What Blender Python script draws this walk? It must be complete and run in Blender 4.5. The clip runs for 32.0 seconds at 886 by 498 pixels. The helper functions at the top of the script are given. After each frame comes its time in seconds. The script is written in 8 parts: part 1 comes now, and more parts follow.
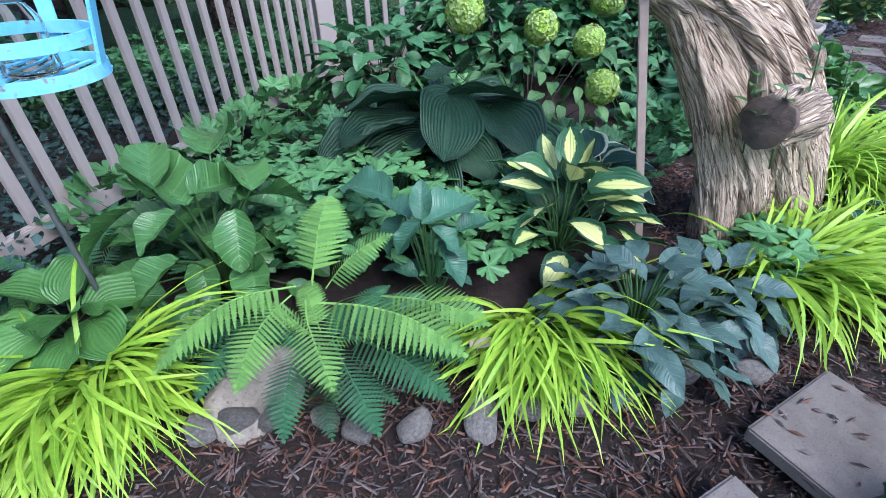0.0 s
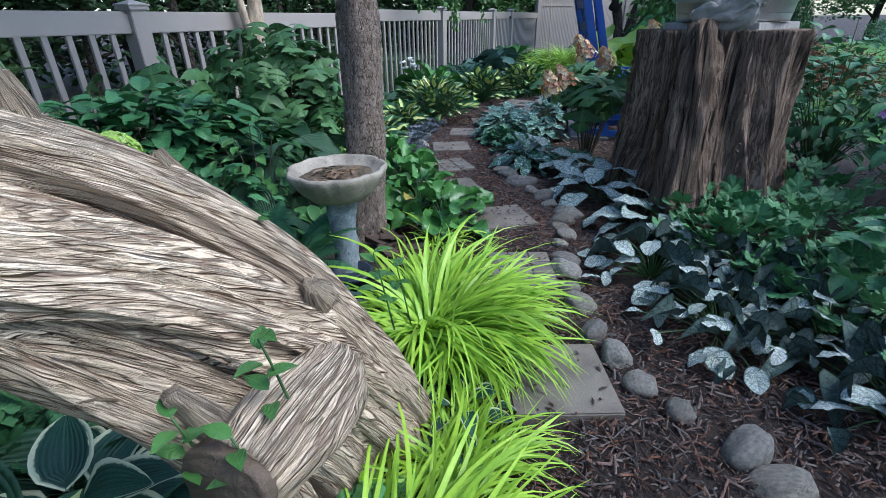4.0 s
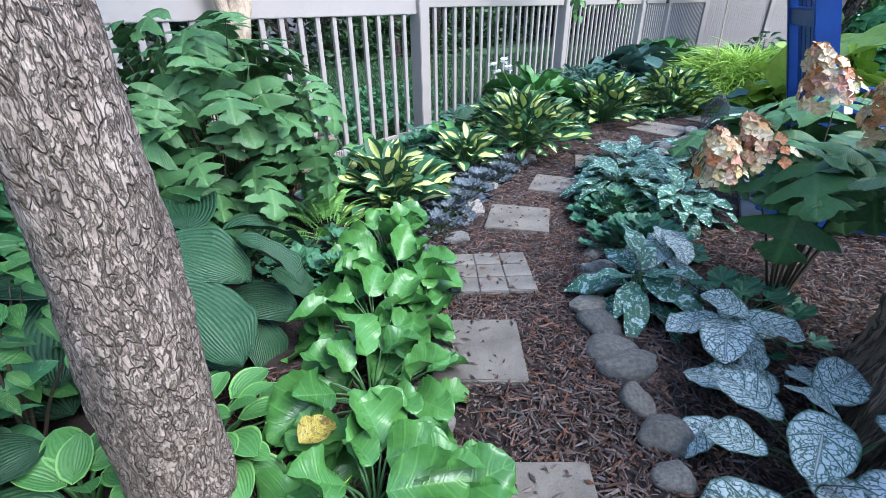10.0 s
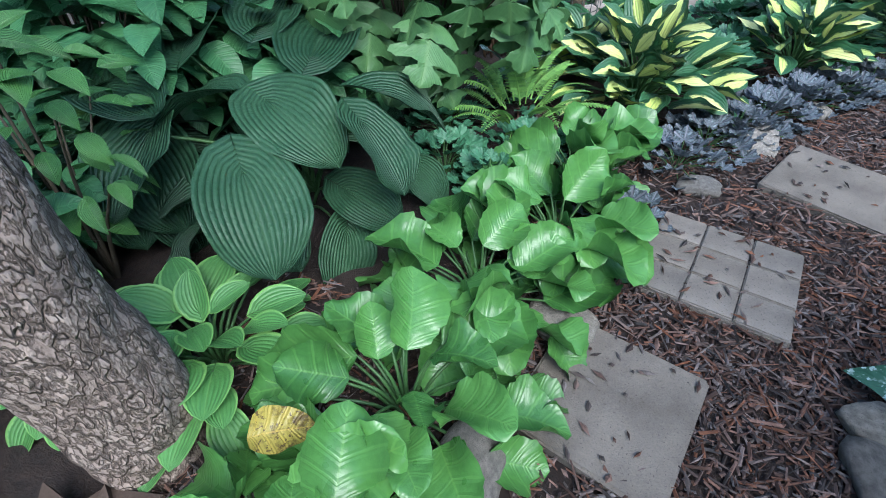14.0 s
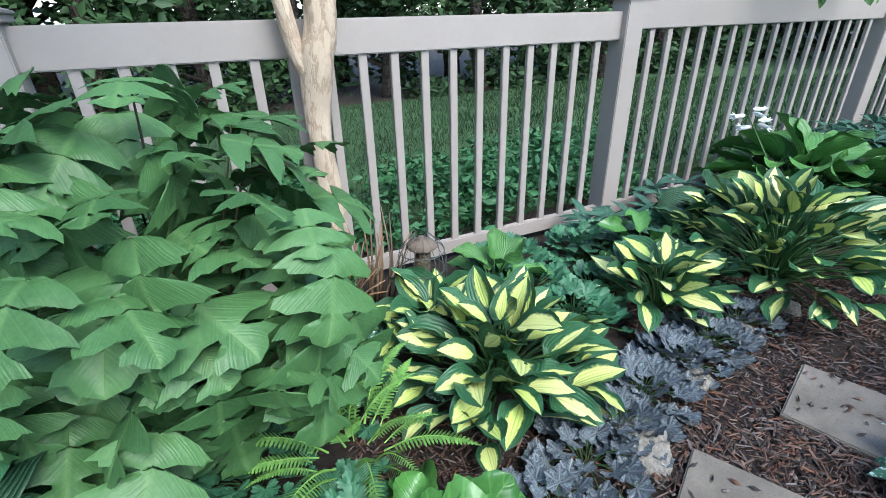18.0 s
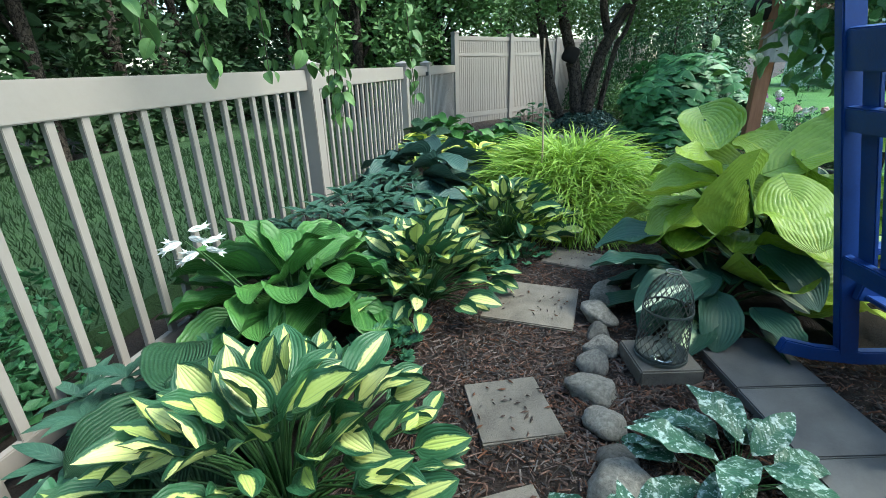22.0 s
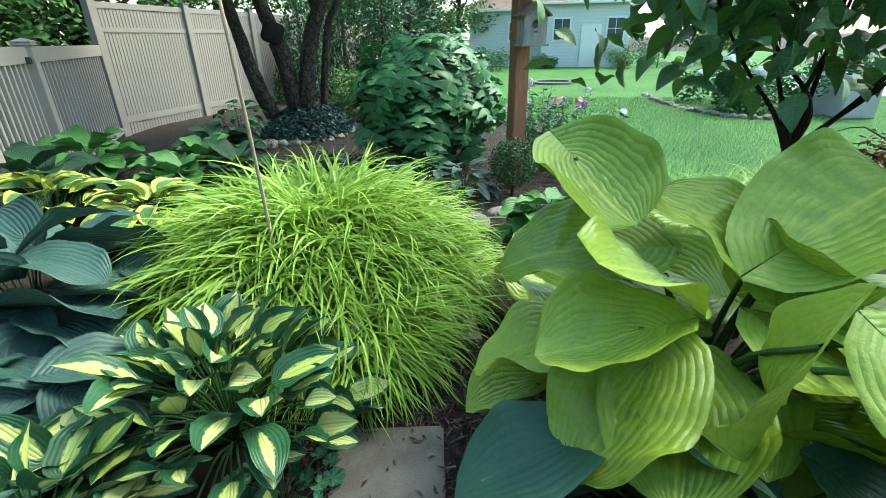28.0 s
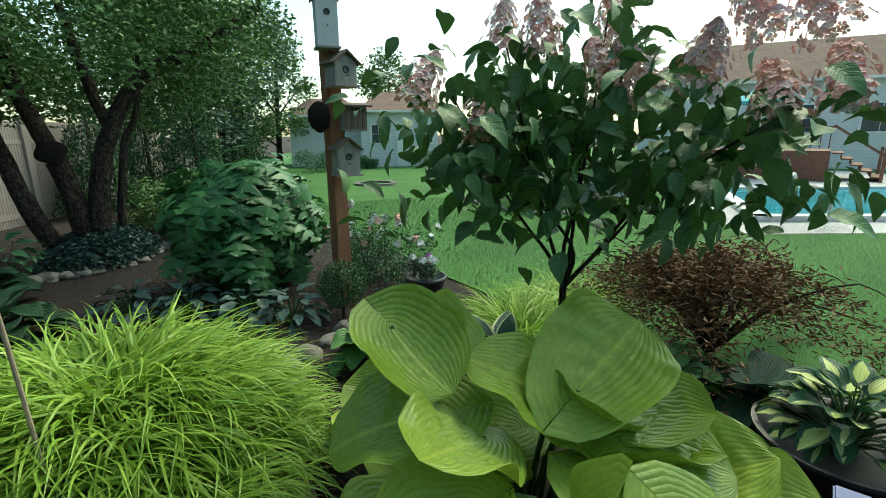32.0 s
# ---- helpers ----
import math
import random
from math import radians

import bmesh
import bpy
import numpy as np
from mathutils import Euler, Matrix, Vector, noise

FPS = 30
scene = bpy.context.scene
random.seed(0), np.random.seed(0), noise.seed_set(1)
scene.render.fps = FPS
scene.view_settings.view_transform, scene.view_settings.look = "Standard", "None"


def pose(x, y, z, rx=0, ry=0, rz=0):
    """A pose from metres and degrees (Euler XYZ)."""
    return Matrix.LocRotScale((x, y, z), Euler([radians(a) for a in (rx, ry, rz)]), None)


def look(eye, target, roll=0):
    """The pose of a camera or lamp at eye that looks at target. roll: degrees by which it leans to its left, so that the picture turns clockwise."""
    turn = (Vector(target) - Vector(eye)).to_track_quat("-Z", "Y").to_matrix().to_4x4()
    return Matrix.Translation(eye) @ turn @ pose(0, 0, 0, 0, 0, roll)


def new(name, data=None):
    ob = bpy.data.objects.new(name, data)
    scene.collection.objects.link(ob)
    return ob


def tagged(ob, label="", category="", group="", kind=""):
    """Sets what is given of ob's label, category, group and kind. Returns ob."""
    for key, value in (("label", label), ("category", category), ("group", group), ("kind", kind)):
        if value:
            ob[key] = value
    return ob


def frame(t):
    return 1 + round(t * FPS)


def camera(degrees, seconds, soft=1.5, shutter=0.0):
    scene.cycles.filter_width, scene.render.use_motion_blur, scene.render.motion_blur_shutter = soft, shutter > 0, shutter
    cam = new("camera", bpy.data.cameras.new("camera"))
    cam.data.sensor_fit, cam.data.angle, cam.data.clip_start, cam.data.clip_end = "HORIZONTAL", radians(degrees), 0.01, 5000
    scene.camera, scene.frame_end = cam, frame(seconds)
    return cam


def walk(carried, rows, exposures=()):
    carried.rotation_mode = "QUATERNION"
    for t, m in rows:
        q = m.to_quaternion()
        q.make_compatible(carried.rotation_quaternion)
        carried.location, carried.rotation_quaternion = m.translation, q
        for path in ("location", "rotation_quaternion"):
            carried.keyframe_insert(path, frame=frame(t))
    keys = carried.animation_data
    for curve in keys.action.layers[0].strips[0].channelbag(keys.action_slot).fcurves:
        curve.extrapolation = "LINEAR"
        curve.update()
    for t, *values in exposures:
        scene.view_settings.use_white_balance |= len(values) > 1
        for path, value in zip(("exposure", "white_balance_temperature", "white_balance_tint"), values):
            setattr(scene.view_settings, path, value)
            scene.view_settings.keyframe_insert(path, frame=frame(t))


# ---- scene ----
cam = camera(87.2, 32.0, soft=0.7)
METRES, EYE, TILT, LEAN, TURN = 10.6, 1.2, 0.4, 1.0, 0.0
ROWS = [
    (0.0, 0.0, 0.0, 0.0, 0.24, -35.97, -0.33),
    (0.5, 0.0039, 0.0081, -0.0005, -1.94, -35.71, -0.32),
    (1.0, 0.0098, 0.0259, 0.0005, -5.39, -35.28, -0.35),
    (1.5, 0.0217, 0.0379, 0.0004, -11.82, -34.4, -0.42),
    (2.0, 0.0362, 0.0481, 0.0019, -19.11, -33.07, -0.45),
    (2.5, 0.0482, 0.0609, 0.0051, -25.33, -31.17, -0.4),
    (3.0, 0.0605, 0.0695, 0.0096, -30.06, -29.08, -0.47),
    (3.5, 0.0829, 0.0766, 0.0124, -33.46, -27.49, -0.41),
    (4.0, 0.102, 0.0855, 0.0133, -36.15, -26.08, -0.46),
    (4.5, 0.1206, 0.1019, 0.0141, -37.54, -25.12, -0.44),
    (6.5, 0.1864, 0.1334, 0.0161, -31.25, -22.62, -0.6),
    (7.0, 0.2003, 0.148, 0.0171, -29.75, -22.41, -0.65),
    (7.5, 0.2177, 0.1606, 0.0169, -27.95, -22.66, -0.64),
    (8.0, 0.2328, 0.1748, 0.0199, -26.65, -22.99, -0.65),
    (8.5, 0.2395, 0.1932, 0.0191, -25.91, -23.83, -0.61),
    (9.0, 0.2438, 0.212, 0.0172, -25.12, -24.56, -0.59),
    (9.5, 0.2523, 0.2223, 0.0158, -22.92, -25.7, -0.5),
    (10.0, 0.2647, 0.2417, 0.0141, -19.95, -27.68, -0.46),
    (10.5, 0.2707, 0.2553, 0.0102, -16.41, -30.44, -0.44),
    (11.0, 0.2756, 0.2737, 0.0031, -12.44, -33.24, -0.42),
    (11.5, 0.2793, 0.2877, 0.0007, -7.54, -36.13, -0.22),
    (12.0, 0.2873, 0.2959, -0.0028, -1.61, -38.55, -0.12),
    (12.5, 0.2978, 0.3061, -0.0041, 4.28, -40.58, 0.03),
    (13.0, 0.3033, 0.3101, -0.0044, 9.3, -42.64, 0.08),
    (13.5, 0.3051, 0.3123, -0.0058, 13.18, -44.28, 0.07),
    (15.5, 0.3084, 0.3233, -0.0015, 19.15, -42.13, 0.26),
    (16.0, 0.3058, 0.3418, 0.0056, 18.83, -39.15, 0.2),
    (16.5, 0.3047, 0.3605, 0.0115, 18.97, -36.04, 0.22),
    (17.0, 0.3052, 0.3704, 0.0145, 17.24, -32.64, 0.2),
    (17.5, 0.3108, 0.3854, 0.0195, 12.23, -29.8, 0.16),
    (18.0, 0.3256, 0.3995, 0.0226, 4.08, -27.1, 0.26),
    (18.5, 0.334, 0.4133, 0.024, -5.86, -25.29, 0.33),
    (19.0, 0.3417, 0.422, 0.0255, -15.6, -23.9, 0.34),
    (19.5, 0.3532, 0.4296, 0.0259, -24.44, -23.1, 0.39),
    (20.0, 0.3745, 0.4458, 0.0262, -30.74, -22.44, 0.39),
    (20.5, 0.387, 0.4601, 0.0271, -36.4, -22.02, 0.24),
    (21.0, 0.4002, 0.484, 0.0281, -41.52, -21.72, 0.4),
    (21.5, 0.4141, 0.5026, 0.0287, -45.58, -21.33, 0.5),
    (22.0, 0.4386, 0.5187, 0.0303, -48.93, -21.06, 0.54),
    (22.5, 0.4564, 0.5302, 0.0318, -52.14, -21.02, 0.6),
    (23.0, 0.4735, 0.5479, 0.032, -55.0, -21.4, 0.56),
    (23.5, 0.4871, 0.5611, 0.0299, -57.33, -21.72, 0.55),
    (24.0, 0.5036, 0.5688, 0.0289, -59.05, -22.37, 0.64),
    (24.5, 0.5248, 0.5775, 0.029, -61.33, -22.87, 0.65),
    (25.0, 0.5405, 0.5832, 0.0277, -64.68, -22.94, 0.67),
    (25.5, 0.5621, 0.5952, 0.0301, -68.7, -22.72, 0.66),
    (26.0, 0.5774, 0.5999, 0.0324, -72.19, -22.2, 0.68),
    (26.5, 0.5914, 0.6022, 0.0326, -74.95, -21.88, 0.67),
    (28.5, 0.637, 0.6271, 0.0338, -84.2, -23.7, 0.27),
    (29.0, 0.64, 0.628, 0.0343, -86.32, -23.3, 0.34),
    (29.5, 0.6401, 0.628, 0.0367, -88.24, -21.8, 0.45),
    (30.0, 0.6373, 0.6277, 0.0409, -90.17, -19.9, 0.48),
    (30.5, 0.635, 0.6275, 0.0458, -92.49, -18.2, 0.43),
    (31.0, 0.6352, 0.6247, 0.051, -95.63, -16.69, 0.41),
    (31.5, 0.6362, 0.6197, 0.0573, -99.18, -14.91, 0.38),
    (32.0, 0.6359, 0.6148, 0.0638, -102.49, -12.79, 0.34),
]
walk(cam, [(t, pose(0, 0, EYE, TILT, LEAN, TURN) @ pose(METRES * x, METRES * y, METRES * z, 90 + pitch, roll, yaw)) for t, x, y, z, yaw, pitch, roll in ROWS],
     [(0.0, 2.1, 5600.0, 17.0), (4.0, 1.6, 5700.0, 6.0), (7.0, 2.0, 5700.0, 0.0), (10.0, 2.5, 5750.0, 8.0), (13.0, 2.15, 5750.0, 7.0), (16.0, 2.2, 5800.0, 4.0), (19.0, 2.15, 6200.0, 3.0), (22.0, 2.2, 6500.0, -8.0), (26.0, 2.4, 6900.0, -11.0), (29.0, 2.4, 7000.0, -12.0), (32.0, 1.42, 7800.0, -15.0)])

# ---- world and light ----
SUN_EL, SUN_AZ = radians(52), radians(142)
world = bpy.data.worlds.new("evening_sky")
scene.world = world
world.use_nodes = True
wn = world.node_tree.nodes
sky = wn.new("ShaderNodeTexSky")
sky.sky_type = "NISHITA"
sky.sun_disc = False
sky.sun_elevation, sky.sun_rotation = SUN_EL, SUN_AZ
sky.air_density, sky.dust_density, sky.ozone_density = 1.0, 1.5, 1.5
wn["Background"].inputs[1].default_value = 0.12
world.node_tree.links.new(sky.outputs[0], wn["Background"].inputs[0])
sun = new("sun", bpy.data.lights.new("sun", "SUN"))
sun.data.energy, sun.data.angle, sun.data.color = 1.1, radians(34), (1.0, 0.97, 0.93)
sun.matrix_world = look((30 * math.sin(SUN_AZ), 30 * math.cos(SUN_AZ), 30 * math.tan(SUN_EL)), (0, 0, 0))

# ---- materials ----
RNG = random.Random(7)


class Nodes:
    """A short way to write node trees."""

    def __init__(self, name):
        self.m = bpy.data.materials.new(name)
        self.m.use_nodes = True
        self.t = self.m.node_tree
        self.out = self.t.nodes["Material Output"]
        self.p = self.t.nodes["Principled BSDF"]

    def n(self, kind, **kw):
        node = self.t.nodes.new("ShaderNode" + kind)
        for k, v in kw.items():
            if k == "op":
                node.operation = v
            elif k == "blend":
                node.data_type, node.blend_type = "RGBA", v
            elif k == "feature":
                node.feature = v
            elif k == "dims":
                node.noise_dimensions = v
            else:
                raise ValueError(k)
        return node

    def link(self, a, b):
        self.t.links.new(a, b)

    def put(self, sock, v):
        if isinstance(v, bpy.types.NodeSocket):
            self.link(v, sock)
        elif isinstance(v, (tuple, list)):
            sock.default_value = (*v, 1.0) if len(v) == 3 and len(sock.default_value) == 4 else v
        else:
            sock.default_value = v

    def math(self, op, a, b=0.0, c=0.0):
        q = self.n("Math", op=op)
        self.put(q.inputs[0], a), self.put(q.inputs[1], b), self.put(q.inputs[2], c)
        return q.outputs[0]

    def mix(self, f, a, b, blend="MIX"):
        q = self.n("Mix", blend=blend)
        self.put(q.inputs[0], f), self.put(q.inputs[6], a), self.put(q.inputs[7], b)
        return q.outputs[2]

    def step(self, v, lo, hi, to0=0.0, to1=1.0):
        q = self.n("MapRange")
        self.put(q.inputs[0], v), self.put(q.inputs[1], lo), self.put(q.inputs[2], hi)
        self.put(q.inputs[3], to0), self.put(q.inputs[4], to1)
        return q.outputs[0]

    def coord(self, which="Object", scale=(1, 1, 1)):
        q, s = self.n("TexCoord"), self.n("Mapping")
        self.link(q.outputs[which], s.inputs[0])
        s.inputs["Scale"].default_value = scale
        return s.outputs[0]

    def noise(self, vec, scale, detail=4.0, rough=0.6):
        q = self.n("TexNoise")
        self.link(vec, q.inputs["Vector"])
        q.inputs["Scale"].default_value, q.inputs["Detail"].default_value, q.inputs["Roughness"].default_value = scale, detail, rough
        return q.outputs[0]

    def voronoi(self, vec, scale, feature="F1", out=0):
        q = self.n("TexVoronoi", feature=feature)
        self.link(vec, q.inputs["Vector"])
        q.inputs["Scale"].default_value = scale
        return q.outputs[out]

    def bump(self, h, strength=0.4, dist=0.01):
        q = self.n("Bump")
        q.inputs["Strength"].default_value, q.inputs["Distance"].default_value = strength, dist
        self.link(h, q.inputs["Height"])
        return q.outputs[0]

    def done(self, color=None, rough=None, normal=None, metal=None, spec=None, translucent=0.0):
        for key, v in (("Base Color", color), ("Roughness", rough), ("Normal", normal), ("Metallic", metal), ("Specular IOR Level", spec)):
            if v is not None:
                self.put(self.p.inputs[key], v)
        if translucent:
            tr, mx = self.n("BsdfTranslucent"), self.n("MixShader")
            self.put(tr.inputs[0], color)
            if normal is not None:
                self.link(normal, tr.inputs[1])
            mx.inputs[0].default_value = translucent
            self.link(self.p.outputs[0], mx.inputs[1]), self.link(tr.outputs[0], mx.inputs[2])
            self.link(mx.outputs[0], self.out.inputs[0])
        return self.m


def leaf_material(name, dark, light, centre=None, centre_w=0.3, edge=None, edge_w=0.85, ribs=9, relief=0.5, net=None, rough=0.45, line=0.2, vein_mix=0.25, blotch=None, side=0.0, translucent=0.08, grey=0.06, spec=0.36, slant=0.22):
    """A leaf's surface: u runs across it from 0 to 1 and v along it. centre and edge are variegations, net is a dark net of veins,
    ribs the count of long veins on a half, side the count of side veins that leave the midrib."""
    k = Nodes(name)
    dark, light = [tuple(min(0.75, (1.05 - grey) * x + grey * (0.3 * c[0] + 0.6 * c[1] + 0.1 * c[2])) for x in c) for c in (dark, light)]
    dark = tuple(0.8 * x for x in dark)
    uv = k.coord("UV")
    sep = k.n("SeparateXYZ")
    k.link(uv, sep.inputs[0])
    u, v = sep.outputs[0], sep.outputs[1]
    a = k.math("ABSOLUTE", k.math("MULTIPLY_ADD", u, 2.0, -1.0))
    obj = k.coord("Object")
    rnd = k.n("ObjectInfo").outputs["Random"]
    isl = k.n("NewGeometry").outputs["Random Per Island"]
    r2 = k.math("FRACT", k.math("ADD", rnd, isl))
    fine = k.noise(obj, 60.0, 3.0)
    broad = k.noise(obj, 9.0, 2.0)
    f = k.math("ADD", k.math("MULTIPLY", r2, 0.55), k.math("MULTIPLY", broad, 0.6))
    f = k.math("ADD", f, k.math("MULTIPLY", k.math("SUBTRACT", fine, 0.5), 0.6))
    col = k.mix(f, dark, light)
    if ribs:
        swell = k.math("ABSOLUTE", k.math("SINE", k.math("MULTIPLY", a, ribs * math.pi)))
        col = k.mix(k.step(swell, 0.0, 0.35, line, 0.0), col, tuple(x * 0.6 for x in dark))
        height = k.math("ADD", swell, k.math("MULTIPLY", k.noise(uv, 30.0, 3.0), 0.9))
    else:
        height = k.math("MULTIPLY", fine, 1.0)
    if side:
        w = k.math("SINE", k.math("MULTIPLY", k.math("SUBTRACT", v, k.math("MULTIPLY", a, slant)), side * math.pi * 2))
        vein = k.step(w, 0.8, 0.98)
        col = k.mix(k.math("MULTIPLY", vein, vein_mix), col, (light[0] * 1.5, light[1] * 1.35, light[2] * 1.4))
        height = k.math("SUBTRACT", k.math("MULTIPLY", k.math("ABSOLUTE", w), 0.35), k.math("MULTIPLY", vein, 0.5))
    if centre:
        wob = k.math("ADD", a, k.math("MULTIPLY", k.math("SUBTRACT", k.noise(uv, 5.0, 3.0, 0.7), 0.5), 0.5))
        wob = k.math("ADD", wob, k.math("MULTIPLY", k.math("SUBTRACT", r2, 0.5), 0.45))
        lim = k.math("MULTIPLY", k.math("POWER", k.math("MULTIPLY", k.math("MULTIPLY", v, 4.0), k.math("SUBTRACT", 1.03, v)), 0.6), centre_w * 1.35)
        inside = k.step(k.math("SUBTRACT", lim, wob), -0.05, 0.06)
        col = k.mix(inside, col, k.mix(k.math("FRACT", k.math("MULTIPLY", r2, 7.3)), centre, (centre[0] * 0.72, centre[1] * 0.86, centre[2] * 0.5)))
    if edge:
        wob = k.math("ADD", a, k.math("MULTIPLY", k.math("SUBTRACT", k.noise(uv, 7.0, 2.0), 0.5), 0.3))
        wob = k.math("MAXIMUM", wob, k.step(v, 0.8, 1.05, 0.4, 1.0))
        col = k.mix(k.step(wob, edge_w - 0.03, edge_w + 0.03), col, edge)
    if net:
        warp = k.mix(0.06, obj, k.n("TexNoise").outputs[1])
        d = k.voronoi(warp, 50.0, "DISTANCE_TO_EDGE")
        vein = k.step(d, 0.03, 0.13, 1.0, 0.0)
        sv = k.math("SINE", k.math("MULTIPLY", k.math("SUBTRACT", v, k.math("MULTIPLY", a, 0.45)), 8 * math.pi))
        big = k.math("MAXIMUM", k.step(sv, 0.9, 1.0), k.step(a, 0.03, 0.09, 1.0, 0.0))
        allv = k.math("MAXIMUM", k.math("MULTIPLY", vein, 0.85), big)
        allv = k.math("MAXIMUM", allv, k.step(k.math("ADD", a, k.math("MULTIPLY", fine, 0.25)), 0.98, 1.12))
        col = k.mix(allv, col, net)
        height = k.math("SUBTRACT", 1.0, allv)
    if blotch:
        col = k.mix(k.step(k.noise(obj, 70.0, 2.0), 0.58, 0.64, 0.0, 0.9), col, blotch)
        col = k.mix(k.step(k.noise(obj, 22.0, 4.0), 0.52, 0.62, 0.0, 0.8), col, blotch)
    mid = k.step(a, 0.015, 0.05, 0.4, 0.0)
    col = k.mix(mid, col, (min(1, light[0] * 1.5), min(1, light[1] * 1.25), min(1, light[2] * 1.3)))
    spots = k.step(k.noise(obj, 34.0, 2.0), 0.74, 0.8, 0.0, 0.7)
    col = k.mix(spots, col, (0.10, 0.075, 0.03))
    height = k.math("ADD", height, k.math("MULTIPLY", fine, 0.7))
    nrm = k.bump(height, relief, 0.005)
    return k.done(col, k.step(broad, 0.3, 0.7, rough - 0.08, rough + 0.12), nrm, spec=spec, translucent=translucent)


def surface(name, c1, c2, scale=8.0, rough=0.7, relief=0.3, fine=60.0, dist=0.01, spots=None, metal=0.0, axis=(1, 1, 1), vary=0.0, apart=0.0):
    """A solid surface with broad and fine variation. vary: how much pieces differ."""
    k = Nodes(name)
    obj = k.coord("Object", axis)
    b, f = k.noise(obj, scale, 4.0), k.noise(obj, fine, 5.0, 0.7)
    blend = k.step(k.math("MULTIPLY_ADD", f, 0.4, k.math("MULTIPLY", b, 0.7)), 0.35, 0.75)
    if apart:
        r = k.n("NewGeometry").outputs["Random Per Island"]
        blend = k.math("ADD", k.math("MULTIPLY", blend, 1 - apart), k.math("MULTIPLY", r, apart))
    col = k.mix(blend, c1, c2)
    if vary:
        r = k.math("FRACT", k.math("ADD", k.n("ObjectInfo").outputs["Random"], k.n("NewGeometry").outputs["Random Per Island"]))
        hs = k.n("HueSaturation")
        k.put(hs.inputs["Value"], k.step(r, 0, 1, 1 - vary, 1 + vary))
        k.put(hs.inputs["Saturation"], k.step(k.math("FRACT", k.math("MULTIPLY", r, 5.7)), 0, 1, 1 - vary, 1 + vary * 0.6))
        k.put(hs.inputs["Color"], col)
        col = hs.outputs[0]
    if spots:
        col = k.mix(k.step(k.noise(obj, fine * 0.7, 2.0), 0.62, 0.7, 0.0, 0.8), col, spots)
    return k.done(col, k.step(f, 0.3, 0.7, rough - 0.1, rough + 0.1), k.bump(k.math("ADD", f, b), relief, dist), metal=metal)


def bark(name, c1, c2, c3, along=3.0, around=22.0, relief=1.0, dist=0.02, crack=(0.40, 0.52), thin=0.10):
    """Bark in strips or flakes: u round the trunk, v along it in metres."""
    k = Nodes(name)
    big = k.noise(k.coord("UV", (around, along, 1)), 1.0, 6.0, 0.62)
    fine = k.noise(k.coord("UV", (around * 3, along * 3, 1)), 2.0, 5.0, 0.7)
    broad = k.noise(k.coord("Object"), 5.0, 3.0)
    ridge = k.math("ABSOLUTE", k.math("MULTIPLY_ADD", big, 2.0, -1.0))
    gap = k.step(ridge, 0.01, thin, 0.0, 1.0)
    flake = k.step(k.noise(k.coord("UV", (around * 0.6, along * 0.8, 3)), 1.6, 4.0, 0.7), crack[0], crack[1])
    plate = k.mix(k.step(k.math("MULTIPLY_ADD", fine, 0.7, k.math("MULTIPLY", broad, 0.5)), 0.35, 0.8), c1, c2)
    plate = k.mix(k.math("MULTIPLY", flake, 0.45), plate, c1)
    col = k.mix(gap, c3, plate)
    h = k.math("ADD", k.math("MULTIPLY", gap, 0.8), k.math("ADD", k.math("MULTIPLY", fine, 0.6), k.math("MULTIPLY", flake, 0.5)))
    return k.done(col, 0.85, k.bump(h, relief, dist), spec=0.2)


def fissured(name, c1, c2, c3, around, along, relief=1.0, dist=0.01, crack=(0.40, 0.47), grain=3.5, twist=0.0, lines=0.0, hair=0.45):
    """Bark or old wood with upright cracks and flaking plates."""
    k = Nodes(name)
    broad = k.noise(k.coord("Object"), 5.0, 4.0)
    sep = k.n("SeparateXYZ")
    k.link(k.coord("UV"), sep.inputs[0])
    u = k.math("MULTIPLY_ADD", sep.outputs[1], twist, sep.outputs[0])

    def grid(m):
        q = k.n("CombineXYZ")
        k.put(q.inputs[0], k.math("MULTIPLY", u, around * m))
        k.put(q.inputs[1], k.math("MULTIPLY", sep.outputs[1], along * (m if m == 1 else m * 0.7)))
        return q.outputs[0]
    big = k.noise(grid(1), 1.0, 5.0, 0.6)
    fine = k.noise(grid(grain), 1.0, 5.0, 0.7)
    dust = k.noise(k.coord("Object"), 140.0, 3.0)
    tone = k.math("ADD", k.math("MULTIPLY", fine, 0.6), k.math("ADD", k.math("MULTIPLY", broad, 0.35), k.math("MULTIPLY", dust, 0.25)))
    tone = k.math("ADD", tone, k.math("MULTIPLY", k.math("SUBTRACT", big, 0.5), 0.5))
    col = k.mix(k.step(tone, 0.4, 0.8), c1, c2)
    gap = k.step(big, crack[0], crack[1])
    thin = k.step(k.math("ABSOLUTE", k.math("SUBTRACT", fine, 0.5)), 0.0, 0.035, hair, 1.0)
    if lines:
        gap = k.step(k.math("ABSOLUTE", k.math("SUBTRACT", k.noise(grid(1), 1.0, 2.5, 0.5), 0.5)), 0.0, lines, 0.0, 1.0)
        gap = k.math("MULTIPLY", gap, k.step(k.math("ABSOLUTE", k.math("SUBTRACT", k.noise(grid(2.2), 1.0, 2.0, 0.5), 0.5)), 0.0, lines * 1.2, 0.3, 1.0))
    gap = k.math("MULTIPLY", gap, thin)
    col = k.mix(gap, c3, col)
    h = k.math("ADD", k.math("MULTIPLY", gap, 0.7), k.math("ADD", k.math("MULTIPLY", fine, 0.5), k.math("MULTIPLY", big, 0.8)))
    return k.done(col, 0.88, k.bump(h, relief, dist), spec=0.15)


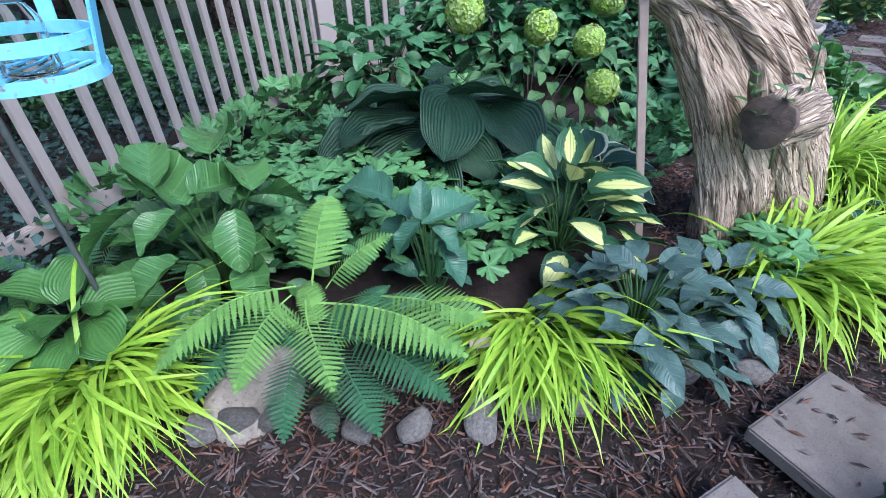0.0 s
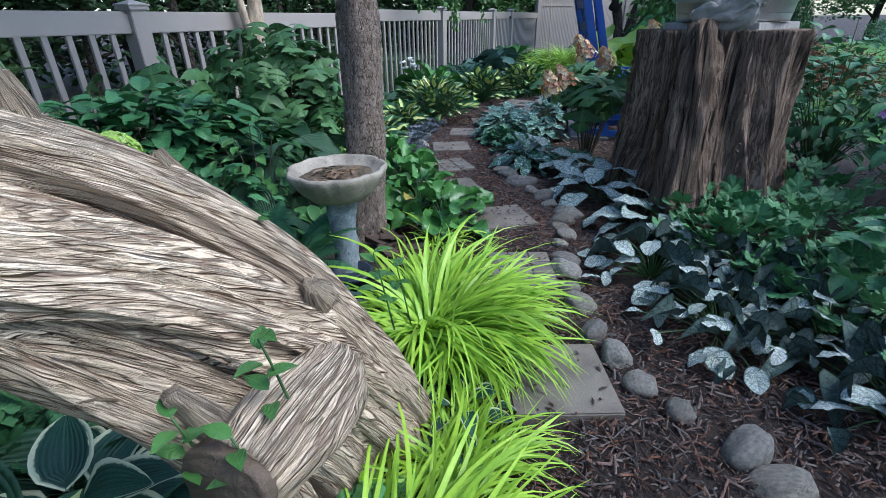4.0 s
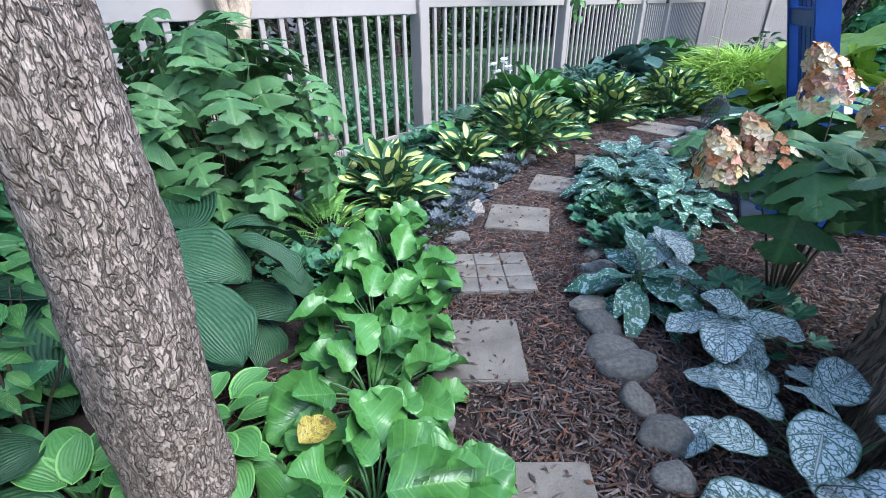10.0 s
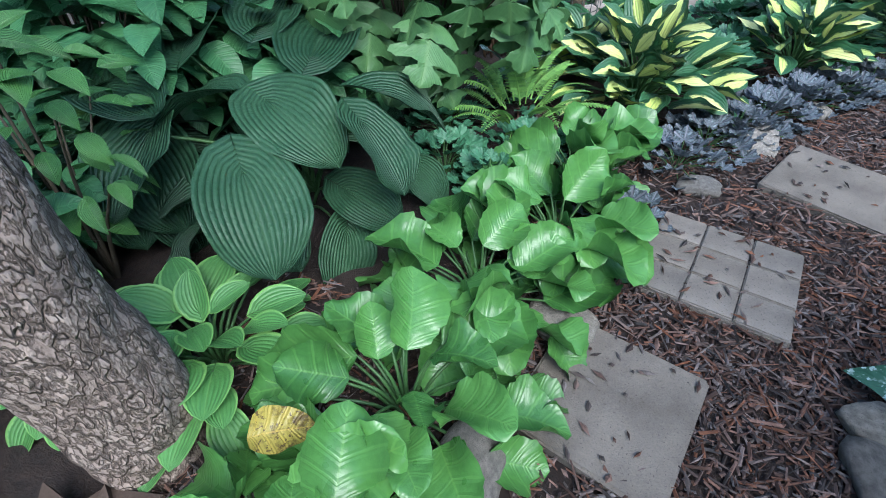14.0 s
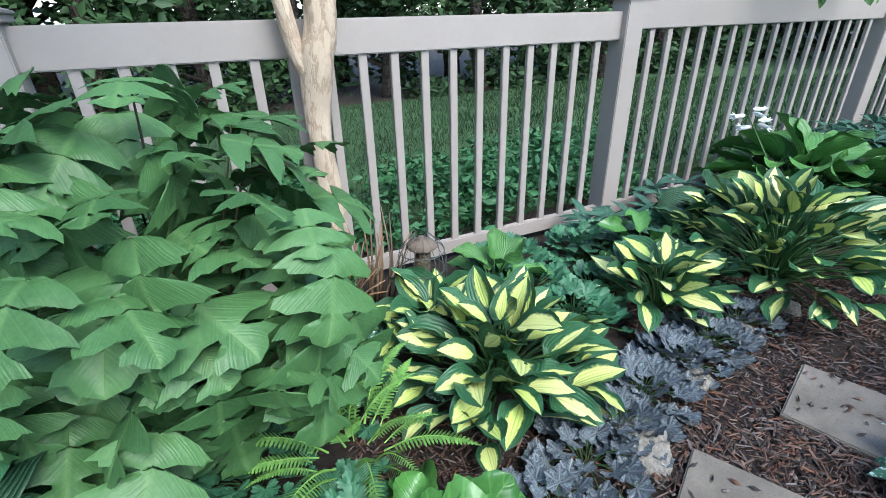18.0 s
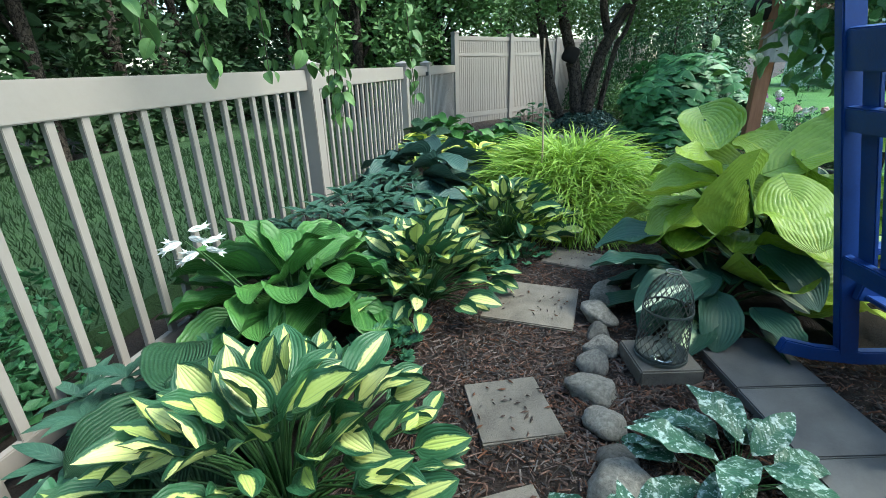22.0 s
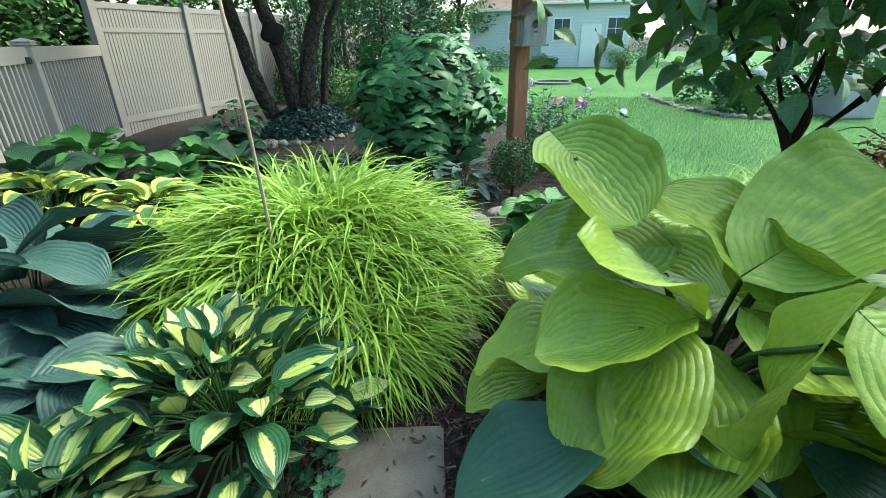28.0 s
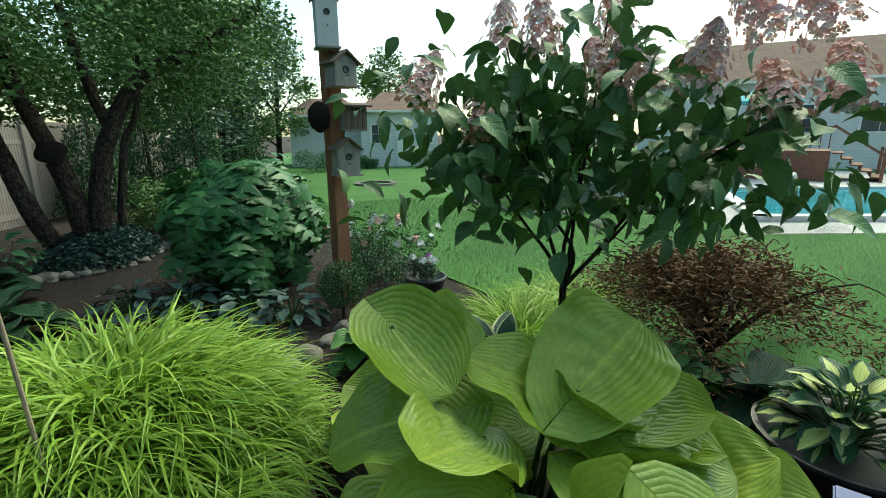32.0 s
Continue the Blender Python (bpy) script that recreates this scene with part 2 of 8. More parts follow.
M = {}
G = leaf_material
M["hosta_var"] = G("hosta_variegated", (0.014, 0.06, 0.03), (0.038, 0.13, 0.052), centre=(0.66, 0.68, 0.28), centre_w=0.33, ribs=5, relief=0.4, rough=0.38)
M["hosta_cream"] = G("hosta_cream_edge", (0.012, 0.05, 0.035), (0.03, 0.10, 0.06), edge=(0.6, 0.62, 0.4), edge_w=0.82, ribs=6, relief=0.55)
M["hosta_blue"] = G("hosta_blue", (0.026, 0.07, 0.062), (0.06, 0.13, 0.105), ribs=7, relief=0.7, rough=0.45)
M["hosta_dark"] = G("hosta_dark_green", (0.012, 0.045, 0.022), (0.034, 0.092, 0.042), ribs=9, relief=0.9, rough=0.4, grey=0.05, spec=0.3, line=0.25)
M["hosta_green"] = G("hosta_green", (0.026, 0.11, 0.022), (0.09, 0.24, 0.05), ribs=7, relief=0.5, rough=0.36)
M["hosta_lime"] = G("hosta_chartreuse", (0.15, 0.30, 0.014), (0.42, 0.55, 0.07), ribs=9, relief=0.45, line=0.1, rough=0.34, translucent=0.16, grey=0.04, spec=0.5)
M["hosta_gold"] = G("hosta_gold_edge", (0.05, 0.16, 0.05), (0.08, 0.2, 0.06), edge=(0.55, 0.6, 0.12), edge_w=0.6, ribs=7, relief=0.7)
M["hosta_white"] = G("hosta_white_centre", (0.014, 0.056, 0.036), (0.036, 0.108, 0.068), centre=(0.76, 0.79, 0.66), centre_w=0.07, ribs=6, relief=0.35, line=0.12)
M["hosta_small"] = G("hosta_small_lime", (0.035, 0.13, 0.028), (0.09, 0.25, 0.06), edge=(0.14, 0.30, 0.08), edge_w=0.86, ribs=5, relief=0.4)
M["bergenia"] = G("bergenia_leaf", (0.022, 0.09, 0.02), (0.08, 0.22, 0.045), ribs=0, side=5, relief=0.3, rough=0.3, spec=0.4, grey=0.04)
M["brunnera"] = G("brunnera_silver", (0.42, 0.53, 0.47), (0.68, 0.78, 0.70), net=(0.014, 0.07, 0.04), ribs=0, relief=0.6, rough=0.45, translucent=0.1)
M["wilted"] = G("brunnera_wilted", (0.035, 0.06, 0.055), (0.12, 0.19, 0.17), net=(0.01, 0.025, 0.022), ribs=0, relief=0.8, rough=0.5, translucent=0.05)
M["lungwort"] = G("lungwort_spotted", (0.02, 0.085, 0.05), (0.045, 0.13, 0.075), ribs=0, side=5, blotch=(0.46, 0.58, 0.54), relief=0.6, rough=0.42)
M["heuchera"] = G("heuchera_silver", (0.10, 0.135, 0.15), (0.19, 0.235, 0.26), net=(0.03, 0.04, 0.05), ribs=0, relief=0.6, rough=0.45, translucent=0.1)
M["heuchera_green"] = G("heuchera_green", (0.018, 0.085, 0.045), (0.05, 0.165, 0.08), ribs=0, relief=0.7)
M["hellebore"] = G("hellebore_leaf", (0.03, 0.075, 0.06), (0.085, 0.155, 0.125), ribs=0, side=4, relief=0.5, rough=0.4, translucent=0.1)
M["rhodo"] = G("rhododendron_leaf", (0.02, 0.075, 0.05), (0.055, 0.135, 0.085), ribs=0, side=6, relief=0.5, rough=0.4, translucent=0.1)
M["hydrangea"] = G("hydrangea_leaf", (0.02, 0.085, 0.018), (0.075, 0.205, 0.05), ribs=0, side=6, relief=0.5, rough=0.3, spec=0.5, vein_mix=0.5)
M["young_leaf"] = G("quilted_blue_green_leaf", (0.02, 0.085, 0.045), (0.06, 0.17, 0.10), ribs=0, side=6, relief=0.5, rough=0.34, spec=0.4)
M["oakleaf"] = G("oakleaf_hydrangea_leaf", (0.024, 0.078, 0.024), (0.078, 0.18, 0.058), ribs=0, side=6, slant=1.1, relief=0.3, rough=0.42, spec=0.25, vein_mix=0.1)
M["oakleaf_dark"] = G("oakleaf_hydrangea_dark", (0.018, 0.09, 0.026), (0.055, 0.185, 0.055), ribs=0, side=6, slant=1.1, relief=0.3, rough=0.4, vein_mix=0.1)
M["viburnum"] = G("viburnum_leaf", (0.02, 0.095, 0.034), (0.06, 0.19, 0.065), ribs=0, side=5, relief=0.5, rough=0.42)
M["geranium"] = G("geranium_leaf", (0.036, 0.135, 0.036), (0.09, 0.255, 0.08), ribs=0, side=5, slant=1.1, relief=0.35, rough=0.45)
M["fern"] = G("fern_frond", (0.07, 0.23, 0.045), (0.22, 0.46, 0.09), ribs=0, side=8, slant=0.5, vein_mix=0.3, relief=0.6, rough=0.45)
M["fern_dark"] = G("fern_frond_dark", (0.022, 0.11, 0.05), (0.055, 0.19, 0.075), ribs=0, side=8, slant=0.5, vein_mix=0.3, relief=0.6, rough=0.45)
M["grass"] = G("hakone_grass", (0.13, 0.34, 0.010), (0.40, 0.60, 0.05), ribs=0, relief=0.1, rough=0.42, translucent=0.25, grey=0.03)
M["grass_gold"] = G("hakone_grass_gold", (0.10, 0.28, 0.014), (0.36, 0.53, 0.06), ribs=0, relief=0.1, rough=0.42, translucent=0.25, grey=0.07)
M["ivy"] = G("ivy_leaf", (0.012, 0.045, 0.035), (0.05, 0.10, 0.085), ribs=0, relief=0.2)
M["box"] = G("boxwood_leaf", (0.012, 0.06, 0.018), (0.035, 0.12, 0.03), ribs=0, relief=0.2)
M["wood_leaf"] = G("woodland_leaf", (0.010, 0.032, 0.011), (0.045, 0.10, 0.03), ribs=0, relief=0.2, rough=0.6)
M["tree_leaf"] = G("tree_leaf", (0.035, 0.11, 0.028), (0.13, 0.25, 0.065), ribs=0, relief=0.2, rough=0.5)
M["tree_leaf_grey"] = G("tree_leaf_grey", (0.04, 0.085, 0.05), (0.11, 0.19, 0.11), ribs=0, relief=0.2, rough=0.55)
M["maple"] = G("japanese_maple_leaf", (0.05, 0.045, 0.018), (0.21, 0.085, 0.03), ribs=0, relief=0.1, rough=0.6)
M["panicle"] = G("panicle_hydrangea_leaf", (0.036, 0.11, 0.036), (0.105, 0.24, 0.07), ribs=0, side=6, relief=0.5, rough=0.4)
M["yellow_leaf"] = G("yellowing_leaf", (0.17, 0.15, 0.02), (0.34, 0.27, 0.04), blotch=(0.06, 0.035, 0.015), ribs=0, side=5, relief=0.6)
M["dry_leaf"] = surface("dry_leaf", (0.09, 0.055, 0.03), (0.22, 0.14, 0.08), vary=0.3)
M["stem"] = surface("green_stem", (0.03, 0.08, 0.025), (0.06, 0.14, 0.04), rough=0.5)
M["twig"] = surface("brown_twig", (0.035, 0.03, 0.018), (0.08, 0.06, 0.038), rough=0.8)
M["petal_white"] = surface("white_petal", (0.72, 0.74, 0.72), (0.86, 0.87, 0.85), rough=0.6, vary=0.08)
M["petal_pink"] = surface("pink_petal", (0.72, 0.30, 0.30), (0.9, 0.74, 0.66), scale=10, rough=0.6, vary=0.25, apart=0.6)
M["petal_tan"] = surface("tan_petal", (0.42, 0.12, 0.05), (0.85, 0.72, 0.42), scale=8, rough=0.7, vary=0.25, apart=0.85)
M["petal_green"] = surface("lime_petal", (0.14, 0.28, 0.03), (0.36, 0.5, 0.1), scale=30, rough=0.6, vary=0.2)
M["petal_purple"] = surface("purple_petal", (0.45, 0.15, 0.5), (0.6, 0.28, 0.62), rough=0.6)
M["cedar"] = fissured("cedar_bark", (0.52, 0.40, 0.29), (0.80, 0.66, 0.50), (0.20, 0.135, 0.095), around=24, along=3.0, relief=1.0, dist=0.022, grain=2.6, twist=0.2, lines=0.03, hair=0.8)
M["oak_bark"] = fissured("grey_brown_bark", (0.20, 0.15, 0.125), (0.43, 0.345, 0.29), (0.10, 0.075, 0.06), around=18, along=11.0, relief=1.0, dist=0.014, grain=3.0, lines=0.024)
M["dark_bark"] = bark("dark_tree_bark", (0.05, 0.04, 0.032), (0.115, 0.09, 0.072), (0.015, 0.012, 0.01), along=7.0, around=10, relief=1.0, dist=0.02)
M["pale_bark"] = bark("pale_peeling_bark", (0.41, 0.32, 0.235), (0.53, 0.435, 0.335), (0.33, 0.25, 0.18), along=4.0, around=5, relief=0.4, dist=0.01)
M["stump"] = fissured("weathered_stump_wood", (0.10, 0.064, 0.048), (0.33, 0.245, 0.19), (0.012, 0.009, 0.008), around=60, along=1.6, relief=1.0, dist=0.02, crack=(0.36, 0.46))
M["cut_wood"] = surface("weathered_cut_wood", (0.05, 0.036, 0.026), (0.14, 0.10, 0.07), scale=14, relief=0.8)
M["fence"] = surface("tan_vinyl_fence", (0.285, 0.248, 0.225), (0.335, 0.295, 0.27), scale=1.4, rough=0.45, relief=0.04, fine=25.0)
M["paver"] = surface("concrete_paver", (0.075, 0.064, 0.052), (0.225, 0.197, 0.165), scale=5, rough=0.88, relief=1.0, fine=210, dist=0.004, spots=(0.06, 0.05, 0.04), vary=0.14)
M["slab"] = surface("blue_grey_stone_slab", (0.05, 0.051, 0.054), (0.115, 0.117, 0.122), scale=5, rough=0.75, relief=0.4, fine=110, dist=0.004, vary=0.1)
M["rock"] = surface("river_stone", (0.10, 0.092, 0.08), (0.36, 0.33, 0.285), scale=11, rough=0.75, relief=1.0, fine=90, dist=0.01, spots=(0.075, 0.066, 0.055), vary=0.35)
M["mulch"] = surface("shredded_bark_mulch", (0.014, 0.009, 0.007), (0.055, 0.033, 0.025), scale=30, rough=0.9, relief=1.0, fine=150, dist=0.03)
M["chip"] = surface("bark_mulch_chip", (0.030, 0.015, 0.011), (0.135, 0.076, 0.056), scale=30, rough=0.85, relief=0.5, fine=200, dist=0.003, vary=0.75)
M["lawn"] = surface("mown_lawn", (0.03, 0.11, 0.018), (0.085, 0.235, 0.042), scale=0.7, rough=0.9, relief=0.8, fine=90, dist=0.03)
# Darkened copy of the lawn green: the trees' shade is put into this colour.
M["lawn_shade"] = surface("rough_grass_painted_shade", (0.014, 0.045, 0.012), (0.045, 0.105, 0.028), scale=1.5, rough=0.9, relief=0.9, fine=50, dist=0.04)
M["blade"] = surface("lawn_grass_blade", (0.045, 0.15, 0.025), (0.11, 0.28, 0.05), rough=0.7, vary=0.4)
M["concrete"] = surface("weathered_cast_concrete", (0.16, 0.135, 0.105), (0.40, 0.36, 0.30), scale=7, rough=0.88, relief=0.7, fine=90, spots=(0.13, 0.11, 0.085))
M["blue_concrete"] = surface("blue_tinted_concrete", (0.13, 0.17, 0.19), (0.36, 0.42, 0.44), scale=16, rough=0.88, relief=1.0, fine=60, dist=0.02)
M["silt"] = surface("dried_leaf_silt", (0.065, 0.047, 0.032), (0.2, 0.155, 0.10), scale=18, rough=0.95, relief=1.0, fine=60, dist=0.02)
M["chair_blue"] = surface("cobalt_blue_paint", (0.008, 0.035, 0.17), (0.015, 0.07, 0.30), scale=3, rough=0.42, relief=0.1)
M["cushion"] = surface("pale_cushion", (0.6, 0.62, 0.66), (0.74, 0.75, 0.78), rough=0.9)
M["zinc"] = surface("galvanised_steel", (0.36, 0.38, 0.40), (0.58, 0.6, 0.62), scale=6, rough=0.38, relief=0.08, fine=18, metal=0.85)
M["lantern_blue"] = surface("chipped_sky_blue_paint", (0.12, 0.46, 0.72), (0.24, 0.62, 0.84), scale=10, rough=0.6, fine=60, spots=(0.22, 0.13, 0.08))
M["tin"] = surface("dull_tin", (0.32, 0.31, 0.29), (0.5, 0.49, 0.46), rough=0.4, metal=0.8)
M["dark_iron"] = surface("dark_iron_wire", (0.045, 0.055, 0.052), (0.12, 0.135, 0.125), rough=0.55, metal=0.2)
M["brown_iron"] = surface("brown_metal_stake", (0.22, 0.17, 0.14), (0.34, 0.27, 0.22), rough=0.55)
M["cedar_post"] = surface("stained_wood_post", (0.19, 0.075, 0.04), (0.34, 0.15, 0.085), scale=6, rough=0.7, axis=(6, 6, 0.6))
M["grey_wood"] = surface("weathered_grey_wood", (0.2, 0.19, 0.18), (0.38, 0.36, 0.34), scale=6, rough=0.85, axis=(6, 6, 0.8))
M["roof_wood"] = surface("brown_birdhouse_roof", (0.09, 0.065, 0.05), (0.2, 0.15, 0.11), rough=0.8)
M["red_wood"] = surface("worn_red_paint", (0.26, 0.07, 0.05), (0.42, 0.17, 0.13), scale=12, rough=0.8)
M["black_pot"] = surface("black_plastic", (0.015, 0.016, 0.018), (0.04, 0.042, 0.046), rough=0.4)
M["blue_pot"] = surface("dark_glazed_pottery", (0.012, 0.018, 0.03), (0.03, 0.045, 0.07), rough=0.18)
M["siding"] = surface("pale_grey_siding", (0.55, 0.58, 0.6), (0.66, 0.69, 0.71), rough=0.7)
M["shingle"] = surface("brown_roof_shingle", (0.16, 0.10, 0.08), (0.28, 0.19, 0.155), scale=3, rough=0.9, vary=0.15)
M["window_dark"] = surface("dark_window_glass", (0.03, 0.04, 0.05), (0.07, 0.085, 0.10), rough=0.1)
M["white_paint"] = surface("white_paint", (0.74, 0.75, 0.75), (0.82, 0.82, 0.82), rough=0.5)
M["deck"] = surface("red_brown_deck_wood", (0.13, 0.055, 0.035), (0.24, 0.11, 0.07), rough=0.7)
M["pool_wall"] = surface("pale_pool_coping", (0.5, 0.5, 0.5), (0.62, 0.62, 0.61), rough=0.7)
M["patio"] = surface("pale_concrete_patio", (0.42, 0.41, 0.4), (0.55, 0.54, 0.53), scale=1.5, rough=0.85)
M["turquoise"] = surface("turquoise_canvas", (0.05, 0.42, 0.5), (0.1, 0.55, 0.62), rough=0.7)
k = Nodes("pool_water")
M["water"] = k.done(k.mix(k.noise(k.coord("Object"), 1.2), (0.03, 0.30, 0.38), (0.06, 0.42, 0.5)), 0.08, k.bump(k.noise(k.coord("Object"), 5.0), 0.15, 0.02))
k = Nodes("clear_glass")
k.p.inputs["Transmission Weight"].default_value = 1.0
k.p.inputs["IOR"].default_value = 1.18
M["glass"] = k.done((0.92, 0.96, 0.95), 0.03)

# ---- builders ----
def link_mesh(name, verts, faces, material, parent=None, label="", uvs=None, smooth=True, m=None):
    """One mesh object from numbers that the code works out."""
    me = bpy.data.meshes.new(name)
    me.from_pydata(verts, [], faces)
    finish(me, material, uvs, smooth)
    ob = new(name, me)
    if parent is not None:
        ob.parent = parent
    if m is not None:
        ob.matrix_basis = m
    return tagged(ob, label)


def finish(me, material, uvs=None, smooth=True):
    if uvs is not None:
        layer = me.uv_layers.new(name="UVMap")
        idx = np.empty(len(me.loops), dtype=np.int32)
        me.loops.foreach_get("vertex_index", idx)
        layer.data.foreach_set("uv", np.asarray(uvs, dtype=np.float32)[idx].ravel())
    if smooth:
        me.polygons.foreach_set("use_smooth", [True] * len(me.polygons))
    me.materials.append(material)
    me.update()
    return me


def part(name, bm, material, parent=None, label="", smooth=False, m=None):
    me = bpy.data.meshes.new(name)
    bm.to_mesh(me)
    bm.free()
    finish(me, material, None, smooth)
    ob = new(name, me)
    if parent is not None:
        ob.parent = parent
    if m is not None:
        ob.matrix_basis = m
    return tagged(ob, label)


def shared(name, me, parent, m):
    ob = new(name, me)
    ob.parent = parent
    ob.matrix_basis = m
    return ob


def empty(name, m, label, category, group="", kind=""):
    ob = new(name)
    ob.empty_display_size = 0.1
    ob.matrix_basis = m if isinstance(m, Matrix) else Matrix.Translation(m)
    return tagged(ob, label, category, group, kind)


def box_bm(sx, sy, sz, centre=(0, 0, 0), bevel=0.0, bm=None, m=None):
    """A bevelled block; adds to bm if one is given."""
    own = bmesh.new()
    bmesh.ops.create_cube(own, size=1.0)
    bmesh.ops.scale(own, vec=(sx, sy, sz), verts=own.verts)
    if bevel:
        bmesh.ops.bevel(own, geom=own.edges[:], offset=bevel, segments=2, affect="EDGES")
    bmesh.ops.translate(own, vec=centre, verts=own.verts)
    if m is not None:
        own.transform(m)
    if bm is None:
        return own
    tmp = bpy.data.meshes.new("tmp")
    own.to_mesh(tmp)
    own.free()
    bm.from_mesh(tmp)
    bpy.data.meshes.remove(tmp)
    return bm


def lathe_bm(profile, seg=32, wobble=None, caps=True):
    """A turned form from (radius, height) steps."""
    bm = bmesh.new()
    rings = []
    for r, z in profile:
        ring = []
        for i in range(seg):
            a = 2 * math.pi * i / seg
            rr = r * (1 + (wobble(a, z) if wobble else 0))
            ring.append(bm.verts.new((rr * math.cos(a), rr * math.sin(a), z)))
        rings.append(ring)
    for a, b in zip(rings, rings[1:]):
        for i in range(seg):
            j = (i + 1) % seg
            bm.faces.new((a[i], a[j], b[j], b[i]))
    if caps:
        bm.faces.new(rings[0][::-1])
        bm.faces.new(rings[-1])
    return bm


def spline(pts, n):
    """n + 1 places on a smooth curve through pts, each (x, y, z, radius)."""
    p = np.array(pts, float)
    p = np.vstack([2 * p[0] - p[1], p, 2 * p[-1] - p[-2]])
    out = []
    k = len(p) - 3
    for i in range(n + 1):
        s = i / n * k
        j = min(int(s), k - 1)
        t = s - j
        a, b, c, d = p[j:j + 4]
        out.append(0.5 * (2 * b + (c - a) * t + (2 * a - 5 * b + 4 * c - d) * t * t + (3 * b - a - 3 * c + d) * t ** 3))
    return np.array(out)


def tube(pts, n=12, seg=8, rough=None, cap=True):
    """Verts, faces and uv of a tapering bent tube; rough(u, v, r) moves the skin."""
    path = spline(pts, n)
    verts, faces, uvs = [], [], []
    up = Vector((0.3, 0.2, 1)).normalized()
    length = 0.0
    side = None
    for i, (x, y, z, r) in enumerate(path):
        q = Vector(path[min(i + 1, n)][:3]) - Vector(path[max(i - 1, 0)][:3])
        q.normalize()
        if side is None:
            side = q.cross(up if abs(q.dot(up)) < 0.9 else Vector((1, 0, 0))).normalized()
        side = (side - q * side.dot(q)).normalized()
        o = q.cross(side)
        if i:
            length += (Vector(path[i][:3]) - Vector(path[i - 1][:3])).length
        for s in range(seg + 1):
            a = 2 * math.pi * s / seg
            rr = r
            if rough:
                rr += rough(a, length, r)
            verts.append(Vector((x, y, z)) + side * (rr * math.cos(a)) + o * (rr * math.sin(a)))
            uvs.append((s / seg, length))
    w = seg + 1
    for i in range(n):
        for s in range(seg):
            faces.append((i * w + s, i * w + s + 1, (i + 1) * w + s + 1, (i + 1) * w + s))
    if cap:
        faces.append(tuple(range(seg - 1, -1, -1)))
        faces.append(tuple(n * w + s for s in range(seg)))
    return [tuple(v) for v in verts], faces, uvs


class Soup:
    """Gathers many small pieces into one mesh."""

    def __init__(self):
        self.v, self.f, self.uv = [], [], []

    def add(self, v, f, uv=None):
        o = len(self.v)
        self.v += [tuple(p) for p in v]
        self.f += [tuple(i + o for i in q) for q in f]
        self.uv += list(uv) if uv is not None else [(0.5, 0.5)] * len(v)

    def tube(self, *a, **k):
        self.add(*tube(*a, **k))

    def make(self, name, material, parent=None, label="", smooth=True, m=None):
        return link_mesh(name, self.v, self.f, material, parent, label, self.uv, smooth, m)


# ---- leaves ----
def leaf(name, material, L, W, peak=0.65, blunt=0.75, heart=0.0, fold=0.18, droop=0.25, cup=0.0, ribs=0, rib=0.0, wave=0.0, teeth=0, tooth=0.0, lobes=None, nu=8, nv=10, seed=0, curl=0.0, disc=0.0, quilt=0.0, waves=9.0, dish=0.0, tip=0.72):
    """A leaf that grows from the origin along +y, face up, u across and v along."""
    r = random.Random(seed)
    ph, ph2, tw = r.random() * 6.3, r.random() * 6.3, r.uniform(-0.15, 0.15)
    verts, uvs, faces = [], [], []
    for j in range(nv + 1):
        v = j / nv
        w = max(0.0, math.sin(math.pi * min(1, max(0, v)) ** peak)) ** blunt if 0 < v < 1 else 0.0
        if disc:
            w = math.sqrt(max(0.0, 1 - ((disc - v) / disc) ** 2)) if v < disc else max(0.0, 1 - ((v - disc) / (1 - disc)) ** 2.0) ** tip
        if teeth:
            w *= 1 + tooth * math.sin(v * teeth * 2 * math.pi)
        if lobes:
            w *= lobes(v)
        w = max(w, 0.012)
        for i in range(nu + 1):
            u = i / nu * 2 - 1
            x = u * w * W / 2
            au = abs(u)
            y = L * (v - heart * au ** 1.3 * (1 - v) ** 3) + (lobes is not None) * 0.12 * L * au * math.sin(math.pi * v)
            z = fold * abs(x) - droop * L * v * v + cup * L * (au * w) ** 2
            z += rib * L * math.cos(math.pi * ribs * u) * w * (0.3 + 0.7 * au) if ribs else 0
            z += wave * L * math.sin(v * waves + ph + (u > 0) * 2.1) * au ** 2 * w + 0.4 * wave * L * math.sin(v * waves * 2.3 + ph2 + (u > 0) * 1.3) * au ** 4 * w
            z += quilt * L * math.sin(v * 31 + au * 5 + ph) * abs(math.sin(math.pi * (ribs or 6) * u)) * w + dish * L * math.sin(math.pi * v)
            z += curl * L * au ** 3 * math.sin(v * 5 + ph2) * w + tw * x * v
            verts.append((x, y, z))
            uvs.append(((u + 1) / 2, v))
    k = nu + 1
    for j in range(nv):
        for i in range(nu):
            faces.append((j * k + i, j * k + i + 1, (j + 1) * k + i + 1, (j + 1) * k + i))
    return keep(name, verts, faces, material, uvs)


def keep(name, verts, faces, material, uvs):
    """A leaf mesh to share, its numbers kept for joined foliage."""
    me = bpy.data.meshes.new(name)
    me.from_pydata(verts, [], faces)
    RAW[me.name] = (np.array([(*q, 1.0) for q in verts]), faces, uvs)
    return finish(me, material, uvs)


RAW = {}


